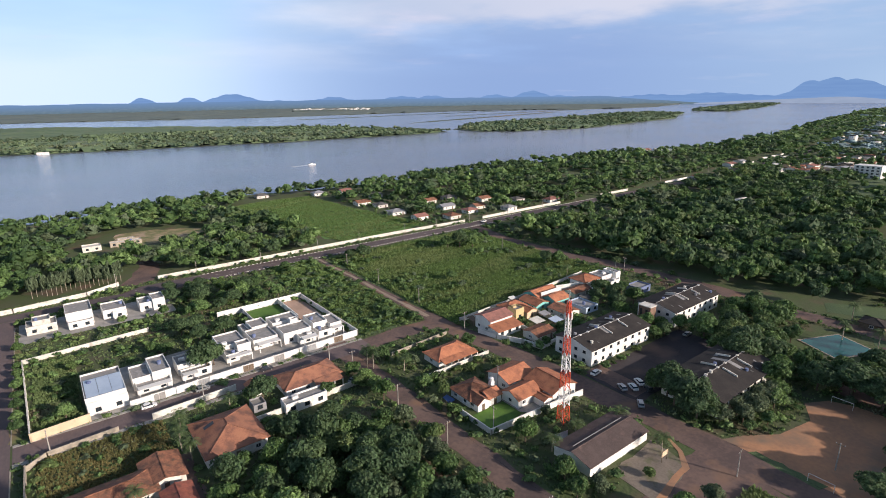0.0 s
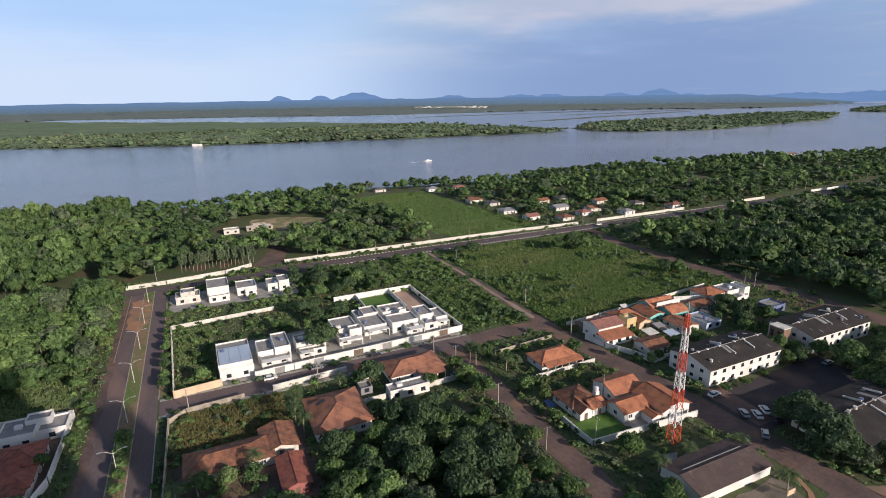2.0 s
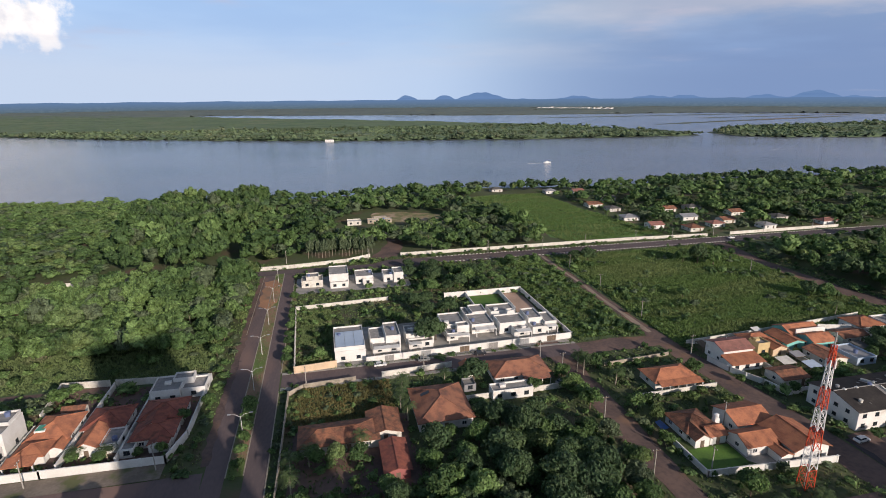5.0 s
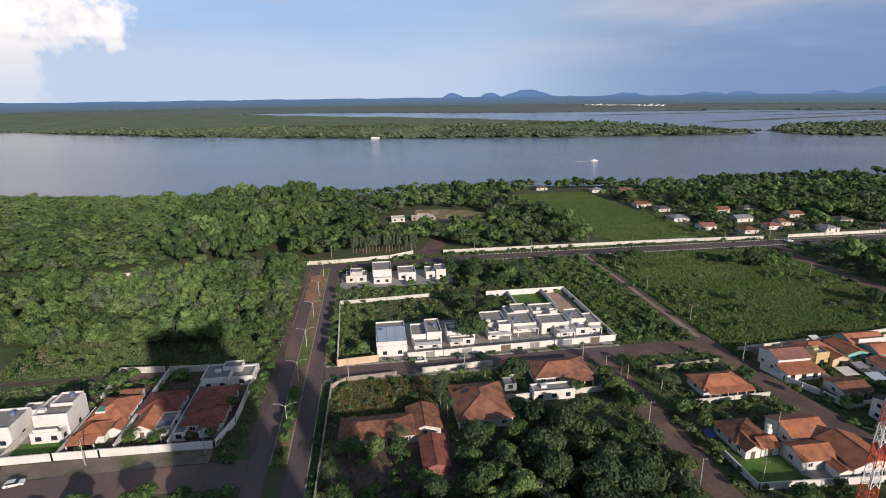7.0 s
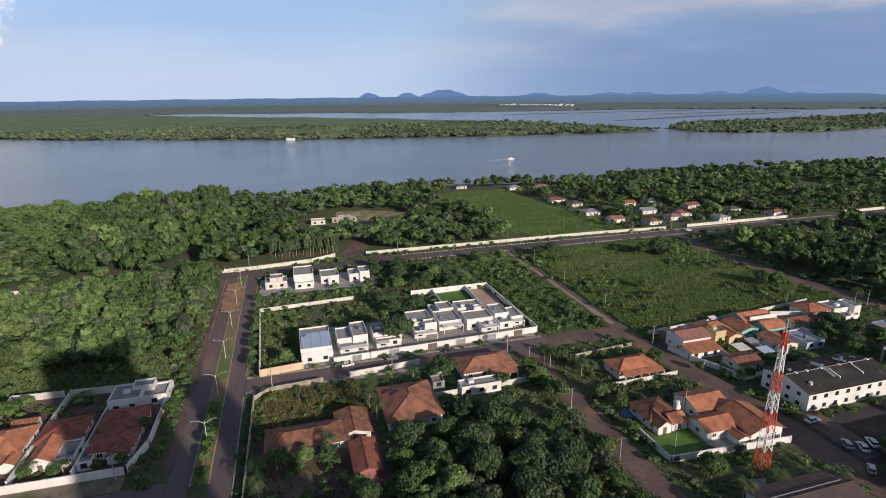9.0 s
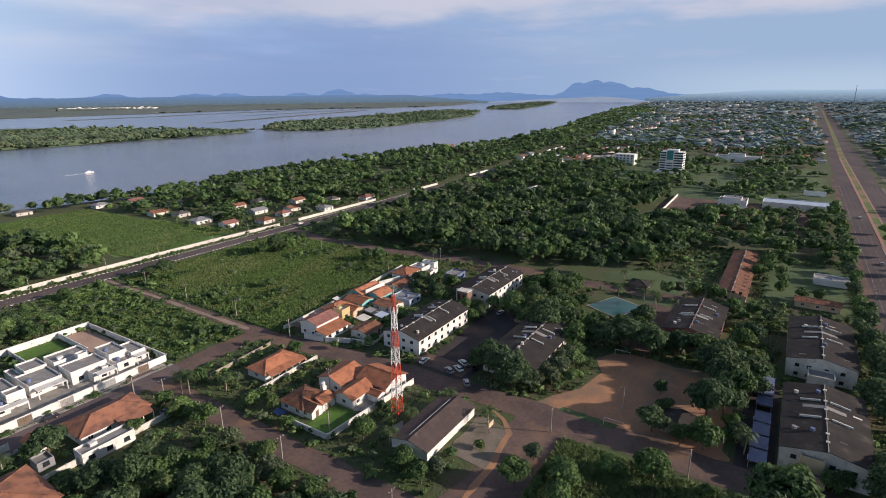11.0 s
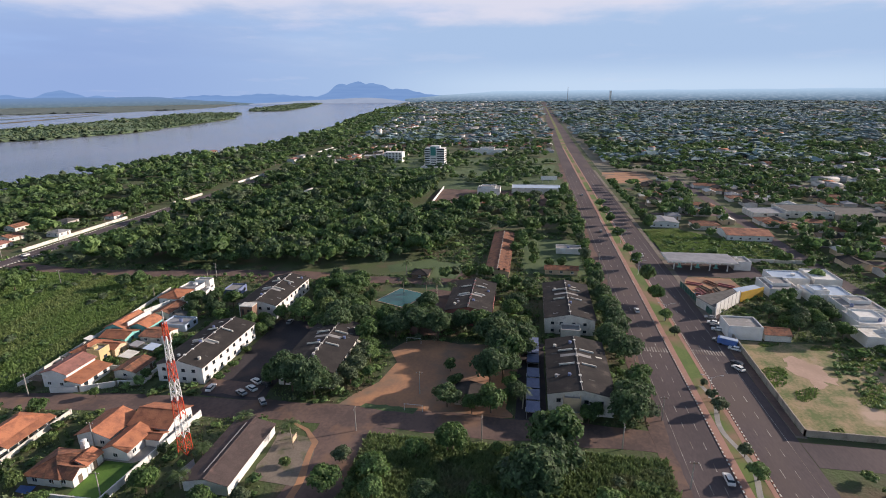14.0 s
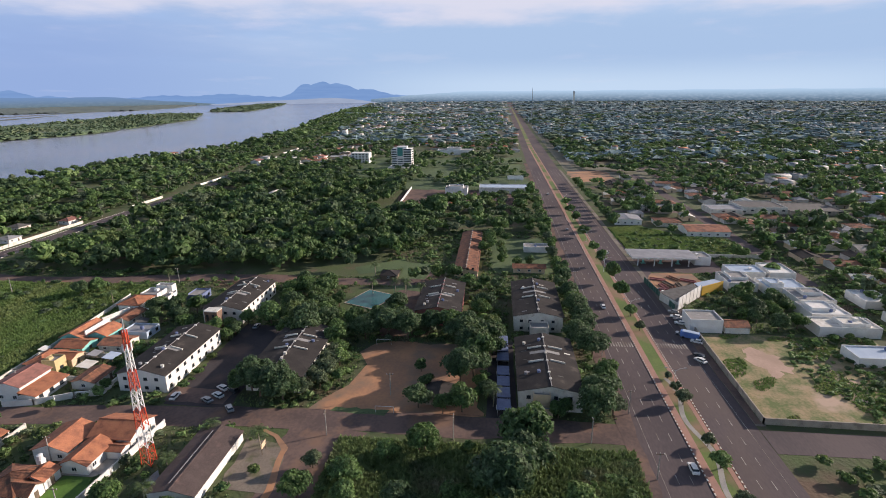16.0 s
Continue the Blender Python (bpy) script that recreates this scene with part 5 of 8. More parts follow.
tiled_house(40.6, 154.5, 44.5, 160, 2.6, 0.9, "gable", "y", WHITE, TILE, "small shed with an orange roof", name="shed", windows=False)
modern_house(40.2, 147.5, [(-1.9, -2.2, 1.9, 2.2, 2.6)], "small grey flat shed", walls=GREYROOF, name="shed")
b = tiled_house(97.5, 132.8, 112.5, 141.6, 3.0, 1.9, "hip", "x", WHITE, TILE, "white house with an orange tile hip roof and a porch", porch=(98, 130.2, 113, 132.7, 2.5))
tiled_house(90.2, 107.6, 99.8, 116.8, 3.0, 1.9, "hip", None, WHITE, TILE_OLD, "white house with a blotchy old tile roof")
tiled_house(90.6, 104.4, 94.8, 109.6, 2.9, 1.3, "gable", "y", WHITE, TILE_OLD, "front gable of a white house with old tiles", ov=0.5)
tiled_house(95.4, 104.8, 100.2, 110.0, 2.8, 1.2, "gable", "x", WHITE, TILE, "side wing with a low tile roof", ov=0.4)
tiled_house(105.4, 106.8, 116.4, 116.6, 3.3, 1.7, "gable", "x", WHITE, TILE, "white house with a broad orange gable roof", ov=0.5)
tiled_house(111.2, 94.0, 121.6, 105.4, 3.6, 1.9, "gable", "y", WHITE, TILE, "white house with a bright orange gable roof", ov=0.6)
tiled_house(101.2, 98.4, 110.6, 105.4, 3.1, 1.5, "gable", "x", WHITE, TILE, "front wing with an orange gable roof and white end wall", ov=0.5)
tiled_house(107.4, 94.0, 110.8, 98.2, 2.5, 0.6, "gable", "y", WHITE, TILE, "carport with a low orange roof", windows=False, name="carport", ov=0.3)
b = thing("water_tank", 101.6, 110.8, 0, "white water tank on a short stand", "tank")
part("stand", Shape().box(-0.7, -0.7, 0, 0.7, 0.7, 3.6), WHITE, b)
part("tank", Shape().tube((0, 0, 3.6), (0, 0, 4.7), 0.7, 0.75, 12).tube((0, 0, 4.7), (0, 0, 4.9), 0.75, 0.3, 12), WHITEP, b)
solid("tarpaulin", Shape().prism([(86.9, 113.4), (89.6, 114.0), (89.4, 118.0), (87.4, 117.4)], 0.0, 0.12), BLUEW, "blue sheet lying in a front yard", "tarpaulin")
# houses along the cross street
G4 = "crowded small houses along the cross street"
tiled_house(129.8, 142.4, 141.6, 151.4, 5.3, 1.3, "gable", "x", WHITE, TILE_PINK, "two-storey white house with a pinkish tile roof", group=G4, ov=0.5)
modern_house(134.8, 139.6, [(-5.6, -2.4, 6.4, 2.7, 2.9)], "white ground-floor front of a two-storey house", group=G4)
b = thing("lean_to_roof", 135, 139.4, 3.1, "orange tiled lean-to roof against a white house", "roof")
part("tiles", Shape().add([(-6.6, -3.2, -0.15), (6.9, -3.2, -0.15), (6.9, 2.95, 0.9), (-6.6, 2.95, 0.9), (-6.6, -3.2, -0.27), (6.9, -3.2, -0.27), (6.9, 2.95, 0.78), (-6.6, 2.95, 0.78)],
                          [(0, 1, 2, 3), (7, 6, 5, 4), (4, 5, 1, 0), (5, 6, 2, 1), (6, 7, 3, 2), (7, 4, 0, 3)]), TILE, b)
part("rafter", Shape().box(-6.5, 2.6, -0.2, 6.8, 2.75, 0.75), WOOD, b)
tiled_house(147.2, 150.2, 157.4, 157.0, 3.2, 1.3, "hip", None, CREAM, TILE, "cream house with an orange-brown tile roof", group=G4)
tiled_house(151.4, 143.6, 157.2, 150.0, 3.0, 1.0, "gable", "y", CREAM, TILE, "cream wing with a tile roof", group=G4, ov=0.4)
modern_house(148.6, 147.4, [(-2.4, -2.4, 2.4, 2.4, 5.0)], "small pale yellow block rising above tile roofs", walls=PALEYELLOW, group=G4)
tiled_house(166.5, 151.6, 180.0, 160.2, 3.6, 1.7, "gable", "x", TEALW, TILE, "turquoise house with a broad orange tile roof", group=G4, ov=0.5)
tiled_house(169.2, 144.0, 178.4, 151.4, 3.4, 1.5, "gable", "x", TEALW, TILE, "turquoise front house with a bright orange roof", group=G4, ov=0.5)
wall_run([(168.4, 151.5), (181.2, 151.5)], 5.2, WHITE, "white fire wall between two tile roofs", pillars=20)
tiled_house(159.8, 146.4, 167.8, 156.6, 2.9, 1.1, "gable", "y", TEALW, TILE, "low turquoise front wing with an orange roof", group=G4, ov=0.5)
tiled_house(162.8, 132.4, 171.0, 142.6, 2.8, 0.9, "gable", "y", WORN_WHITE, TILE_OLD, "low house with a brown tile roof", group=G4, ov=0.4)
tiled_house(138.0, 124.8, 147.6, 132.8, 2.8, 1.0, "gable", "x", WORN_WHITE, TILE_OLD, "low house with old brown tiles", group=G4, ov=0.4)
tiled_house(184.0, 145.6, 195.8, 152.2, 2.8, 0.9, "gable", "x", WORN_WHITE, TILE_OLD, "long low house with a weathered roof", group=G4, ov=0.4)
wall_run([(184.6, 157.2), (196.6, 153.4), (196.0, 145.0)], 3.2, WHITE, "tall white yard wall of a small house", pillars=20)
tiled_house(197.4, 150.4, 208.6, 159.6, 3.9, 1.5, "hip", None, WHITE, TILE, "white house with an orange tile roof", group=G4)
modern_house(214.5, 152, [(-5.6, -2.6, 2.6, 5.4, 4.4), (2.7, -4.6, 6.2, 3.0, 5.4), (-5.2, -7.4, 1.6, -2.65, 3.0)], "two-storey white house under construction", group=G4)
modern_house(178, 136.4, [(-4.2, -5.2, 4.0, 5.2, 2.9)], "flat-roofed house with pale blue walls", walls=BLUEROOF, group=G4, slab=GREYROOF)
modern_house(216, 134, [(-4.4, -3.5, 4.4, 3.5, 3.2)], "small dull blue house among trees", walls=DULLBLUE, group=G4)
# lean-tos and sheet roofs squeezed between them
for sx, sy, w_, d_, m_, words in ((149.8, 136.6, 5.2, 4.6, WORN_WHITE, "white"), (156.2, 132.4, 5, 4, BLUEROOF, "pale blue"), (159.4, 160.6, 3.4, 2.6, WHITE, "white"), (157.5, 139.6, 4.2, 3.4, GREYROOF, "grey"),
                                  (130.6, 154.0, 3.0, 4.4, WOOD, "brown"), (185.6, 140.4, 4.4, 5, FIBRE_PALE, "dark grey")):
    b = thing("lean_to", sx, sy, 0, "small lean-to under a " + words + " sheet", "shed", "lean-tos")
    part("sheet_roof", Shape().add([(-w_ / 2, -d_ / 2, 2.2), (w_ / 2, -d_ / 2, 2.2), (w_ / 2, d_ / 2, 2.7), (-w_ / 2, d_ / 2, 2.7), (-w_ / 2, -d_ / 2, 2.12), (w_ / 2, -d_ / 2, 2.12), (w_ / 2, d_ / 2, 2.62), (-w_ / 2, d_ / 2, 2.62)],
                                   [(0, 1, 2, 3), (7, 6, 5, 4), (4, 5, 1, 0), (5, 6, 2, 1), (6, 7, 3, 2), (7, 4, 0, 3)]), m_, b)
    for px in (-w_ / 2 + 0.15, w_ / 2 - 0.15):
        for py, ph in ((-d_ / 2 + 0.15, 2.15), (d_ / 2 - 0.15, 2.6)):
            part("post", Shape().box(px - 0.06, py - 0.06, 0, px + 0.06, py + 0.06, ph), WOOD, b)
    TAKEN_BY.append(rect(sx - 2, sy - 2, sx + 2, sy + 2))
wall_run([(127.6, 158.6), (150, 160.2), (184, 163), (214, 166)], 1.9, WORN_WHITE, "weathered back wall of small houses", pillars=8)
wall_run([(126.8, 146.0), (128.6, 137.6), (133.4, 128.2), (135.4, 120.8), (158, 121.6)], 1.9, WHITE, "white yard wall of small houses", pillars=6)
wall_run([(142.6, 134.2), (142.8, 157)], 1.8, WORN_WHITE, "weathered wall between small houses", pillars=6)
wall_run([(158.6, 134.0), (158.4, 158)], 1.8, WORN_WHITE, "weathered wall between small houses", pillars=6)
# long blocks
long_block(138.6, 101, 172.6, 117, 6.2, 1.9, "long white two-storey block with a dark stained roof", WHITE)
long_block(190.5, 101, 224.5, 117.5, 6.2, 1.9, "long white two-storey block behind trees", WHITE)
long_block(142, 58.5, 177, 77, 6.0, 1.9, "long two-storey block with a dark roof half hidden by trees")
long_block(138.4, -26.4, 173, -8, 6.6, 1.9, "long two-storey block with a patched dark roof", WORN_WHITE)
long_block(192.2, -26.8, 230.5, -8.2, 6.6, 1.9, "long two-storey block with pale patches on its roof", WORN_WHITE)
long_block(195, 13, 228.5, 31, 6.4, 1.9, "long two-storey block with faded red walls", PINK)
long_block(254, 8.2, 331, 19.8, 3.2, 1.6, "long low terrace with a red tile roof", CREAM, TILE_OLD, bays=14, name="terrace", parapets=8)

# ---- plants ----
PHI = (1 + 5 ** 0.5) / 2
ICO_V = np.array([(-1, PHI, 0), (1, PHI, 0), (-1, -PHI, 0), (1, -PHI, 0), (0, -1, PHI), (0, 1, PHI), (0, -1, -PHI), (0, 1, -PHI), (PHI, 0, -1), (PHI, 0, 1), (-PHI, 0, -1), (-PHI, 0, 1)]) / math.hypot(1, PHI)
ICO_F = np.array([(0, 11, 5), (0, 5, 1), (0, 1, 7), (0, 7, 10), (0, 10, 11), (1, 5, 9), (5, 11, 4), (11, 10, 2), (10, 7, 6), (7, 1, 8), (3, 9, 4), (3, 4, 2), (3, 2, 6), (3, 6, 8), (3, 8, 9),
                  (4, 9, 5), (2, 4, 11), (6, 2, 10), (8, 6, 7), (9, 8, 1)])


def unit(rg, n):
    v = rg.normal(size=(n, 3))
    return v / np.linalg.norm(v, axis=1)[:, None]


def leaf_tris(pos, nor, size, rg):
    """One small pointed leaf clump a point, lying across the direction nor."""
    n = len(pos)
    t = np.cross(nor, unit(rg, n))
    t /= np.linalg.norm(t, axis=1)[:, None] + 1e-9
    b = np.cross(nor, t)
    s = size * rg.uniform(0.6, 1.4, (n, 1))
    v = np.stack([pos + t * s, pos - t * s * 0.6 + b * s * 0.7, pos - t * s * 0.6 - b * s * 0.7], 1).reshape(-1, 3)
    return v, np.arange(3 * n).reshape(n, 3)


def crown_arrays(seed, R, H, clumps, leaves, size, core=0.8, flat=0.0, spread=0.72, heart=0.0):
    """A crown of many leaf clumps round twigs: the lowest leaf is near z = 0, H high and 2 R wide."""
    rg = np.random.default_rng(seed)
    vs, fs, k = [], [], 0
    d = unit(rg, clumps)
    d[:, 2] = np.abs(d[:, 2]) * (1 - flat) - 0.25
    c = d * np.array([R, R, H * 0.5]) * rg.uniform(0.45, spread, (clumps, 1)) + np.array([0, 0, H * 0.5])
    for i in range(clumps):
        r = R * rg.uniform(0.30, 0.46)
        if heart and i == 0:
            r, c[0] = R * heart, (0, 0, H * 0.42)
        sq = np.array([1, 1, min(1.0, H / (2 * R)) * rg.uniform(0.75, 1.0)])
        if core:
            v = ICO_V * r * core * rg.uniform(0.8, 1.15, (12, 1)) * sq + c[i]
            vs.append(v)
            fs.append(ICO_F + k)
            k += len(v)
        u = unit(rg, leaves)
        u[:, 2] = np.where(u[:, 2] < -0.4, -u[:, 2], u[:, 2])
        p = c[i] + u * r * sq * rg.uniform(0.85, 1.18, (leaves, 1))
        v, f = leaf_tris(p, u + 0.7 * unit(rg, leaves), size, rg)
        vs.append(v)
        fs.append(f + k)
        k += len(v)
    return np.concatenate(vs), np.concatenate(fs)


def trunk_shape(h, r, seed, limbs=5, reach=2.0):
    rg = random.Random(seed)
    s = Shape().tube((0, 0, -0.1), (0.1, 0.05, h * 0.55), r, r * 0.75, 7).tube((0.1, 0.05, h * 0.55), (0.0, 0.1, h), r * 0.75, r * 0.4, 7)
    for i in range(limbs):
        a = 6.28 * i / limbs + rg.uniform(-0.4, 0.4)
        z = h * rg.uniform(0.5, 0.8)
        s.tube((0.08, 0.05, z), (math.cos(a) * reach, math.sin(a) * reach, z + reach * rg.uniform(0.5, 0.9)), r * 0.4, r * 0.15, 5)
    return s


TREES = {}
TREE_KINDS = {
    "mango": ("tree", LEAF_DARK, 4.2, 7.4, 17, 95, 0.36, 2.0, "dense dark green broadleaf tree"),
    "broad": ("tree", LEAF, 3.6, 6.6, 16, 85, 0.34, 2.0, "leafy green broadleaf tree"),
    "fresh": ("tree", LEAF_LIGHT, 3.4, 6.0, 15, 85, 0.34, 1.6, "bright green leafy tree"),
    "olive": ("tree", LEAF_GREY, 3.4, 6.8, 15, 85, 0.30, 1.6, "tall grey-green feathery leafed tree"),
    "shrub": ("shrub", LEAF, 1.7, 2.2, 8, 70, 0.26, 0.3, "rounded green garden shrub"),
    "bush": ("shrub", LEAF_LIGHT, 2.0, 2.4, 8, 70, 0.30, 0.3, "bright green bushy shrub"),
}
FAR_PLANTS = []


def plant(kind, x, y, s=1.0, variant=None):
    """A tree or shrub of its own; alike ones share their meshes."""
    rg = random.Random(int(x * 31 + y * 17))
    variant = rg.randrange(3) if variant is None else variant
    m = pose(x, y, 0, 0, 0, rg.uniform(0, 360)) @ Matrix.Diagonal((s * rg.uniform(0.92, 1.08), s * rg.uniform(0.92, 1.08), s * rg.uniform(0.9, 1.12), 1))
    if x > 226 and kind in ("mango", "broad", "fresh", "olive"):
        FAR_PLANTS.append((x, y, s))
        return None
    if (kind, variant) in TREES:
        return copy_thing(TREES[kind, variant], m)
    cat, leafm, R, H, cl, lv, sz, th, label = TREE_KINDS[kind]
    base = thing(cat, 0, 0, 0, label, cat, "garden and street trees" if cat == "tree" else "shrubs")
    part("trunk", trunk_shape(th + H * 0.45, 0.22 if cat == "tree" else 0.08, variant, 5, R * 0.5), BARK, base)
    v, f = crown_arrays(variant * 7 + len(kind), R, H, cl + variant * 2, lv, sz, heart=0.6)
    part("crown", np_mesh("crown", v + np.array([0, 0, th * 0.3]), f, leafm), None, base)
    TREES[kind, variant] = base
    base.matrix_basis = m
    return base


PALMS = []


def palm(x, y, h=7.0, fan=False):
    rg = random.Random(int(x * 13 + y * 7))
    m = pose(x, y, 0, 0, 0, rg.uniform(0, 360)) @ Matrix.Diagonal((1, 1, h / 7.0, 1))
    if PALMS:
        return copy_thing(PALMS[0], m)
    base = thing("palm_tree", 0, 0, 0, "slender palm tree with arching fronds", "palm tree", "palm trees")
    part("trunk", Shape().tube((0, 0, -0.1), (0.15, 0.05, 3.5), 0.20, 0.16, 7).tube((0.15, 0.05, 3.5), (0.1, 0.1, 7.0), 0.16, 0.13, 7), PALEBARK, base)
    for i in range(15):
        a = 6.28 * i / 15 + rg.uniform(-0.15, 0.15)
        up = rg.uniform(0.0, 1.0)
        s = Shape()
        pts = []
        for k in range(7):
            q = k / 6
            rr = 2.9 * q
            zz = 7.0 + up * 2.2 * math.sin(q * 2.2) - 2.0 * q * q * (1.2 - up * 0.5)
            pts.append(Vector((math.cos(a) * rr, math.sin(a) * rr, zz)))
        side = Vector((-math.sin(a), math.cos(a), 0))
        for k in range(6):
            for j in range(2):
                c = pts[k].lerp(pts[k + 1], j * 0.5)
                ln = 0.85 * math.sin(min(1.0, (k + 1 + j * 0.5) / 6.5) * 2.6) + 0.15
                d = (pts[k + 1] - pts[k]).normalized()
                for sg in (-1, 1):
                    tip = c + side * sg * ln + d * 0.35 - Vector((0, 0, ln * 0.45))
                    s.add([c - d * 0.09, c + d * 0.09, tip], [(0, 1, 2)])
        part("frond", s, PALMLEAF, base)
    PALMS.append(base)
    base.matrix_basis = m
    return base


def inside(x, y, poly):
    x, y = np.asarray(x), np.asarray(y)
    r = np.zeros(x.shape, bool)
    for (x0, y0), (x1, y1) in zip(poly, poly[1:] + poly[:1]):
        c = (y0 > y) != (y1 > y)
        r ^= c & (x < (x1 - x0) * (y - y0) / ((y1 - y0) or 1e-9) + x0)
    return r


def scatter(poly, step, seed, keep_out=(), keep=1.0):
    rg = np.random.default_rng(seed)
    xs, ys = [p[0] for p in poly], [p[1] for p in poly]
    gx, gy = np.meshgrid(np.arange(min(xs), max(xs), step), np.arange(min(ys), max(ys), step))
    gx = gx + (np.arange(gx.shape[0]) % 2)[:, None] * step * 0.5
    x = gx.ravel() + rg.uniform(-0.42, 0.42, gx.size) * step
    y = gy.ravel() + rg.uniform(-0.42, 0.42, gx.size) * step
    ok = inside(x, y, poly) & (rg.uniform(size=x.size) < keep)
    for k in keep_out:
        ok &= ~inside(x, y, k)
    return x[ok], y[ok]


LOW = {}


def low_trees(level):
    """Templates for woods: 0 near, 1 middle, 2 far."""
    if level not in LOW:
        LOW[level] = []
        for i in range(6):
            cl, lv, sz = ((10, 26, 0.16), (6, 15, 0.22), (3, 7, 0.32), (1, 5, 0.46), (3, 20, 0.19))[level]
            LOW[level].append(crown_arrays(100 + i + 10 * level, 1.0, 1.5, cl + i % 2, lv, sz, 0.88, heart=0.66))
    return LOW[level]


def drift(x, y, s):
    """A slow, patchy change over the land, from -1 to 1."""
    return (np.sin(x / s + 1.3 * np.sin(y / (1.7 * s))) + np.sin(y / (0.8 * s) + 0.9 * np.sin(x / (1.3 * s) + 2)) + 0.6 * np.sin((x + y) / (0.45 * s))) / 2.6


def woods(name, x, y, level, radius, height, materials, weights, label, seed, category="forest", lift=0.25):
    """Woods as one mesh: crowns of several sizes and greens."""
    rg = np.random.default_rng(seed)
    tpl = low_trees(level)
    vs, fs, mi, k = [], [], [], 0
    q = 0.5 + 0.5 * (0.65 * drift(x, y, 21.0 if level < 3 else 90.0) + rg.uniform(-0.6, 0.6, len(x)))
    pick = np.searchsorted(np.cumsum(weights)[:-1], np.clip(q, 0, 1))
    big = 1 + 0.24 * drift(x + 300, y, 16.0 if level < 3 else 70.0) + np.where(rg.uniform(size=len(x)) < 0.06, 0.45, 0)
    for i in range(len(x)):
        v, f = tpl[rg.integers(6)]
        a = rg.uniform(0, 6.28)
        r, h = rg.uniform(*radius) * big[i], rg.uniform(*height) * big[i]
        w = v * np.array([r, r, h / 1.5])
        ca, sa = math.cos(a), math.sin(a)
        w = np.stack([w[:, 0] * ca - w[:, 1] * sa + x[i], w[:, 0] * sa + w[:, 1] * ca + y[i], w[:, 2] + h * lift - 0.3], 1)
        vs.append(w)
        fs.append(f + k)
        mi.append(np.full(len(f), pick[i], np.int32))
        k += len(w)
    me = np_mesh(name, np.concatenate(vs), np.concatenate(fs), materials[0])
    for m in materials[1:]:
        me.materials.append(m)
    me.polygons.foreach_set("material_index", np.concatenate(mi))
    return tagged(new(name, me), label, category, kind="stuff")


GREENS = [LEAF_DARK, LEAF, LEAF_GREY, LEAF_LIGHT]
MIX = (GREENS, [0.25, 0.42, 0.08, 0.25])
LIGHTMIX = (GREENS, [0.06, 0.38, 0.08, 0.48])
DARKMIX = (GREENS, [0.36, 0.40, 0.10, 0.14])
# forest west of the side avenue
RIVER_ROAD = [(-600, 270), (-60, 274), (-36, 274), (-36, 298), (-60, 296), (-600, 290)]
x, y = scatter([(-230, 204), (-140, 196), (-40, 190), (-38, 274), (-60, 300), (-230, 300)], 6.5, 1, [RIVER_ROAD])
woods("forest", x, y, 0, (3.8, 6.4), (6, 10.0), *LIGHTMIX, "dense green forest beside a road", 1)
x, y = scatter([(-60, 300), (-50, 500), (-135, 512), (-150, 440), (-118, 300)], 8.0, 11, [RIVER_ROAD])
woods("forest", x, y, 1, (3.8, 6.2), (8, 12), *MIX, "tall green trees above the river", 11)
x, y = scatter([(-118, 298), (-150, 440), (-135, 512), (-180, 515), (-420, 570), (-420, 210), (-230, 204), (-230, 300)], 6.2, 12, [RIVER_ROAD])
woods("forest", x, y, 4, (3.2, 5.2), (3.4, 5.2), GREENS, [0.02, 0.26, 0.06, 0.66], "bright green young forest above the river", 12)
x, y = scatter([(-1500, 300), (-420, 200), (-420, 570), (-1500, 790)], 14.0, 2)
woods("forest", x, y, 3, (8, 11), (6.0, 8), *LIGHTMIX, "dense green forest along the river", 2)
x, y = scatter([(-140, 178), (-44, 178), (-40, 192), (-140, 198)], 4.5, 3, keep=0.35)
woods("thicket", x, y, 1, (1.2, 2.4), (1.5, 3.2), *LIGHTMIX, "low green thicket behind house walls", 3, "bushes")
# woods along the river, with its clearings left free
CLEAR = [[(140, 298), (232, 300), (212, 400), (204, 482), (150, 484), (112, 470)], [(26, 380), (88, 376), (96, 406), (60, 430), (28, 428)], rect(20, 296, 46, 330), rect(-22, 304, 34, 314),
         rect(2, 348, 54, 404), rect(300, 392, 340, 420), rect(380, 340, 420, 372)]
HUTS = [(219, 407), (226, 388), (221, 355), (225, 328), (268, 375), (291, 377), (264, 346), (269, 321), (246, 315), (163, 500), (210, 477), (235, 470), (310, 352), (330, 330), (300, 309), (352, 309),
        (285, 330), (245, 430)]
FAR_HUTS = [(790, 462), (772, 488), (690, 318), (726, 322), (664, 262), (700, 250), (738, 246), (772, 262), (806, 300), (640, 250), (760, 290), (842, 286), (716, 276), (836, 250)]
RIVER_WOOD = [(-50, 303), (230, 301), (450, 312), (450, 400), (-55, 400)]
x, y = scatter(RIVER_WOOD, 8.2, 4, CLEAR + [rect(a - 20, b - 22, a + 9, b + 7) for a, b in HUTS], 0.92)
woods("forest", x, y, 1, (3.6, 6.4), (5.5, 9), *MIX, "green riverside woods", 4)
x, y = scatter([(-55, 400), (450, 400), (450, 516), (400, 514), (270, 494), (133, 520), (-20, 500), (-60, 505)], 9.0, 45, CLEAR + [rect(a - 14, b - 20, a + 9, b + 7) for a, b in HUTS], 0.92)
woods("forest", x, y, 2, (4.4, 7.2), (5.5, 8.5), *MIX, "green woods along the river shore", 45)
x, y = scatter([(450, 312), (690, 330), (1000, 345), (985, 452), (810, 480), (690, 505), (450, 514)], 10.5, 44, [rect(a - 26, b - 26, a + 10, b + 9) for a, b in FAR_HUTS], 0.9)
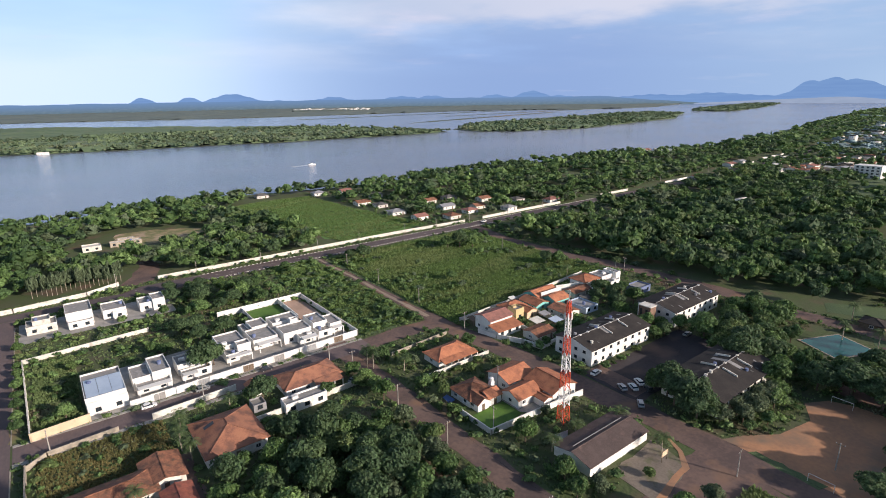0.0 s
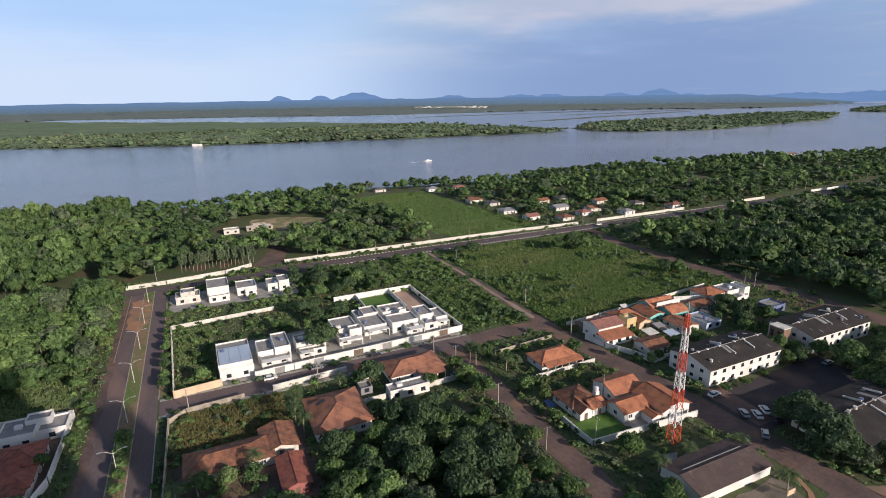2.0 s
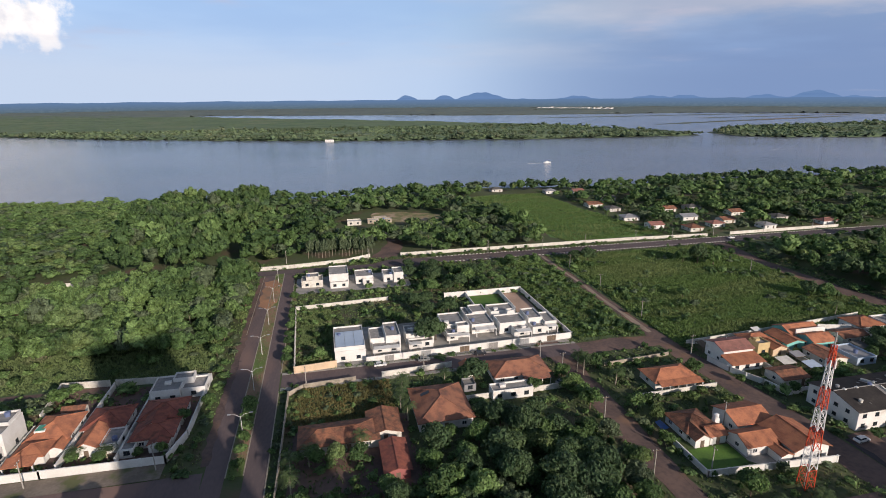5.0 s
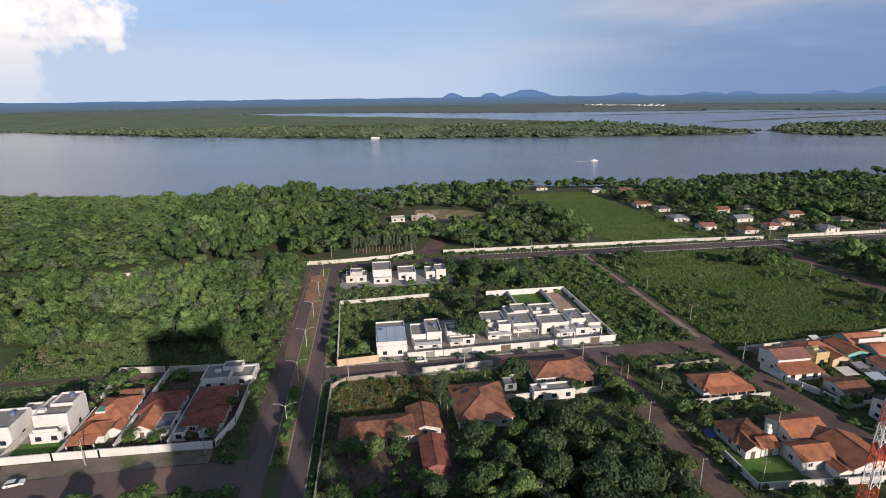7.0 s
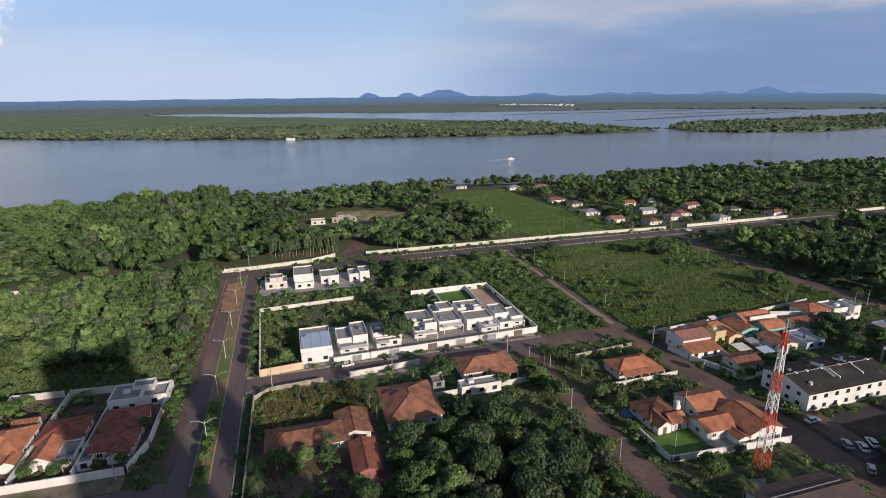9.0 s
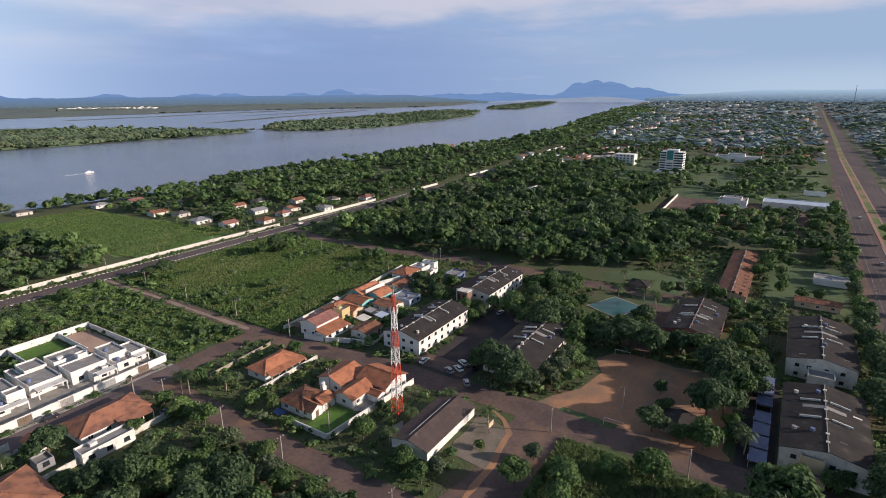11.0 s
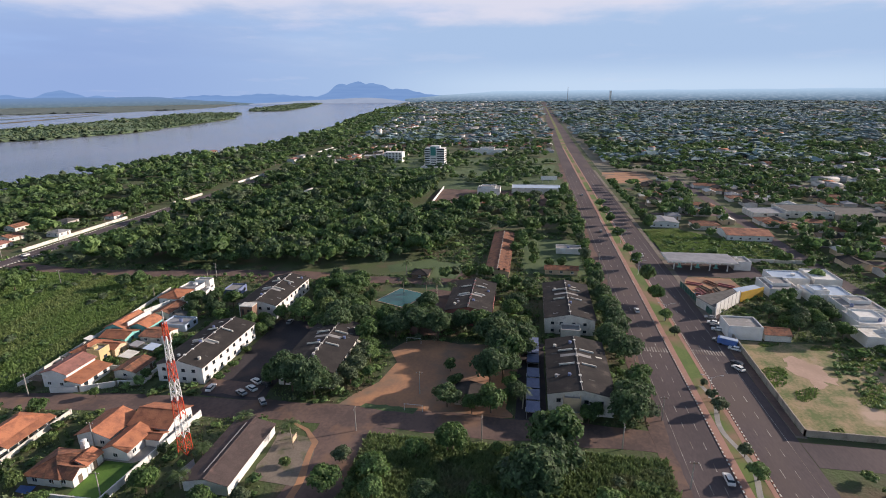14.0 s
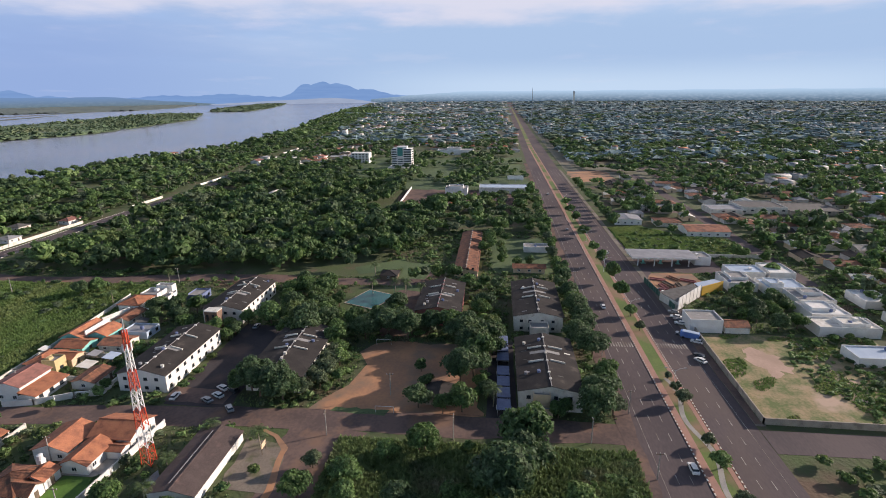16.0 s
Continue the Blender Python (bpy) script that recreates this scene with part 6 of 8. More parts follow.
keep = drift(x, y, 30.0) > -0.55
woods("forest", x[keep], y[keep], 2, (5, 8.5), (5, 9), *MIX, "green riverside woods", 44)
x, y = scatter([(1000, 345), (1600, 430), (3000, 600), (3000, 800), (1950, 630), (1200, 470), (985, 452)], 17, 5)
woods("forest", x, y, 3, (8, 13), (6, 10), *MIX, "green riverside woods far along the bank", 5)
# the wood between cross street and avenue
x, y = scatter([(254, 60), (262, 60), (330, 42), (340, 42), (340, 258), (244, 252), (243, 240), (246, 196), (253, 155), (255, 112)], 6.8, 6, [rect(300, 150, 318, 162), [(250, 70), (264, 78), (276, 64), (286, 50), (268, 42), (252, 56)]], 0.97)
keep = drift(x, y, 26.0) > -0.8
woods("forest", x[keep], y[keep], 1, (3.4, 6.0), (6, 10), *DARKMIX, "dense dark green wood behind long blocks", 6)
x, y = scatter([(340, 42), (425, 30), (430, 84), (500, 84), (560, 180), (640, 240), (600, 272), (430, 258), (340, 258)], 8.6, 66, [rect(436, 172, 472, 206)], 0.95)
keep = drift(x, y, 26.0) > -0.6
woods("forest", x[keep], y[keep], 1, (4.2, 7.4), (6, 10.5), *DARKMIX, "dense dark green wood beyond long blocks", 66)
x, y = scatter([(560, 180), (760, 180), (860, 270), (1000, 320), (600, 282)], 11, 7, [rect(a - 22, b - 16, a + 10, b + 9) for a, b in FAR_HUTS], 0.75)
keep = drift(x, y, 30.0) > 0.0
woods("forest", x[keep], y[keep], 2, (5, 8.5), (5, 9), *MIX, "clumps of trees on green land", 7)
x, y = scatter([(246, 256), (600, 268), (600, 281), (248, 281)], 5.5, 67, keep=0.7)
woods("thicket", x, y, 2, (2.0, 3.6), (1.8, 3.6), *MIX, "low green thicket beside a road", 67, "bushes", 0.1)
# woods on the islands and the far bank
def canopy(name, poly, step, height, label, seed, leaves=FARLEAF, keep_out=()):
    """A closed forest roof seen from far off: one uneven sheet that comes down to the shore at its rim."""
    rg = np.random.default_rng(seed)
    xs, ys = [p[0] for p in poly], [p[1] for p in poly]
    gx, gy = np.meshgrid(np.arange(min(xs) - step, max(xs) + 2 * step, step), np.arange(min(ys) - step, max(ys) + 2 * step, step))
    x = gx + rg.uniform(-0.36, 0.36, gx.shape) * step
    y = gy + rg.uniform(-0.36, 0.36, gx.shape) * step
    ok = inside(x, y, poly)
    for k in keep_out:
        ok &= ~inside(x, y, k)
    deep = ok.copy()
    for dx, dy in ((0, 1), (1, 0), (0, -1), (-1, 0)):
        deep &= np.roll(ok, (dx, dy), (0, 1))
    z = np.where(deep, rg.uniform(*height, gx.shape) + 1.6 * drift(x, y, 55.0), 0.3)
    i = np.arange(gx.size).reshape(gx.shape)
    q = np.stack([i[:-1, :-1], i[:-1, 1:], i[1:, 1:], i[1:, :-1]], -1).reshape(-1, 4)
    q = q[ok.ravel()[q].all(1)]
    used = np.unique(q)
    remap = np.zeros(gx.size, np.int64)
    remap[used] = np.arange(len(used))
    q = remap[q]
    me = np_mesh(name, np.stack([x, y, z], -1).reshape(-1, 3)[used], np.concatenate([q[:, :3], q[:, [0, 2, 3]]]), leaves)
    return tagged(new(name, me), label, "forest", kind="stuff")


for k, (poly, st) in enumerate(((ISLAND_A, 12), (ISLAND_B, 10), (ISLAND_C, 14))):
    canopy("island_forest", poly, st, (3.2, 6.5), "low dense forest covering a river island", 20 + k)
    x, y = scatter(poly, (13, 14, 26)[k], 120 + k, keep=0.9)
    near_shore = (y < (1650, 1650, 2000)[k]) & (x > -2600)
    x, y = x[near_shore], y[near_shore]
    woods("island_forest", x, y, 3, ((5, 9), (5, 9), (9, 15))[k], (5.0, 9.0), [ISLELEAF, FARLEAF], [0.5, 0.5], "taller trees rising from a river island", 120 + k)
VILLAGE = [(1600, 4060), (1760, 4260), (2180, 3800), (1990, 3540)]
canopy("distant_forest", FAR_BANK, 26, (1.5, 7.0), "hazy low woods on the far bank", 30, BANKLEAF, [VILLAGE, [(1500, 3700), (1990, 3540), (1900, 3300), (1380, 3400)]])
x, y = scatter([(352, 297), (700, 321), (700, 334), (352, 313)], 6.5, 47, keep=0.85)
woods("thicket", x, y, 2, (2.6, 4.6), (3, 6), *MIX, "green trees along a river road", 47, "trees", 0.12)
# gardens round the riverside houses
x, y = scatter([(208, 303), (365, 306), (345, 425), (208, 430)], 5.2, 46, [rect(a - 7, b - 8, a + 6.5, b + 6) for a, b in HUTS], 0.6)
woods("gardens", x, y, 2, (1.2, 3.0), (1.2, 3.6), *MIX, "bushes and small trees of riverside gardens", 46, "bushes", 0.12)

# ---- landmarks, sheds and fixtures ----
def lattice_tower(x, y, h, label):
    base = thing("radio_tower", x, y, 0, label, "tower")
    n = 7

    def corner(k, z):
        w = 1.25 + (0.36 - 1.25) * z / h
        return [(w * a, w * b, z) for a, b in ((-1, -1), (1, -1), (1, 1), (-1, 1))][k]

    for i in range(n):
        z0, z1 = h * i / n, h * (i + 1) / n
        s = Shape()
        for k in range(4):
            s.beam(corner(k, z0), corner(k, z1), 0.085)
            m = (k + 1) % 4
            for j in range(2):
                za, zb = z0 + (z1 - z0) * j / 2, z0 + (z1 - z0) * (j + 1) / 2
                s.beam(corner(k, za), corner(m, zb), 0.04)
                s.beam(corner(m, za), corner(k, zb), 0.04)
                s.beam(corner(k, zb), corner(m, zb), 0.04)
        part("lattice_section", s, (RED, WHITEP)[i % 2], base, ("red-painted", "white-painted")[i % 2] + " lattice section")
    part("mast_tip", Shape().beam((0, 0, h - 0.3), (0, 0, h + 3.0), 0.12), METAL, base)
    for k in range(5):
        a = k * 1.26
        part("antenna", Shape().box(math.cos(a) * 0.9 - 0.15, math.sin(a) * 0.9 - 0.15, h - 5.4, math.cos(a) * 0.9 + 0.15, math.sin(a) * 0.9 + 0.15, h - 3.4), WHITEP, base, "pale panel antenna")
    part("ladder", Shape().beam((0.25, 0, 0.3), (0.12, 0, h), 0.05).beam((-0.25, 0, 0.3), (-0.12, 0, h), 0.05), METAL, base)
    return base


lattice_tower(106.6, 86.0, 37.0, "tall red and white lattice radio tower")


def street_lamp(x, y, rz=0.0, h=7.0):
    base = thing("street_lamp", x, y, 0.14, "white double-armed street lamp on the median", "street lamp", "street lamps", rz=rz)
    part("pole", Shape().tube((0, 0, 0), (0, 0, h), 0.11, 0.06, 8), POLEW, base)
    for s in (-1, 1):
        part("arm", Shape().tube((0, 0, h - 0.4), (s * 1.3, 0, h + 0.5), 0.045, 0.035, 6).tube((s * 1.3, 0, h + 0.5), (s * 2.6, 0, h + 0.75), 0.035, 0.03, 6), POLEW, base)
        part("lamp_head", Shape().box(min(s * 2.5, s * 3.3), -0.16, h + 0.66, max(s * 2.5, s * 3.3), 0.16, h + 0.84), METAL, base)
    return base


lamp = street_lamp(-27, 161.6)
for q in (186.7, 213.8, 240.0, 267.6, 136):
    copy_thing(lamp, pose(-27, q, 0.14))
for q in range(7):
    copy_thing(lamp, pose(96 + 57.0 * q, -56.2, 0.14, 0, 0, 90))

POLES = []


def power_pole(x, y, h=8.5, rz=0.0):
    m = pose(x, y, 0, 0, 0, rz) @ Matrix.Diagonal((1, 1, h / 8.5, 1))
    if POLES:
        return copy_thing(POLES[0], m)
    base = thing("utility_pole", 0, 0, 0, "grey concrete utility pole with a crossarm", "utility pole", "utility poles")
    part("pole", Shape().tube((0, 0, -0.2), (0, 0, 8.5), 0.17, 0.11, 8), POLE, base)
    part("crossarm", Shape().box(-1.0, -0.08, 7.9, 1.0, 0.06, 8.05), WOOD, base)
    for i in (-0.9, 0.0, 0.9):
        part("insulator", Shape().tube((i, 0, 8.05), (i, 0, 8.3), 0.06, 0.05, 6), WHITEP, base)
    POLES.append(base)
    base.matrix_basis = m
    return base


def cable(pts, z, sag=0.6):
    """One wire hanging from pole to pole."""
    line = []
    for (x0, y0), (x1, y1) in zip(pts, pts[1:]):
        line += [Vector((x0 + (x1 - x0) * k / 6, y0 + (y1 - y0) * k / 6, z - 4 * sag * (k / 6) * (1 - k / 6))) for k in range(6)]
    line.append(Vector((*pts[-1], z)))
    d = (line[-1] - line[0]).normalized()
    side = Vector((-d.y, d.x, 0)) * 0.02
    vs = [c + q for c in line for q in (side, Vector((0, 0, 0.02)), -side, Vector((0, 0, -0.02)))]
    fs = [(4 * i + j, 4 * i + (j + 1) % 4, 4 * i + 4 + (j + 1) % 4, 4 * i + 4 + j) for i in range(len(line) - 1) for j in range(4)]
    return solid("overhead_cable", Shape().add(vs, fs), BLACKP, "thin black overhead cable between poles", "cable")


ROW_A = [(73.9, 62), (74.0, 97.6), (74.0, 122), (73.6, 150)]
ROW_B = [(57.7, 295.2), (92, 295), (127, 295.2), (155, 294.6), (190, 295), (216, 294.5), (246, 294), (285, 294.5), (325, 295), (370, 298), (420, 303)]
ROW_F = [(470, 306), (520, 308.5), (570, 310), (620, 309), (680, 312), (740, 318)]
ROW_C = [(121.9, 44.7), (123, 10), (124.4, -26.6)]
ROW_D = [(-10.7, 165.7 - 5.6), (28, 160), (70, 160.6)]
ROW_E = [(124.6, 152), (126, 186), (126.2, 222), (126.4, 256)]
for row, rz in ((ROW_A, 0), (ROW_B, 90), (ROW_C, 0), (ROW_D, 90), (ROW_E, 0), (ROW_F, 90)):
    for px, py in row:
        power_pole(px, py, 8.0, rz)
for row in (ROW_A, ROW_B, ROW_C, ROW_E, ROW_F):
    cable(row, 7.9)
for px, py in ((111.6, -40.0), (139.0, -39.6), (136.3, 149.5), (104.9, 111.4), (88.1, 95.0), (213.6, 147), (214.7, 226), (235, 155), (143, 31), (-25, 300), (20.8, 298), (174, -38.4), (208, -38.4), (244, -38.4), (280, -38.4), (-46.8, 127.2), (-76, 127)):
    power_pole(px, py, 8.2, 90)

# grey shed with a tall white side wall
b = tiled_house(93.6, 66.4, 117.6, 77.8, 3.0, 1.3, "gable", "x", WHITE, BROWNSHEET, "long shed with a brown weathered roof and white side wall", name="shed", windows=False, ov=0.35)
part("ridge_flashing", Shape().box(-10, 1.2, 4.1, 10, 1.4, 4.2), GREYROOF, b)
solid("tarpaulin", Shape().prism([(95, 79), (101, 79.5), (104, 82), (99, 83)], 0.0, 0.5), GREYROOF, "grey covered heap behind a shed", "tarpaulin")
# sign on posts
b = thing("signboard", 113.5, 58.8, 0, "pale blank signboard on two posts", "sign")
part("board", Shape().box(-1.4, -0.06, 1.6, 1.4, 0.06, 3.0), CREAM, b)
for i in (-1.2, 1.2):
    part("post", Shape().box(i - 0.07, -0.07, 0, i + 0.07, 0.07, 3.0), WOOD, b)
# brick stair tower
b = thing("brick_tower", 186, 110.5, 0, "ruined brown brick stair tower beside a white block", "tower")
part("wall", Shape().box(-2, -2.6, 0, 2, 2.6, 7.6), mat("brown_brick", (0.24, 0.15, 0.11), (0.17, 0.11, 0.08), 0.9, 0.5, 5, 0.2), b)
# Dark plates on the solid brick paint the shade inside its openings.
for i in (-1.4, 1.0):
    part("opening", Shape().box(-2.02, i, 1.2, -1.9, i + 1.0, 6.4), DARK, b)
part("cornice", Shape().box(-2.2, -2.8, 7.6, 2.2, 2.8, 7.9), WORN_WHITE, b)
# football goals
for gx, gy, rz in ((176.5, 40, 0), (133.5, 31, 0)):
    b = thing("football_goal", gx, gy, 0, "white tubular football goal on clay", "goal", "football goals", rz=rz)
    part("goal_frame", Shape().tube((0, -2.7, 0), (0, -2.7, 2.2), 0.06, 0.06, 6).tube((0, 2.7, 0), (0, 2.7, 2.2), 0.06, 0.06, 6).tube((0, -2.7, 2.2), (0, 2.7, 2.2), 0.06, 0.06, 6), WHITEP, b)
# swimming pool
b = thing("swimming_pool", 220.5, 55, 0, "teal swimming pool with a pale rim among trees", "pool", rz=-24)
part("rim", Shape().box(-9.4, -8.0, 0, 9.4, 8.0, 0.25), STONEW, b)
part("water", Shape().box(-8.8, -7.4, 0.2, 8.8, 7.4, 0.29), POOL, b)
# row of covered parking bays
for i in range(7):
    xx = 137 + i * 6.6 + (3 if i > 3 else 0)
    b = thing("carport", xx, -3.6, 0, "covered parking bay with a pale blue-grey sheet roof", "carport", "covered parking bays")
    part("roof", Shape().box(-2.9, -2.0, 2.45, 2.9, 2.0, 2.58), DULLBLUE, b)
    for px in (-2.6, 2.6):
        for py in (-1.8, 1.8):
            part("post", Shape().box(px - 0.07, py - 0.07, 0, px + 0.07, py + 0.07, 2.45), METAL, b)
# guard hut and small sheds
tiled_house(138.6, 11.5, 146.5, 19.5, 2.6, 0.9, "gable", "x", STONEW, FIBRE, "small dark-roofed hut under trees", name="hut")
modern_house(140, -14.5, [(-3.4, -2.4, 0, 2.4, 6.4), (-5.4, -3, -3.45, 3, 3.0)], "cream stair block at the end of a long block", walls=CREAM, name="stair_block")
modern_house(188.6, -17, [(-2.4, -4, 3.4, 3, 4.6)], "white annexe with a flat roof", walls=WORN_WHITE, name="annexe")
tiled_house(262, -26, 268, -10, 3, 1.0, "gable", "y", CREAM, TILE_OLD, "small hut in a garden lot", name="hut")
modern_house(303, -26, [(-4, -9, 4, 9, 3.4)], "low white building with a blue roof edge", walls=WHITE, name="building")
tiled_house(246, 48, 254, 56, 2.8, 1.3, "hip", None, WOOD, FIBRE, "thatched-looking hut among trees", name="hut")
# filling station
b = thing("filling_station", 284, -89, 0, "white flat canopy of a filling station on posts", "filling station")
part("canopy", Shape().box(-8.5, -17, 4.6, 8.5, 17, 5.3), WORN_WHITE, b)
part("canopy_roof", Shape().box(-8.3, -16.8, 5.3, 8.3, 16.8, 5.36), GREYROOF, b)
for px in (-5.5, 5.5):
    for py in (-13, -4.5, 4.5, 13):
        part("column", Shape().box(px - 0.25, py - 0.25, 0, px + 0.25, py + 0.25, 4.6), WHITEP, b)
for py in (-9, 0, 9):
    part("fuel_pump", Shape().box(-1.2, py - 0.5, 0.15, -0.3, py + 0.5, 1.9).box(-2.0, py - 1.2, 0, 0.5, py + 1.2, 0.15), TEALW, b, "greenish fuel pump on an island")
modern_house(286, -110, [(-5, -4, 5, 4, 4.8)], "white two-row windowed office of a filling station", name="office")
# buildings beside the avenue
b = thing("warehouse", 230, -83, 0, "low workshop with a tall white panelled front and dark roof", "building")
part("wall", Shape().prism([(-12.4, 5.6), (3.9, -9.0), (10.5, -8.0), (-0.5, 9.6)], 0, 3.8), WORN_WHITE, b)
part("roof", Shape().prism([(-12.0, 5.8), (3.9, -8.6), (10.9, -8.2), (-0.5, 10.0)], 3.8, 4.0), FIBRE_PALE, b)
for i in range(6):
    xa, ya = -13.0 + i * 2.78, 5.4 - i * 2.45
    part("front_panel", Shape().prism([(xa, ya), (xa + 2.35, ya - 2.07), (xa + 2.55, ya - 1.85), (xa + 0.2, ya + 0.22)], 0.6, 6.0), WHITE, b)
    part("panel_frame", Shape().prism([(xa + 2.35, ya - 2.07), (xa + 2.78, ya - 2.45), (xa + 2.98, ya - 2.23), (xa + 2.55, ya - 1.85)], 0, 5.9), SLAB, b)
b = thing("store", 240, -99, 0, "low store with a yellow front and grey roof", "building")
part("wall", Shape().prism([(-4.0, 5.6), (4.0, -6.4), (8.5, -4.5), (2.5, 6.4)], 0, 3.6), WORN_WHITE, b)
part("roof", Shape().prism([(-4.0, 5.9), (4.1, -6.6), (8.9, -4.6), (2.5, 6.8)], 3.6, 3.8), BLUEROOF, b)
part("front_panel", Shape().prism([(-4.4, 5.4), (3.8, -6.8), (4.0, -6.6), (-4.2, 5.6)], 0, 4.6), YELLOW, b, "yellow-painted front")
sheet("dirt_yard", [(219, -74.5), (254, -73.8), (267, -80), (267, -100), (250, -101), (241, -92), (231, -74.5)], 0.058, CLAY, "orange earth yard of a timber merchant", "yard", 4, 0.5, 51)
for i, (px, py, rz) in enumerate(((246, -80, 12), (250, -83, 20), (243, -84, -8), (256, -80, 70), (248, -88, 5), (258, -88, 30), (255, -94, 60))):
    b = thing("timber_stack", px, py, 0.06, "stack of sawn reddish timber in an earth yard", "timber", "timber stacks", rz=rz)
    rr = random.Random(i + 70)
    for j in range(9):
        part("plank", Shape().box(-3.5 + rr.uniform(-0.4, 0.4), -0.9 + (j % 4) * 0.45, (j // 4) * 0.32, 3.5 + rr.uniform(-0.4, 0.4), -0.5 + (j % 4) * 0.45, (j // 4) * 0.32 + 0.3), (PINK, WOOD, TILE_OLD)[i % 3], b)
b = thing("fence", 217, -76.2, 0, "green mesh fence of a timber yard", "fence")
for i in range(13):
    part("post", Shape().box(i * 2.95 - 0.05, i * 0.3 - 0.05, 0, i * 2.95 + 0.05, i * 0.3 + 0.05, 3.0), METAL, b)
    if i < 12:
        part("mesh_panel", Shape().prism([(i * 2.95 + 0.06, i * 0.3 + 0.01), (i * 2.95 + 2.89, i * 0.3 + 0.28), (i * 2.95 + 2.89, i * 0.3 + 0.31), (i * 2.95 + 0.06, i * 0.3 + 0.04)], 0.1, 2.9), GREENMESH, b)
modern_house(201.5, -81.5, [(-5, -6.0, 5, 6.0, 5.4)], "white two-storey building with a flat roof by the avenue", name="building")
tiled_house(196.6, -97.5, 203.6, -88.6, 2.8, 1.2, "gable", "y", WORN_WHITE, TILE_OLD, "low shed with a brown roof behind a white building", name="shed", windows=False, ov=0.4)
G5 = "white flat-roofed houses behind the avenue"
for cx, cy, bx in ((201, -133, [(-5, -11, 5, 11, 4.2), (-3, -8, 4, 2, 5.0)]),
                   (216, -133, [(-7, -8, 6, 7, 4.0), (-3, -4, 5, 5, 5.0)]),
                   (231, -136, [(-7, -8, 7, 7, 4.0), (0, -6, 6, 2, 5.0)]),
                   (246, -131, [(-7, -9, 6, 8, 4.0), (-5, 0, 3, 6, 5.2)]),
                   (251, -114, [(-8, -7, 8, 6, 4.2), (-2, -5, 7, 3, 5.0)]),
                   (266, -124, [(-6, -8, 6, 8, 4.0)])):
    modern_house(cx, cy, bx, "white flat-roofed house in a crowded block", group=G5, slab=(WHITE, WORN_WHITE, BLUEROOF, SLAB)[int(cx) % 4])
for cx, cy, bx in ((268, -140, [(-8, -6, 8, 6, 4.0)]),
                   (178, -130, [(-5, -8, 5, 8, 3.4)]),
                   (184, -160, [(-7, -6, 7, 6, 3.8)]),
                   (208, -162, [(-7, -6, 7, 6, 3.8)]),
                   (232, -162, [(-7, -6, 7, 6, 3.8)])):
    modern_house(cx, cy, bx, "white flat-roofed house in a crowded block", group=G5, slab=(WHITE, WORN_WHITE, BLUEROOF, SLAB)[int(cx) % 4])
b = thing("warehouse", 424, -204, 0, "long low grey-white warehouse with flat sheet roofs", "building")
parapet_block(b, -18, -50, 14, -12, 3.6, walls=STONEW, slab=FIBRE_PALE)
parapet_block(b, -14, -11.7, 12, 20, 5.2, walls=WORN_WHITE, slab=FIBRE_PALE)
parapet_block(b, -18, 20.3, 2, 44, 4.2, walls=WORN_WHITE, slab=GREYROOF)
for i in range(12):
    window(b, -14 if 4 < i < 9 else -18, -46 + i * 7.4, 2.2, 2.2, 1.0, "-x", DARK)
tiled_house(341, -148, 360, -122, 3.6, 1.8, "gable", "y", WHITE, TILE_WORN, "house with a broad red-brown roof")
tiled_house(370, -101, 386, -83, 3.6, 1.2, "gable", "x", WHITE, GREYROOF, "white building with a grey sheet roof by the avenue", name="building")
tiled_house(366, -126, 380, -110, 3.2, 1.4, "hip", None, WORN_WHITE, TILE_OLD, "brown-roofed house among dark trees")
# white offices and blue-roofed hall beyond the wood
modern_house(480, 35, [(-8, -10, 8, 10, 6.4), (-6, -6, 5, 7, 8.0)], "white modern office building", name="building")
b = thing("warehouse", 494, -8, 0, "long hall with a pale blue roof", "building")
parapet_block(b, -10, -24, 10, 23, 5.4, walls=WORN_WHITE, slab=BLUEROOF)
tiled_house(422, 24, 432, 36, 3.2, 1.5, "hip", None, WHITE, TILE, "small house with an orange roof in trees")
tiled_house(303, 150, 315, 162, 3.2, 1.3, "hip", None, WHITE, GREYROOF, "white house hidden in a wood")
tiled_house(442, 193, 466, 203, 3.8, 1.3, "gable", "x", WHITE, WORN_WHITE, "long white house hidden in a wood")
b = thing("billboard", 546, -20, 0, "blank white billboard on posts", "billboard")
part("board", Shape().box(-0.2, -8, 3, 0.2, 8, 7), WHITEP, b)
for i in (-6, 0, 6):
    part("post", Shape().box(-0.15, i - 0.15, 0, 0.15, i + 0.15, 3), METAL, b)
# apartment tower
b = thing("apartment_tower", 652, 114, 0, "eight-storey white apartment tower with green glass", "building")
TAKEN_BY.append(rect(632, 94, 668, 134))
part("wall", Shape().box(-8, -12, 0, 8, 12, 23.5), WHITE, b)
part("glass_front", Shape().box(-8.3, -1.5, 15, -7.9, 5, 25), GREENGLASS, b, "green tinted glass strip")
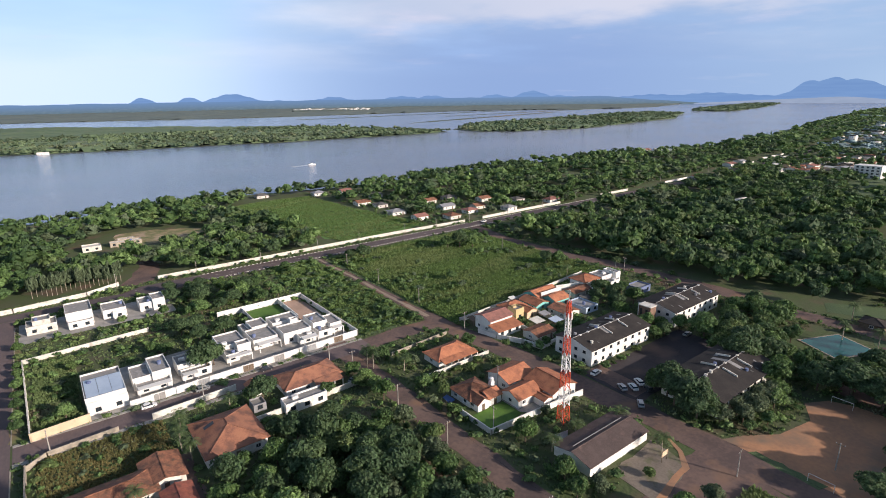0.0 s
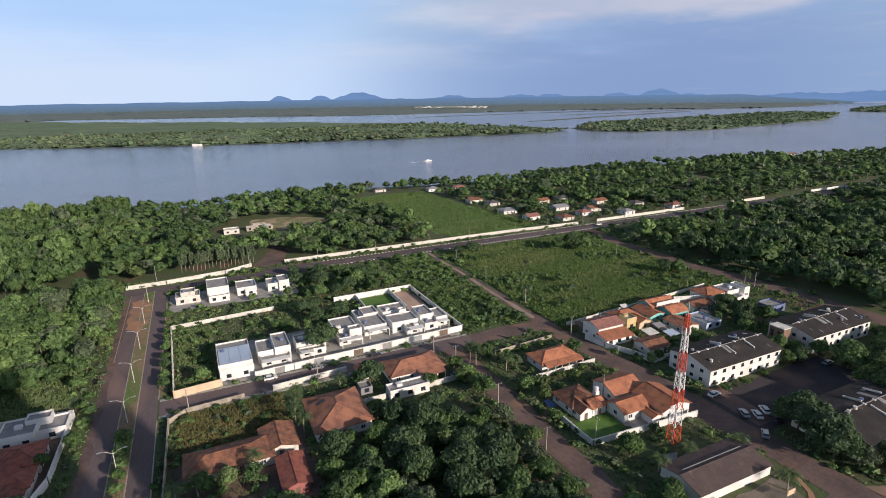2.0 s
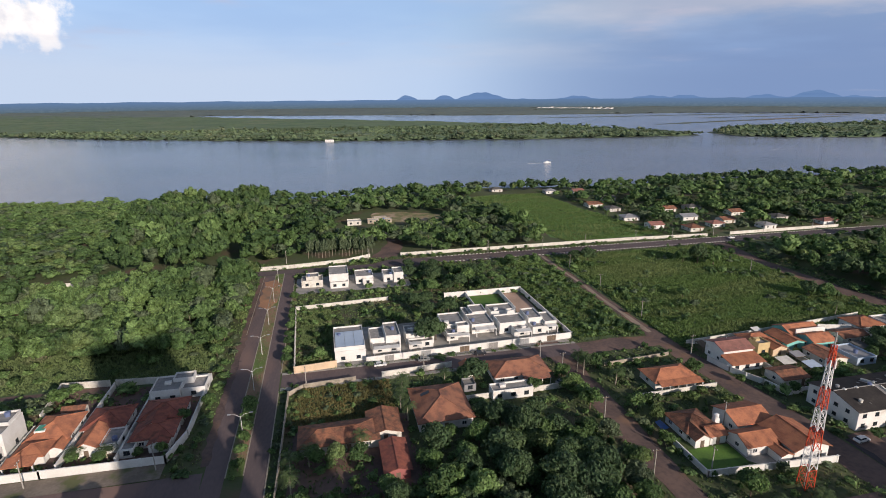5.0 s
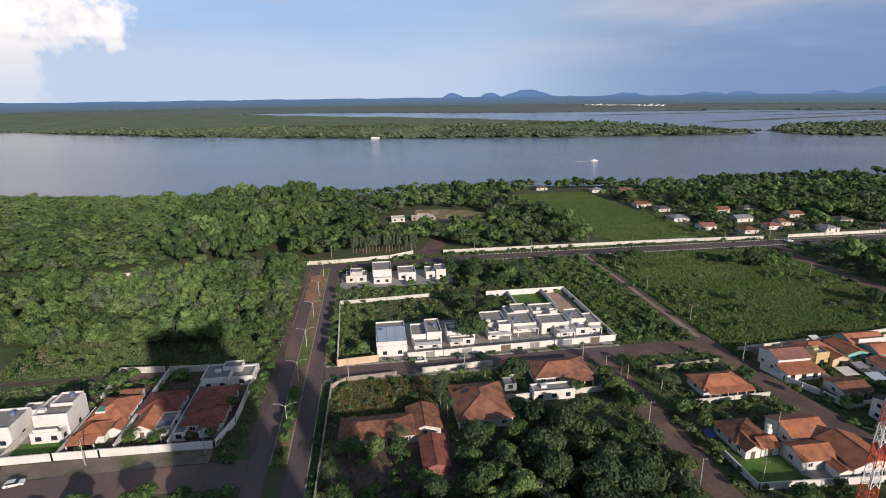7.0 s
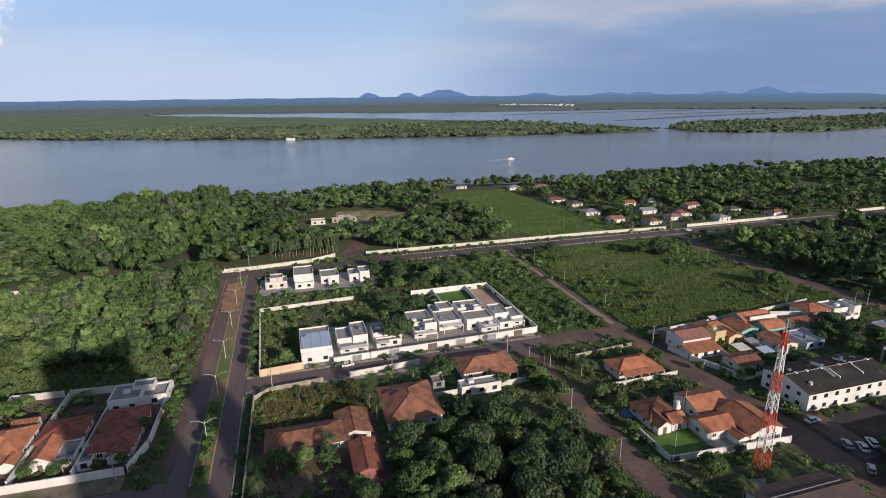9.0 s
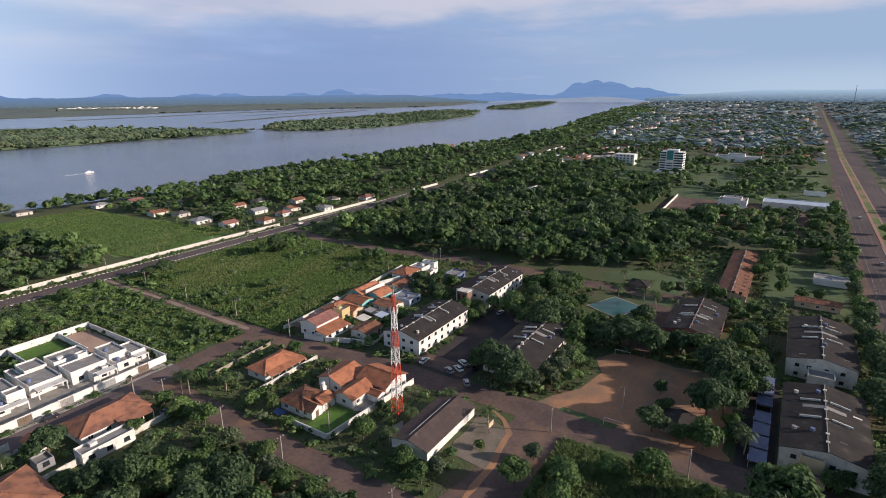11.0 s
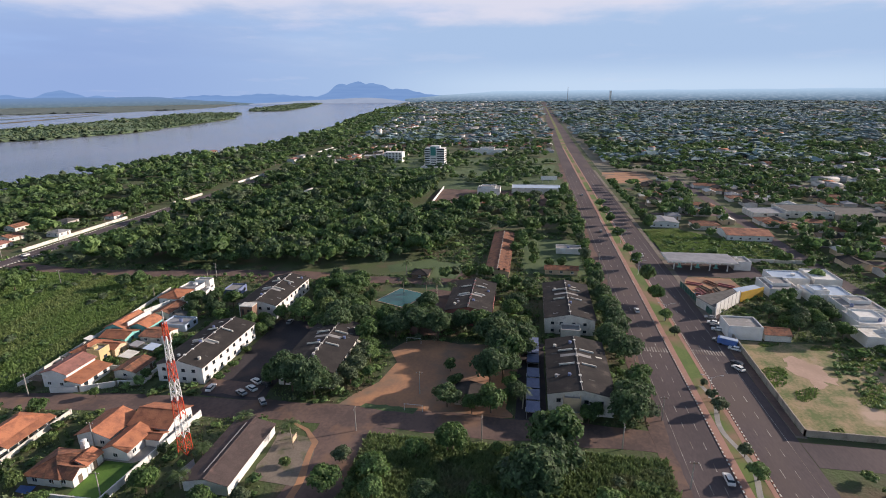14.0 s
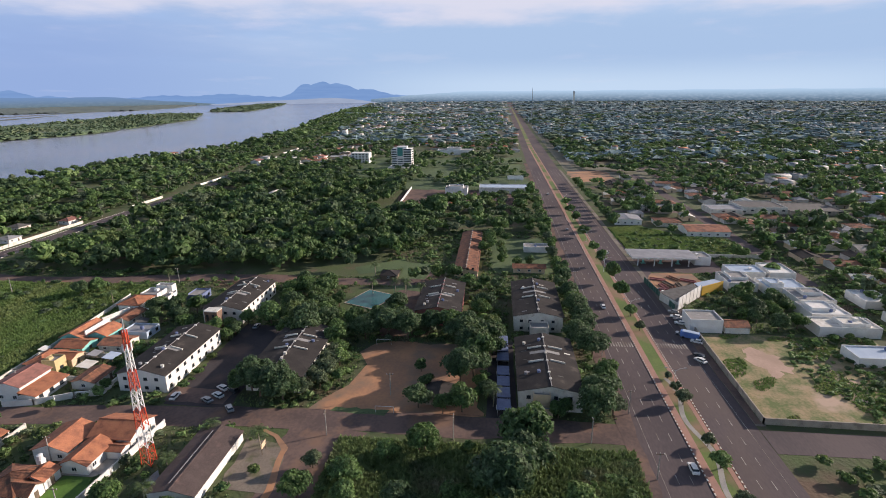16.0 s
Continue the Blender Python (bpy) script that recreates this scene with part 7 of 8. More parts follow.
for z in range(8):
    for y0, y1 in ((-12.2, -2.0), (5.5, 12.2)):
        part("balcony", Shape().box(-9.2, y0, 1.4 + z * 2.75, -7.95, y1, 2.4 + z * 2.75), WHITEP, b)
        part("window_band", Shape().box(-8.06, y0 + 0.6, 2.5 + z * 2.75, -7.97, y1 - 0.6, 3.9 + z * 2.75), GLASS, b)
    part("window_band", Shape().box(-8.06, -1.4, 2.3 + z * 2.75, -7.97, 4.8, 3.4 + z * 2.75) if z < 4 else Shape().box(-6, 11.97, 2.3 + z * 2.75, 6, 12.06, 3.4 + z * 2.75), GLASS, b)
    part("window_band", Shape().box(-6, -12.06, 2.3 + z * 2.75, 6, -11.97, 3.6 + z * 2.75), GLASS, b)
part("roof_house", Shape().box(-5, -6, 23.5, 5, 6, 26), WHITE, b)
part("podium", Shape().box(-16, -17, 0, 12, 17, 1.3), WORN_WHITE, b)
b = thing("apartment_block", 700, 178, 0, "unfinished white apartment block", "building")
part("wall", Shape().box(-8, -12, 0, 8, 12, 13), WHITE, b)
for z in range(4):
    for i in range(5):
        window(b, -8, -9 + i * 4.5, 1.2 + z * 3.1, 2.2, 1.5, "-x", DARK)
modern_house(800, 60, [(-10, -26, 10, 26, 7.0), (-6, -8, 6, 12, 10)], "long white public building beyond green fields", name="building")
# twin apartment towers across the avenue, whose long shadows lie over the side avenue
# Out of view; inferred from those shadows, place and height fitted to them.
for tx, ty, hw, th in ((58, -89, 12.5, 106), (85.5, -88, 5.5, 91)):
    b = thing("apartment_tower", tx, ty, 0, "tall pale unseen apartment tower across the avenue, inferred from its shadow", "building", "twin towers", rz=24.8)
    part("wall", Shape().box(-hw, -8, 0, hw, 8, th), WORN_WHITE, b)
    part("parapet", Shape().box(-hw - 0.2, -8.2, th, hw + 0.2, 8.2, th + 0.9), WHITE, b)
    for z in range(int(th / 3.1) - 1):
        part("window_band", Shape().box(-hw + 1, 7.97, 3.6 + z * 3.1, hw - 1, 8.06, 5.0 + z * 3.1), GLASS, b)
# tall landmarks on the skyline
b = thing("radio_mast", 1798, -112, 0, "slender pale radio mast on the skyline", "mast")
part("mast", Shape().beam((0, 0, 0), (0, 0, 99), 1.6, 0.5), METAL, b)
b = thing("high_rise", 3200, -432, 0, "pale high-rise tower on the skyline", "building")
part("wall", Shape().box(-5, -5, 0, 5, 5, 84), WHITE, b)
# small houses by the river
for i, (hx_, hy_) in enumerate(HUTS):
    rr = random.Random(i)
    w_, d_ = rr.uniform(9, 13), rr.uniform(7.5, 10.5)
    tiled_house(hx_ - w_ / 2, hy_ - d_ / 2, hx_ + w_ / 2, hy_ + d_ / 2, 2.9, 1.4, rr.choice(("hip", "gable")), None, (WORN_WHITE, WHITE, WHITE, TOWNWALL)[(i * 7) % 4],
                (TILE_OLD, FIBRE_PALE, GREYROOF, TILE_PINK)[i % 4], "small riverside house with a " + ("weathered tile", "dark sheet", "grey sheet", "pinkish tile")[i % 4] + " roof", group="riverside houses")
for i, (hx_, hy_, w_, d_) in enumerate(((790, 462, 12, 40), (772, 488, 14, 12), (690, 318, 16, 11), (726, 322, 13, 12), (664, 262, 14, 12), (700, 250, 18, 12), (738, 246, 14, 14), (772, 262, 15, 11), (806, 300, 14, 12), (640, 250, 13, 10), (760, 290, 13, 11), (842, 286, 16, 12),
                                          (716, 276, 12, 10), (836, 250, 15, 12), (690, 226, 13, 11), (742, 214, 14, 12), (790, 226, 16, 12))):
    tiled_house(hx_ - w_ / 2, hy_ - d_ / 2, hx_ + w_ / 2, hy_ + d_ / 2, 3.6, 1.3, "gable", None, (WHITE, WORN_WHITE)[i % 2], (WORN_WHITE, TILE_OLD, TILE_PINK, GREYROOF)[i % 4],
                "white house with a " + ("pale", "weathered tile", "pinkish tile", "grey sheet")[i % 4] + " roof near the river", group="far riverside houses", windows=2)
modern_house(20, 390, [(-7, -4, 3, 4, 3.2)], "low grey ruin beside a dry clearing", walls=WORN_WHITE, name="ruin", slab=WORN_WHITE)
modern_house(37, 392, [(-9, -3, 9, 3, 2.8), (-4, 3.05, 6, 8, 3.2)], "long low ruin with pale grey roofs", walls=STONEW, name="ruin", slab=WORN_WHITE)

# sheet-metal gates and front shrubs of the walled compound
for i, gx in enumerate((17.5, 31, 45.5, 56.5, 69, 80)):
    gy = 171.6 + (gx - 9.8) * 0.033 - 0.2
    b = thing("gate", gx, gy, 0, "grey sheet-metal gate in a white wall", "gate", "compound gates")
    for k in (-1, 1):
        part("gate_leaf", Shape().box(k * 0.9 - 0.85, -0.05, 0.08, k * 0.9 + 0.85, 0.02, 2.2), (SLAB, METAL, WOOD)[i % 3], b)
        part("gate_post", Shape().box(k * 1.95 - 0.15, -0.12, 0, k * 1.95 + 0.15, 0.06, 2.75), WHITE, b)
# ---- vehicles and boat ----
CARS = {}


def car(x, y, rz, paint, z=0.06):
    m = pose(x, y, z, 0, 0, rz)
    if paint.name in CARS:
        return copy_thing(CARS[paint.name], m)
    base = thing("car", 0, 0, 0, {"white_paint": "small white hatchback car parked outdoors", "car_silver": "silver saloon car parked outdoors", "car_dark": "dark saloon car parked outdoors", "car_red": "dark red car parked outdoors"}[paint.name], "car", "parked cars")
    prof = [(-2.1, 0.35), (2.1, 0.35), (2.15, 0.75), (1.9, 0.95), (0.9, 1.0), (-1.95, 1.02), (-2.15, 0.8)]
    n = len(prof)
    part("body", Shape().add([(a, -0.85, c) for a, c in prof] + [(a, 0.85, c) for a, c in prof], [tuple(range(n)), tuple(range(2 * n - 1, n - 1, -1))] + [((i + 1) % n, i, n + i, n + (i + 1) % n) for i in range(n)]), paint, base)
    lo, hi = [(-1.75, -0.78), (1.05, -0.78), (1.05, 0.78), (-1.75, 0.78)], [(-1.35, -0.62), (0.35, -0.62), (0.35, 0.62), (-1.35, 0.62)]
    part("cabin_glass", Shape().add([(a, c, 0.98) for a, c in lo] + [(a, c, 1.44) for a, c in hi], [(0, 1, 5, 4), (1, 2, 6, 5), (2, 3, 7, 6), (3, 0, 4, 7)]), GLASS, base)
    part("roof_panel", Shape().box(-1.38, -0.65, 1.43, 0.38, 0.65, 1.5), paint, base)
    for wx in (-1.3, 1.3):
        for wy in (-0.8, 0.8):
            wl_ = part("wheel", Shape().tube((wx, wy - 0.1, 0.32), (wx, wy + 0.1, 0.32), 0.32, 0.32, 10), TYRE, base)
            part("rim", Shape().tube((wx, wy - 0.11, 0.32), (wx, wy + 0.11, 0.32), 0.18, 0.18, 8), METAL, wl_)
    CARS[paint.name] = base
    base.matrix_basis = m
    return base


SILVER = plain("car_silver", (0.38, 0.39, 0.40), 0.3, 0.5)
DARKCAR = plain("car_dark", (0.03, 0.032, 0.04), 0.3)
REDCAR = plain("car_red", (0.20, 0.02, 0.02), 0.3)
for cx, cy, rz, pt in ((218.6, -47, 0, WHITEP), (115.7, -49.7, 0, WHITEP), (209.8, -74.4, 70, WHITEP), (203.5, -74.2, 75, WHITEP), (206.6, -74.6, 72, DARKCAR), (193.7, -71.5, 60, SILVER), (187.2, -75.0, 60, WHITEP), (172.5, -71.2, 30, WHITEP), (176, -72, 40, DARKCAR), (237.5, -77, 80, WHITEP), (241, -77, 80, REDCAR), (215, -75, 75, SILVER), (300, -64, 0, WHITEP), (352, -48, 0, SILVER), (410, -62, 0, DARKCAR), (480, -47, 0, WHITEP)):
    car(cx, cy, rz, pt)
for cx, cy, rz, pt in ((136.0, 97.0, 5, WHITEP), (134.8, 86, 60, SILVER), (137.6, 84.0, 60, WHITEP), (141.8, 84.6, 60, WHITEP), (140.8, 80.6, 60, DARKCAR), (131.0, 77, 40, SILVER), (201.4, 96.3, 0, WHITEP), (187.4, 93.8, 0, SILVER), (14.1, 168.6, 0, WHITEP), (29.6, 168.9, 0, SILVER), (50.4, 169.0, 0, DARKCAR), (70.6, 143.6, 20, SILVER), (-89.4, 121.6, 12, WHITEP), (111, 95.6, 90, DARKCAR), (255, 288, 0, WHITEP), (286, 278, 20, WHITEP)):
    car(cx, cy, rz, pt)
for i in range(6):
    car(138 + i * 6.6 + (3 if i > 3 else 0), -3.6, 90 if i % 2 else -90, (WHITEP, SILVER, DARKCAR)[i % 3])
b = thing("van", 190.8, -73.6, 0.06, "dark blue delivery van with a pale roof", "van", rz=62)
part("body", Shape().prism([(-3.2, -1.1), (3.0, -1.1), (3.3, -0.8), (3.3, 0.8), (3.0, 1.1), (-3.2, 1.1)], 0.5, 2.7), BLUEW, b)
part("roof", Shape().box(-3.15, -1.05, 2.7, 2.6, 1.05, 2.85), BLUEROOF, b)
part("windscreen", Shape().box(3.28, -0.7, 1.6, 3.34, 0.7, 2.4), GLASS, b)
for wx in (-2.0, 2.0):
    for wy in (-1.0, 1.0):
        part("wheel", Shape().tube((wx, wy - 0.12, 0.45), (wx, wy + 0.12, 0.45), 0.45, 0.45, 10), TYRE, b)
b = thing("motorboat", 305, 706, 0.05, "small white motorboat on the river", "boat", rz=5)
part("hull", Shape().prism([(-5, -1.6), (3, -1.6), (6, 0), (3, 1.6), (-5, 1.6)], -0.2, 1.2), WHITEP, b)
part("cabin", Shape().box(-2, -1.1, 1.2, 1.5, 1.1, 2.4), WHITEP, b)
part("wake", Shape().prism([(-5, -0.9), (-5, 0.9), (-30, 1.6), (-30, 1.1), (-9, 0), (-30, -1.1), (-30, -1.6)], 0.0, 0.1), FOAM, b, "pale foam wake")
modern_house(12, 1186, [(-9, -4, 9, 4, 4)], "small white hut on an island shore", name="hut")

# ---- trees, shrubs and weeds ----
def grove(poly, step, seed, kinds, scale, keep_out=(), keep=1.0):
    x, y = scatter(poly, step, seed, keep_out, keep)
    rg = random.Random(seed)
    for a, c in zip(x, y):
        plant(rg.choice(kinds), float(a), float(c), rg.uniform(*scale))


# the shaded block below the tiled houses
grove([(18, 70), (71, 66), (71, 118), (56, 118), (40, 112), (18, 104)], 7.4, 51, ["mango", "broad", "mango", "broad", "olive"], (0.8, 1.1))
grove(rect(-12, 80, 16, 106), 7.4, 52, ["broad", "mango", "fresh"], (0.75, 1.0))
for q in ((26, 104, 1.15), (31, 99, 1.2), (24, 97, 1.1), (29, 92, 1.2), (50, 98, 1.3), (56, 94, 1.25), (47, 91, 1.2), (60, 102, 1.1), (54, 104, 1.15)):
    plant("fresh" if q[0] < 40 else "mango", *q)
grove(rect(56, 126, 72, 146), 6.5, 53, ["broad", "olive", "shrub"], (0.7, 0.95), [rect(44, 136, 60, 146)], 0.7)
grove(rect(38, 116, 54, 132), 7.5, 54, ["broad", "mango"], (0.55, 0.8), keep=0.5)
for q in (("broad", 40, 152, 0.9), ("mango", 43, 151, 1.0), ("shrub", 34, 150, 1.2), ("broad", 70, 139, 0.8), ("broad", 60, 141.6, 0.6)):
    plant(*q)
for px, py, ph in ((4.4, 122, 6), (-13.5, 116.6, 7), (-9, 120, 6), (17.3, 139.9, 7), (19, 148, 7.5), (17.8, 144, 7), (79.9, 147, 8), (78.6, 149, 8.5), (87.1, 138.8, 6), (-13, 110, 7), (18.5, 134, 6.5),
                   (228.4, 45.2, 8), (225.3, 39.4, 8), (222.3, 32.5, 8), (251, 59.6, 8), (227.6, 55.7, 8), (231, 41, 7), (139.5, -0.6, 7), (94.2, 79, 5), (118.7, 75.7, 5), (116, 61, 5.5), (232, 158, 8),
                   (-45, 215, 9), (-50, 222, 9), (-58, 218, 8), (60, 318, 9), (205, 168, 7), (-68, 136, 4), (-60, 134, 4.5), (105, 80, 4), (33, 151, 6)):
    palm(px, py, ph)
# the compound and its vacant lot
plant("mango", 34.2, 181, 1.35, 0)
plant("mango", 37.2, 184.5, 1.1, 1)
grove(rect(-13, 174, -3, 222), 5.2, 55, ["fresh", "broad", "shrub", "fresh"], (0.4, 0.65), keep=0.5)
grove(rect(-14, 233, 40, 247), 6.5, 56, ["broad", "fresh", "shrub"], (0.5, 0.75), keep=0.4)
grove([(38, 232), (84, 230), (84, 272), (40, 276), (36, 250)], 7.4, 57, ["broad", "mango", "fresh"], (0.75, 1.15), [rect(60, 255, 84, 276)], 0.85)
grove(rect(12, 203, 48, 226), 7.4, 58, ["broad", "mango"], (0.7, 1.05), keep=0.75)
grove(rect(86, 262, 116, 280), 9, 59, ["broad", "shrub"], (0.6, 0.9), keep=0.5)
grove(rect(-18, 205, -17.3, 250), 6, 60, ["shrub", "fresh"], (0.6, 0.9), keep=0.8)
for i, sx in enumerate((13, 22, 26, 36, 41, 51, 62, 64, 75, 85)):
    plant("shrub" if i % 3 else "bush", sx, 170.6 + (sx - 9.8) * 0.033, 0.35 + 0.06 * (i % 3))
# median and footway shrubs of the side avenue
for q in ((125, 1.1), (131, 1.3), (137, 1.2), (142.5, 0.9), (149, 0.6), (119, 1.1)):
    plant("bush", -27.4, q[0], q[1])
grove(rect(-43, 150, -36.5, 250), 6.0, 61, ["fresh", "broad", "shrub"], (0.6, 1.0), keep=0.75)
grove(rect(-130, 96, -36, 111), 6.0, 62, ["bush", "fresh", "shrub", "broad"], (0.7, 1.0), keep=0.8)
for q in (("shrub", -66, 135, 1.0), ("broad", -68.5, 134.5, 0.5), ("shrub", -62, 134, 1.0), ("shrub", -53, 134.5, 0.9), ("broad", -44.6, 148, 0.6), ("shrub", -80, 133, 0.8), ("broad", -84, 166, 0.8), ("fresh", -82, 172, 0.8),
          ("broad", -47, 134, 0.5), ("shrub", -85.6, 136, 0.7)):
    plant(*q)
# around the orange-roofed houses
for q in (("shrub", 84.6, 108.6, 1.5), ("bush", 84.7, 107.5, 1.0), ("olive", 92, 139.5, 0.8), ("broad", 115.8, 139, 0.75), ("broad", 89.5, 141, 0.7), ("shrub", 92, 128, 1.1), ("fresh", 86, 125, 0.7), ("shrub", 97, 126, 1.2),
          ("shrub", 105, 125, 1.1), ("broad", 91.5, 86, 0.9), ("broad", 94.5, 89, 0.6), ("broad", 88.5, 70, 0.9), ("olive", 91, 62, 0.8), ("broad", 86, 64, 0.7), ("shrub", 105.5, 58, 0.9), ("bush", 118, 64.5, 0.9), ("bush", 121, 78, 0.8),
          ("broad", 86, 150, 0.7), ("broad", 72, 147, 0.75), ("fresh", 73, 134, 0.9), ("broad", 72.5, 128, 0.9), ("fresh", 72.8, 140, 0.7), ("broad", 126.6, 130, 0.5)):
    plant(*q)
grove(rect(88, 117, 118, 130), 5.0, 63, ["shrub", "shrub", "bush", "broad"], (0.45, 0.8), keep=0.75)
grove(rect(90, 144, 116, 150), 5.0, 64, ["shrub", "bush"], (0.5, 0.9), keep=0.6)
grove(rect(88, 79, 103, 91), 5.0, 65, ["shrub", "bush"], (0.4, 0.7), keep=0.6)
# along the long blocks, pitch and pool
for q in (("shrub", 142, 98, 1.2), ("shrub", 146, 97.5, 1.3), ("shrub", 150, 97.5, 1.2), ("bush", 155, 98, 1.1), ("shrub", 161, 98, 1.2), ("broad", 174.8, 100, 0.75), ("broad", 177, 106, 1.1), ("fresh", 176.5, 112, 1.0),
          ("mango", 180, 99, 0.8), ("broad", 183, 121, 1.0), ("fresh", 186, 104, 0.9), ("fresh", 190, 98.5, 0.8), ("broad", 146.5, 82, 0.7), ("fresh", 145.5, 79, 0.9), ("mango", 142, 75, 1.25), ("mango", 139, 71, 1.3),
          ("mango", 138.5, 66, 1.4), ("olive", 140, 58, 0.94), ("olive", 145, 54, 1.08), ("olive", 148, 57, 1.01), ("olive", 154, 56, 1.01), ("olive", 161, 57, 0.97)):
    plant(*q)
for q in (("fresh", 168, 54, 1.1), ("fresh", 160, 52, 0.8), ("mango", 137, 63, 1.35), ("mango", 144, 72, 1.35), ("broad", 141, 79, 0.8), ("mango", 178, 70, 1.5), ("broad", 180, 78, 1.4), ("mango", 170, 6, 1.6),
          ("mango", 177, 10, 1.55), ("broad", 163, 4, 1.45), ("mango", 176, 1, 1.5), ("olive", 151, 54, 1.08), ("olive", 158, 54, 1.08), ("olive", 165, 55.5, 0.97), ("broad", 172, 57, 1.2), ("broad", 178, 58, 1.3),
          ("fresh", 143, 51, 0.7), ("fresh", 150, 49.5, 0.6), ("bush", 156, 49, 1.1), ("bush", 146, 47, 0.9), ("bush", 162, 49, 1.1), ("mango", 181, 48, 1.3)):
    plant(*q)
for q in (("mango", 184, 40, 1.5), ("mango", 183, 32, 1.4), ("broad", 190, 44, 1.3), ("mango", 192, 36, 1.2), ("broad", 189, 54, 1.2), ("mango", 188, 24, 1.4), ("broad", 187, 16, 1.5), ("mango", 186, 9, 1.5),
          ("mango", 181, 4, 0.9), ("broad", 158, 23.5, 0.6), ("mango", 137, 21.5, 1.1), ("broad", 134.6, 14, 0.8), ("broad", 148, 20.5, 0.7), ("broad", 136, 8.5, 1.1), ("mango", 156, 6, 1.5), ("mango", 151, 10, 1.4),
          ("broad", 148.5, 3.6, 0.7), ("broad", 143, 4.2, 0.6), ("broad", 203, 5, 1.1), ("mango", 209, 3, 1.1), ("fresh", 197, 1.5, 1.0), ("broad", 191, 0.5, 1.0)):
    plant(*q)
for q in (("mango", 232, -2, 0.9), ("broad", 236, 4, 0.9), ("mango", 232, 12, 0.9), ("broad", 186, -2, 0.8), ("mango", 134.5, -29, 1.3), ("mango", 141, -31, 1.25), ("broad", 147, -32, 1.2), ("broad", 153, -35.5, 1.2),
          ("olive", 138, -35, 1.1), ("mango", 177, -32.5, 1.5), ("mango", 181, -30, 1.2), ("mango", 190, -34, 1.2), ("mango", 197, -34.5, 1.3), ("mango", 205, -33, 1.3), ("broad", 213, -34, 1.3), ("mango", 221, -32.5, 1.25),
          ("broad", 229, -34, 1.2), ("mango", 237, -31, 1.3), ("broad", 245, -33, 1.2), ("broad", 253, -32, 1.1), ("broad", 134.8, -19, 0.8), ("fresh", 133, -12, 0.7)):
    plant(*q)
grove([(192, 52), (206, 66), (236, 68), (236, 96), (190, 94), (182, 70)], 7.4, 66, ["broad", "mango", "fresh", "broad"], (0.9, 1.35), [rect(208, 44, 234, 66)], 0.9)
grove(rect(196, 33, 212, 48), 8, 67, ["broad", "mango"], (0.9, 1.2), keep=0.9)
grove(rect(262, -30, 330, 6), 8.5, 68, ["broad", "shrub", "fresh", "mango"], (0.6, 1.1), [rect(280, -32, 330, -8)], 0.7)
grove(rect(240, 18, 252, 44), 8, 69, ["mango", "broad"], (0.9, 1.2))
# the overgrown block at the avenue
for q in (("broad", 118.5, -9, 1.95), ("broad", 117, 17, 1.15), ("fresh", 104, 34, 1.0), ("broad", 108, -2, 1.3), ("olive", 108.5, 44, 0.8), ("broad", 98, 8, 1.0), ("fresh", 100, -20, 0.9),
          ("mango", 95, 20, 1.0)):
    plant(*q)
# young trees on the avenue's median
for px, s_ in ((145, 0.75), (151.5, 0.6), (125.5, 0.55), (117, 0.6), (196, 0.6), (210, 0.6), (229, 0.7), (251, 0.6), (277, 0.7), (300, 0.6), (335, 0.8), (372, 1.0), (104, 0.6), (160, 0.4), (400, 0.7), (430, 0.7)):
    plant("olive" if int(px) % 3 else "fresh", px, -56.6, s_ * 1.12)
# verges of the avenue farther on
rr = random.Random(77)
for i in range(26):
    plant(rr.choice(("mango", "broad", "broad", "fresh")), 258 + i * 8.6 + rr.uniform(-2, 2), -33 + rr.uniform(-1.5, 1.5), rr.uniform(0.7, 1.2))
for i in range(15):
    plant(rr.choice(("mango", "broad", "fresh")), 356 + i * 13 + rr.uniform(-4, 4), -79.5 + rr.uniform(-1, 1), rr.uniform(0.5, 0.9))
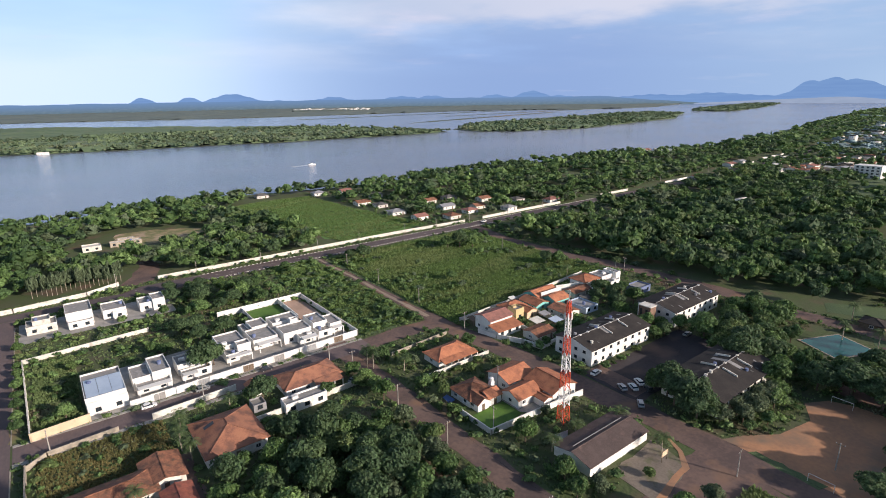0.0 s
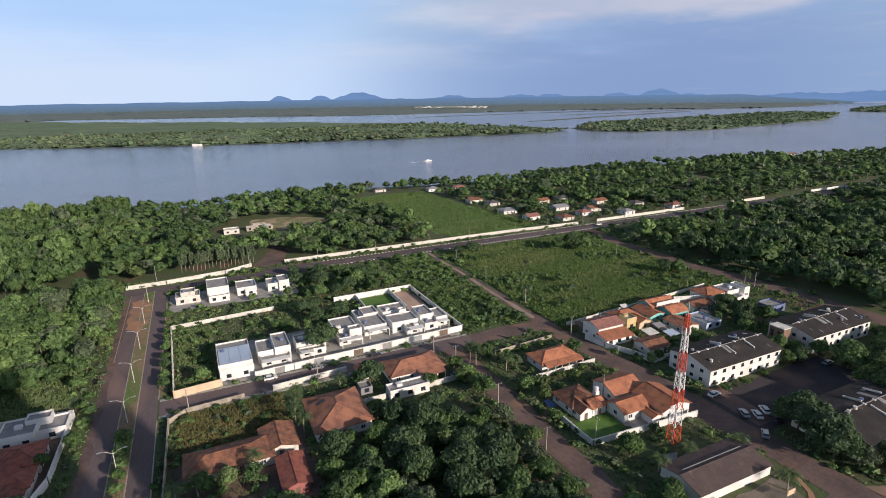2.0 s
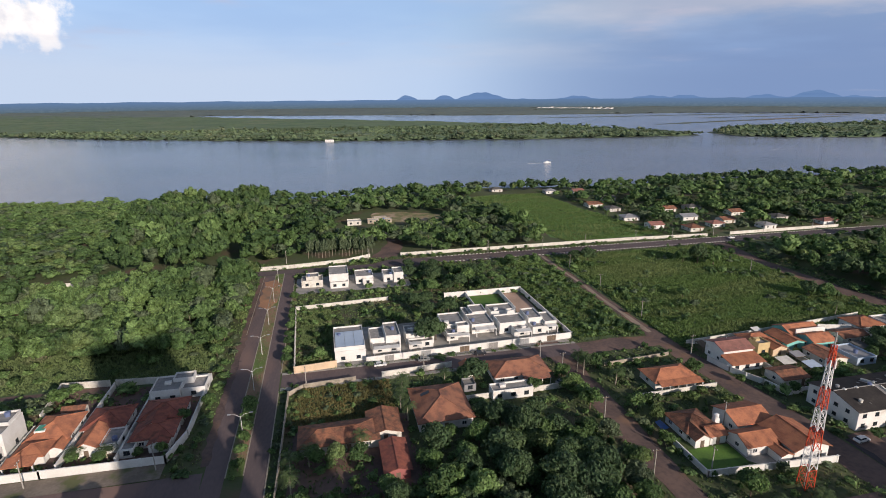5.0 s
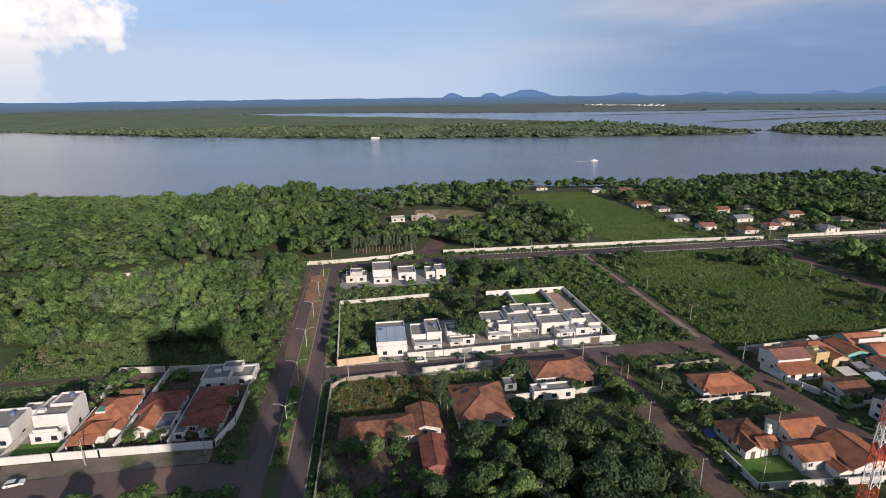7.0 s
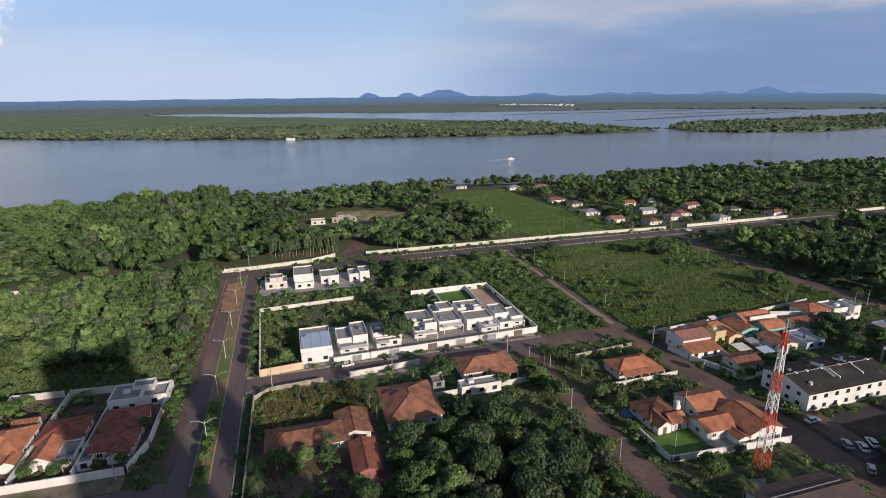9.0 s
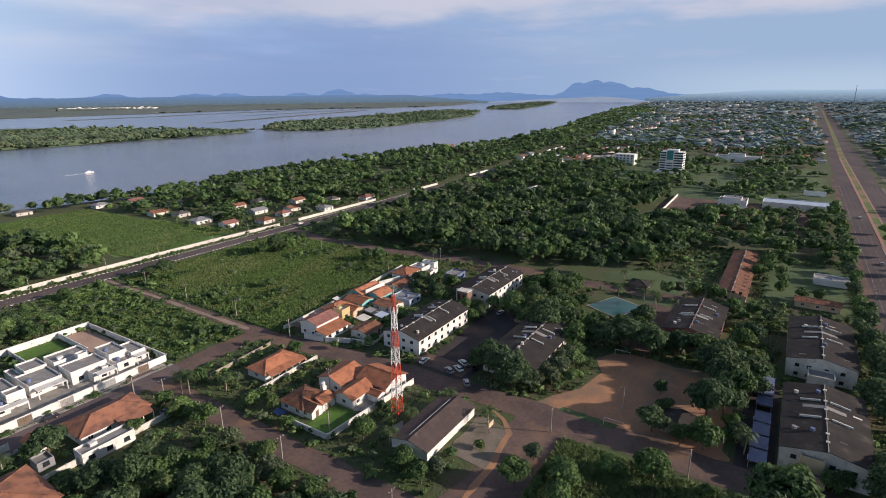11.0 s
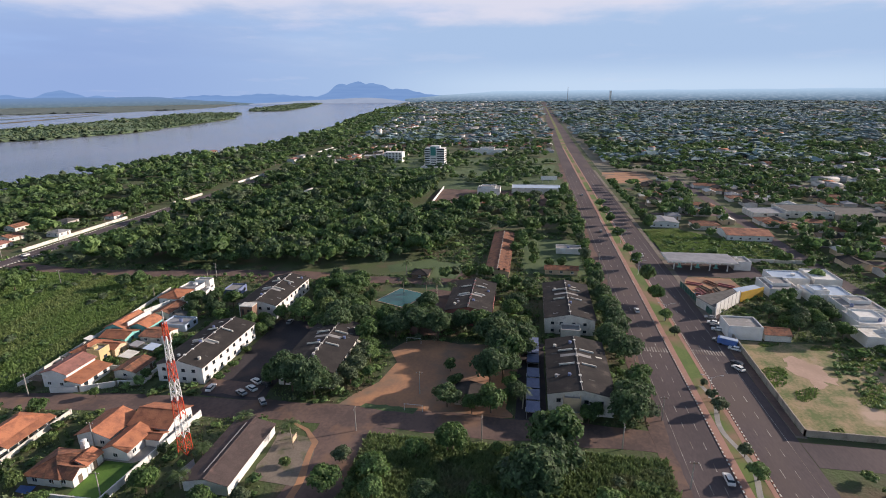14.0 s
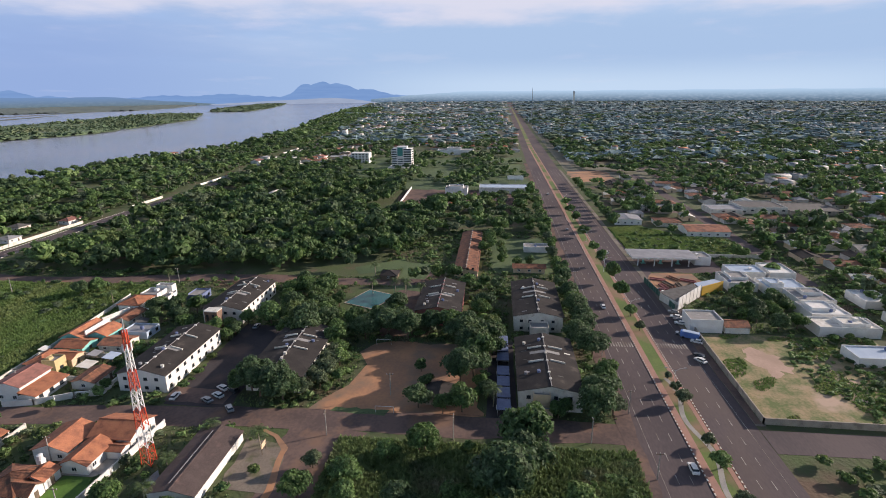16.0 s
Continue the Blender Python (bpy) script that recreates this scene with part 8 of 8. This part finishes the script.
# tall trees before the tiled houses, the median's young trees and the gardens of the cross street
for q in (("mango", 23.6, 119, 1.05), ("broad", 35.2, 118, 1.15), ("mango", 43.6, 125.2, 1.1), ("mango", 48, 118, 1.15), ("broad", 50.2, 109, 1.2), ("fresh", 30.4, 112, 1.1), ("mango", 54.6, 127.4, 0.9), ("broad", 28.6, 122.6, 0.7),
          ("mango", 39.6, 111, 1.2), ("broad", 20.4, 112, 0.9), ("shrub", 25, 125.4, 1.2), ("shrub", 33.4, 125.2, 1.3), ("shrub", 40, 133, 1.4), ("fresh", -2.4, 120.6, 0.7), ("broad", -7.6, 119.6, 0.75), ("broad", 3.6, 118.4, 0.7), ("fresh", -12, 121.4, 0.7),
          ("fresh", -26.8, 149.6, 0.62), ("fresh", -26.5, 144.4, 0.5), ("fresh", -26.4, 139, 0.66), ("broad", -26.5, 133.6, 0.5), ("fresh", -26.4, 128.6, 0.66), ("broad", -26.5, 122, 0.5), ("bush", -26.7, 154.6, 0.8),
          ("broad", -17.8, 178, 0.5), ("fresh", -17.9, 185, 0.45), ("broad", -17.8, 192, 0.55), ("broad", -17.9, 199, 0.5), ("fresh", -17.9, 207, 0.5), ("broad", -17.8, 216, 0.55), ("broad", -17.9, 224, 0.5), ("fresh", -17.8, 233, 0.55), ("broad", -17.8, 241, 0.5), ("olive", -17.4, 134.8, 0.32), ("olive", -17.3, 128.4, 0.32),
          ("broad", 138.6, 121.6, 0.5), ("broad", 145.4, 121.4, 0.55), ("shrub", 150.6, 124.6, 1.2), ("broad", 153.6, 127.8, 0.5), ("shrub", 161, 128, 1.2), ("broad", 145.6, 141.4, 0.45), ("shrub", 161.6, 143.6, 0.9), ("broad", 184, 134.6, 0.6),
          ("mango", 190.4, 138.6, 0.8), ("mango", 199, 143.4, 0.9), ("broad", 204.4, 144.8, 0.8), ("mango", 198.4, 134.6, 0.95), ("broad", 206, 136.4, 0.9), ("mango", 190.6, 128.4, 0.9), ("broad", 199.6, 125.6, 1.0), ("shrub", 182.4, 156.6, 1.1),
          ("bush", 90, 131.2, 0.7), ("shrub", 95, 127.6, 0.9), ("shrub", 100.4, 127.4, 0.9), ("shrub", 110.4, 127.6, 1.0), ("bush", 115.6, 127.8, 1.0), ("shrub", 136.4, 132.6, 0.8), ("shrub", 127.8, 153.6, 1.0), ("fresh", 124.8, 157.6, 0.4),
          ("mango", 101, -3.2, 1.75), ("broad", 98.2, 44.4, 1.0), ("fresh", 97.8, 33.2, 1.15), ("broad", 116.8, 18.4, 1.1), ("fresh", 118.4, 5.4, 0.6), ("mango", 112, -8, 1.5), ("broad", 94, 4, 1.2), ("fresh", 113, 26, 0.8), ("fresh", 106, 38, 0.7), ("mango", 171, -34.4, 1.5), ("mango", 142.6, -32.6, 1.4), ("broad", 137.4, -21.2, 0.9),
          ("mango", 144.2, 1.2, 0.75), ("mango", 170.6, 0.4, 1.1)):
    plant(*q)
# behind the vacant lot
grove([(198, -93), (224, -98), (234, -112), (232, -122), (204, -122), (194, -108)], 7.4, 70, ["broad", "mango", "fresh"], (0.75, 1.05), TAKEN_BY)
grove([(140, -130), (176, -130), (192, -120), (196, -128), (170, -144), (140, -144)], 6.6, 71, ["broad", "fresh", "bush", "fresh"], (0.45, 0.7), [rect(172, -140, 184, -120)], 0.9)
grove([(256, -96), (262, -146), (300, -150), (296, -120)], 9, 72, ["mango", "broad"], (0.8, 1.1), [rect(258, -134, 276, -116), rect(258, -120, 302, -70)], 0.35)
grove(rect(334, -122, 366, -100), 10, 73, ["broad", "mango"], (0.7, 1.0), TAKEN_BY, 0.7)


def weeds(name, poly, n, seed, size, material, label, keep_out=()):
    """Tall weeds: many upright pointed blades in tufts."""
    rg = np.random.default_rng(seed)
    xs, ys = [p[0] for p in poly], [p[1] for p in poly]
    x, y = rg.uniform(min(xs), max(xs), n), rg.uniform(min(ys), max(ys), n)
    ok = inside(x, y, poly)
    for k in keep_out:
        ok &= ~inside(x, y, k)
    x, y = x[ok], y[ok]
    m = len(x)
    vs = []
    for j in range(4):
        a = rg.uniform(0, 6.28, m)
        s = rg.uniform(*size, m)
        lean = rg.uniform(-0.7, 0.7, (m, 2)) * s[:, None]
        p = np.stack([x, y, np.zeros(m)], 1)
        d = np.stack([np.cos(a), np.sin(a), np.zeros(m)], 1) * (s * 0.45)[:, None]
        vs.append(np.stack([p - d, p + d, p + np.concatenate([lean, s[:, None]], 1)], 1))
    v = np.concatenate(vs).reshape(-1, 3)
    me = np_mesh(name, v, np.arange(len(v)).reshape(-1, 3), material)
    return tagged(new(name, me), label, "weeds", kind="stuff")


weeds("tall_grass", rect(125, 161, 230, 277), 30000, 81, (0.35, 1.15), LUSH, "tall green weeds over a field")
weeds("tall_grass", rect(90, 173, 117, 282), 7000, 82, (0.4, 0.9), LUSH, "tall green weeds over a lot")
weeds("tall_grass", rect(85, -37, 121, 41), 12000, 83, (0.5, 1.3), WEED, "tall green weeds over a block")
weeds("tall_grass", [(148, 306), (222, 312), (205, 400), (200, 478), (160, 480), (120, 470)], 12000, 84, (0.5, 1.1), LUSH, "tall green weeds on a slope")
weeds("tall_grass", rect(-14, 138, 16, 159), 3000, 85, (0.3, 0.7), DRYWEED, "dry tall weeds in a walled lot")
weeds("tall_grass", rect(-14, 172, -2, 225), 2500, 86, (0.4, 0.9), WEED, "tall weeds in a vacant lot")
weeds("tall_grass", rect(-130, 176, -44, 204), 5000, 87, (0.4, 1.0), WEED, "tall weeds beside a forest")
x, y = scatter(rect(139, -139, 195, -79), 3.0, 188, [rect(162, -102, 186, -86)], 0.92)
lush_side = 0.6 * drift(x, y, 8.0) + 0.05 * (-y - 106) > 0.0
x, y = x[lush_side], y[lush_side]
woods("bushes", x, y, 2, (0.9, 2.4), (0.7, 2.2), *LIGHTMIX, "low green bushes dotted over a dry lot", 188, "bushes", 0.02)
weeds("tall_grass", [(301, -143), (301, -77), (361, -77), (365, -97), (345, -117), (333, -143)], 11000, 189, (0.5, 1.1), LUSH, "lush green weeds on a vacant lot", TAKEN_BY)
x, y = scatter([(301, -143), (301, -100), (352, -100), (345, -117), (333, -143)], 5.0, 190, TAKEN_BY, 0.5)
woods("bushes", x, y, 2, (1.0, 2.2), (0.8, 1.8), *LIGHTMIX, "bright green bushes on a vacant lot", 190, "bushes", 0.02)
weeds("tall_grass", rect(-29, 120, -25.2, 280), 900, 94, (0.2, 0.5), WEED, "low weeds on a median")
x, y = scatter(rect(125, 162, 230, 277), 3.8, 95, keep=0.8)
big_ = drift(0.45 * x, y, 7.0) > 0.2
woods("bushes", x[big_], y[big_], 2, (1.0, 2.7), (1.0, 3.2), GREENS, [0.14, 0.44, 0.08, 0.34], "clumps of green bushes over a field", 99, "bushes", 0.05)
few = ~big_ & (drift(x, y, 5.0) > 0.28)
x, y = x[few], y[few]
woods("bushes", x, y, 3, (0.8, 2.0), (0.6, 1.7), *LIGHTMIX, "low bushes dotted over a field", 95, "bushes", 0.05)
x, y = scatter(rect(90, 174, 117, 282), 4.2, 98, keep=0.6)
woods("bushes", x, y, 2, (0.9, 2.6), (0.7, 2.4), *LIGHTMIX, "low bushes dotted over a lot", 98, "bushes", 0.05)
x, y = scatter(rect(86, -37, 121, 41), 4.4, 96, keep=0.75)
keep = drift(x, y, 7.0) > 0.3
woods("bushes", x[keep], y[keep], 1, (1.2, 2.6), (0.9, 2.0), *LIGHTMIX, "low bushes over an overgrown block", 96, "bushes", 0.1)
x, y = scatter([(150, 306), (215, 314), (200, 400), (196, 470), (160, 470), (130, 465)], 8.0, 97, keep=0.3)
woods("bushes", x, y, 2, (1.0, 2.2), (0.8, 1.8), *LIGHTMIX, "low bushes on a green slope", 97, "bushes", 0.1)
# undergrowth wherever the ground is left to itself
BARE = FLAT + TAKEN_BY + [rect(206, 42, 236, 68), rect(124, 160, 231, 278), rect(84, -38, 121, 42), rect(-400, -76, 900, -36), rect(-36, 20, -19, 290), rect(137, -140, 196, -76)]
OPEN = [rect(-44, 60, 250, 300), rect(134, -36, 345, 60), rect(-130, 131, -42, 172), rect(-36, 60, 20, 110), rect(197, -166, 345, -79)]
for k, poly in enumerate(OPEN):
    x, y = scatter(poly, 3.9, 300 + k, BARE, 0.7)
    woods("undergrowth", x, y, 2, (1.1, 2.6), (0.8, 2.6), *LIGHTMIX, "mixed low bushes and undergrowth", 300 + k, "bushes", 0.08)
    xs, ys = [p[0] for p in poly], [p[1] for p in poly]
    weeds("rough_grass", poly, int((max(xs) - min(xs)) * (max(ys) - min(ys)) * 0.6), 320 + k, (0.25, 0.7), WEED, "rough green grass and weeds", BARE)
x, y = scatter([(110, -78), (122, -78), (122, -240), (60, -160), (60, -78)], 6.0, 330, keep=0.8)
woods("bushes", x, y, 1, (1.4, 3.2), (1.4, 4.0), *MIX, "dense green bushes beside a side street", 330, "bushes", 0.1)
x, y = scatter([(136, -142), (176, -142), (178, -162), (280, -162), (290, -190), (136, -260)], 8.0, 331, keep=0.85)
woods("town_trees", x, y, 1, (2.6, 4.8), (4, 7.5), *MIX, "green trees behind a vacant lot", 331, "trees")
plant("mango", 140, 262, 1.1)
plant("mango", 134, 266, 1.0)
for q in (("mango", 198, 246, 1.25), ("broad", 191, 249, 1.0), ("fresh", 204, 241, 1.1), ("bush", 186, 244, 1.4), ("fresh", 157, 202, 1.0), ("bush", 160, 206, 1.6), ("bush", 152, 198, 1.2), ("bush", 165, 214, 1.3),
          ("mango", 214, 190, 1.0), ("fresh", 219, 186, 1.0), ("bush", 208, 194, 1.5)):
    plant(*q)
far_xy = np.array(FAR_PLANTS)
woods("trees", far_xy[:, 0], far_xy[:, 1], 0, (3.0, 4.4), (6.0, 9.0), *MIX, "leafy green trees along the avenue and between long blocks", 332, "trees", 0.16)
# green tufts and bushes over the dry lot
rg = np.random.default_rng(188)
tx, ty = rg.uniform(139, 195, 16000), rg.uniform(-139, -78, 16000)
tk = (drift(tx, ty, 6.0) + 0.012 * (-ty - 108) > 0.12) & ((tx - 174) ** 2 / 60 + (ty + 94) ** 2 / 30 > 1)
tuft = []
for ang in (0.3, 1.4, 2.5):
    hh = rg.uniform(0.15, 0.5, tk.sum())
    p = np.stack([tx[tk], ty[tk], np.full(tk.sum(), 0.03)], 1)
    dd = np.stack([np.cos(ang + tx[tk]), np.sin(ang + tx[tk]), 0 * hh], 1) * (hh * 0.7)[:, None]
    tuft.append(np.stack([p - dd, p + dd, p + np.stack([dd[:, 1] * 0.6, -dd[:, 0] * 0.6, hh], 1)], 1))
tuft = np.concatenate(tuft).reshape(-1, 3)
tagged(new("grass_tufts", np_mesh("grass_tufts", tuft, np.arange(len(tuft)).reshape(-1, 3), LUSH)), "green grass tufts spreading over a dry lot", "weeds", kind="stuff")
# slim pale trunks by the river road gate
for i in range(20):
    rr = random.Random(i + 400)
    px, py = -13 + i * 1.95, 309 + rr.uniform(-3, 4)
    b = thing("slender_tree", px, py, 0, "slender pale-trunked tree in a row by a wall", "tree", "row of slender trees")
    part("trunk", Shape().tube((0, 0, -0.1), (0.2, 0.1, 8), 0.13, 0.07, 6), PALEBARK, b)
    v, f = crown_arrays(500 + i % 4, 1.7, 3.4, 16, 44, 0.26, 0.6, spread=0.95)
    part("crown", np_mesh("crown", v * np.array([1, 1, 3.1]) + np.array([0, 0, 0.4 + rr.uniform(-0.5, 0.5)]), f, LEAF_GREY), None, b)

# ---- the town beyond ----
TOWN_ROOFS = [TILE_OLD, GREYROOF, FIBRE, TILE_OLD, SLAB, FIBRE, WORN_WHITE, TILE]
STOCK = []
for i in range(12):
    rr = random.Random(900 + i)
    w_, d_ = rr.uniform(8, 14), rr.uniform(8, 13)
    mt = TOWN_ROOFS[i % 8]
    words = {"clay_tile": "an orange tile", "old_clay_tile": "a brown tile", "grey_sheet_roof": "a grey sheet", "dark_fibre_cement": "a dark sheet", "flat_roof_slab": "a grey slab", "weathered_plaster": "a pale"}[mt.name]
    STOCK.append((w_, d_, mt, rr.choice(("hip", "gable")), words, (WORN_WHITE, TOWNWALL, CREAM, TOWNWALL)[i % 4]))
MADE = {}


def town_house(x, y, i, rz):
    w_, d_, mt, kd, words, wm = STOCK[i]
    TAKEN_BY.append(rect(x - 4.5, y - 4.5, x + 4.5, y + 4.5))
    if i in MADE:
        return copy_thing(MADE[i], pose(x, y, 0, 0, 0, rz))
    o = tiled_house(x - w_ / 2, y - d_ / 2, x + w_ / 2, y + d_ / 2, 3.1, 1.3, kd, None, wm, mt, "low town house with " + words + " roof", ov=0.4, group="town houses", windows=2)
    MADE[i] = o
    return o


TAKEN = [rect(255, -120, 372, -72), rect(310, -140, 370, -72), rect(398, -262, 446, -152), rect(362, -130, 392, -78), rect(545, -130, 635, -78), rect(248, -158, 604, -140), rect(172, -165, 276, -90)]
x, y = scatter([(272, -150), (300, -150), (380, -92), (720, -92), (720, -430), (330, -430), (240, -200)], 17.0, 201, TAKEN, 0.8)
near = np.argsort(np.hypot(x, y))[:175]
for a, c in zip(x[near], y[near]):
    rr = random.Random(int(a * 3 + c))
    town_house(float(a), float(c), rr.randrange(12), rr.choice((0, 90, 180, 270)))
x, y = scatter([(700, -30), (980, -34), (980, 150), (900, 260), (560, 300), (520, 286), (640, 240), (760, 180), (860, 150), (860, 0)], 22, 202, [rect(630, 90, 672, 138), rect(780, 30, 820, 92), rect(500, -30, 760, 175)], 0.8)
near = np.argsort(np.hypot(x, y))[:90]
for a, c in zip(x[near], y[near]):
    rr = random.Random(int(a * 3 + c))
    town_house(float(a), float(c), rr.randrange(12), rr.choice((0, 90, 180, 270)))


def far_town(name, poly, step, seed, size, label, keep=0.8, keep_out=(), roofs=(0.07, 0.24, 0.29, 0.14, 0.22, 0.04), walls=(0.20, 0.35, 0.45)):
    """Houses far off in one mesh: walls, gables and pitched roofs in several colours."""
    x, y = scatter(poly, step, seed, keep_out, keep)
    rg = np.random.default_rng(seed)
    mats = [WHITE, WORN_WHITE, TOWNWALL, TILE, TILE_OLD, GREYROOF, FIBRE, SLAB, BLUEROOF]
    quads = np.array([(0, 1, 5), (0, 5, 4), (1, 2, 6), (1, 6, 5), (2, 3, 7), (2, 7, 6), (3, 0, 4), (3, 4, 7), (4, 5, 8), (6, 7, 9), (5, 6, 9), (5, 9, 8), (7, 4, 8), (7, 8, 9)])
    n = len(x)
    w, d, h = rg.uniform(*size, n), rg.uniform(*size, n), rg.uniform(3, 4.2, n)
    h = np.where(rg.uniform(size=n) < 0.06, h * 2.2, h)
    sw = rg.uniform(size=n) < 0.5
    w = np.where(rg.uniform(size=n) < 0.08, w * 2.4, w)
    hx, hy = np.where(sw, w, d) / 2, np.where(sw, d, w) / 2
    rise = rg.uniform(0.3, 1.8, n)
    z0 = np.zeros(n)
    v = np.stack([np.stack(q, 1) for q in ((x - hx, y - hy, z0), (x + hx, y - hy, z0), (x + hx, y + hy, z0), (x - hx, y + hy, z0), (x - hx, y - hy, h), (x + hx, y - hy, h), (x + hx, y + hy, h),
                                            (x - hx, y + hy, h), (x, y - hy, h + rise), (x, y + hy, h + rise))], 1).reshape(-1, 3)
    f = (quads[None] + 10 * np.arange(n)[:, None, None]).reshape(-1, 3)
    wall_i = rg.choice(3, n, p=walls)
    roof_i = 3 + rg.choice(6, n, p=roofs)
    mi = np.where(np.arange(14)[None] < 10, wall_i[:, None], roof_i[:, None]).astype(np.int32).ravel()
    me = np_mesh(name, v, f, mats[0])
    for m in mats[1:]:
        me.materials.append(m)
    me.polygons.foreach_set("material_index", mi)
    return tagged(new(name, me), label, "town", kind="stuff")


EAST2 = [(700, -92), (2100, -92), (2100, -1700), (980, -760), (700, -440)]
EAST3 = [(2100, -92), (4600, -112), (4400, -1500), (3500, -2900), (2100, -1700)]
WEST2 = [(980, -36), (2100, -50), (2100, 560), (1600, 430), (1000, 340), (900, 270)]
WEST3 = [(2100, -50), (4650, -70), (4600, 980), (3690, 880), (2700, 700), (2100, 560)]
far_town("town", [(720, -92), (1200, -92), (1200, -900), (720, -500)], 22, 211, (7, 14), "low houses of a town among trees", 0.55, (), (0.08, 0.26, 0.25, 0.15, 0.22, 0.04), (0.45, 0.35, 0.20))
far_town("town", [(1200, -92), (2100, -92), (2100, -1700), (1200, -900)], 32, 212, (8, 16), "distant low houses of a town among trees", 0.48, (), (0.05, 0.22, 0.27, 0.18, 0.23, 0.05), (0.5, 0.3, 0.2))
far_town("town", WEST2, 32, 213, (9, 18), "distant low houses along the river bank", 0.5, [rect(860, 160, 1300, 260)], (0.07, 0.27, 0.17, 0.27, 0.18, 0.04), (0.35, 0.3, 0.35))
far_town("town", EAST3, 60, 214, (12, 26), "far roofs of a town among trees", 0.4, (), (0.02, 0.16, 0.18, 0.42, 0.18, 0.04), (0.4, 0.3, 0.3))
far_town("town", WEST3, 55, 215, (12, 28), "far roofs of a town along the avenue", 0.6, (), (0.03, 0.17, 0.2, 0.35, 0.2, 0.05), (0.45, 0.3, 0.25))
far_town("village", VILLAGE, 42, 217, (12, 26), "white houses of a village on the far bank", 0.8, (), (0.05, 0.15, 0.4, 0.05, 0.3, 0.05), (0.8, 0.1, 0.1))
far_town("town", [(400, -330), (720, -200), (720, -500), (560, -470)], 18, 216, (8, 14), "low houses of a town among trees", 0.7, TAKEN_BY[-270:])
def thick(poly, step, seed, s, level, keep_out=()):
    """Trees in clumps and rows, with open ground between."""
    x, y = scatter(poly, step, seed, keep_out)
    k = drift(x + seed * 7, y, s) + np.random.default_rng(seed).uniform(-0.45, 0.45, len(x)) > level
    return x[k], y[k]


x, y = thick([(300, -155), (380, -92), (520, -92), (520, -380), (400, -330), (240, -200)], 8.0, 220, 14.0, -0.28, TAKEN + TAKEN_BY[-280:] + [[(296, -150), (296, -74), (364, -74), (368, -98), (348, -118), (338, -150)]])
woods("town_trees", x, y, 2, (3.2, 5.6), (5, 8), *MIX, "green trees between town houses", 220, "trees")
x, y = thick([(520, -92), (720, -92), (980, -92), (980, -760), (640, -560), (400, -330), (520, -380)], 11, 221, 24.0, -0.38, TAKEN + TAKEN_BY[-280:])
woods("town_trees", x, y, 2, (5, 8.5), (5, 8), *MIX, "green trees between town houses", 221, "trees")
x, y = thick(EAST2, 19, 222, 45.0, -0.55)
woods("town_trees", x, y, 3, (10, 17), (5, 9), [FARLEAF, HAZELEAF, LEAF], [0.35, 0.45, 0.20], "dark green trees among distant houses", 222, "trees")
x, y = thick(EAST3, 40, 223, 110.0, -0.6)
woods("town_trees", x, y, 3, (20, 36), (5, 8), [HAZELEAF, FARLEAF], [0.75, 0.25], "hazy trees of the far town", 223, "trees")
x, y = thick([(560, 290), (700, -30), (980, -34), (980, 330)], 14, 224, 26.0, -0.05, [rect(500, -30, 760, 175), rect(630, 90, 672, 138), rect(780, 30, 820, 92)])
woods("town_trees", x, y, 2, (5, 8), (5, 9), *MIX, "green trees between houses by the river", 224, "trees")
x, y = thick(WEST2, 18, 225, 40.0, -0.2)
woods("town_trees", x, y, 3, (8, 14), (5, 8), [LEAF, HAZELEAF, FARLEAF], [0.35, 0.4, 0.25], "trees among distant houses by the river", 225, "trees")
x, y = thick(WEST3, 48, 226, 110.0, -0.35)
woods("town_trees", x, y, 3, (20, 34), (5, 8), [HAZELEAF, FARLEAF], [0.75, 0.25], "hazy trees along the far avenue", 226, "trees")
x, y = thick(rect(500, -32, 770, 178), 8.5, 227, 17.0, 0.05, [rect(470, -34, 506, 50), rect(630, 90, 672, 138)])
woods("town_trees", x, y, 2, (4.0, 7.0), (4, 8), *MIX, "clumps of trees on green fields", 227, "trees")
x, y = scatter([(430, 30), (505, -34), (340, -34), (335, 40)], 9, 228, [rect(468, -36, 506, 48), rect(418, 20, 436, 40)], 0.8)
woods("town_trees", x, y, 1, (3.6, 6.2), (5, 9), *MIX, "trees beside a blue-roofed hall", 228, "trees")
roads = Shape()
for i in range(9):
    roads.box(300 + i * 110, -430 - i * 60, 0.02, 306 + i * 110, -92, 0.045)
for i in range(5):
    roads.box(330 + i * 60, -176 - i * 85, 0.02, 1500, -170 - i * 85, 0.047)
solid("side_streets", roads, ASPHALT_Y, "dusty side streets of the town", "street", kind="structure")
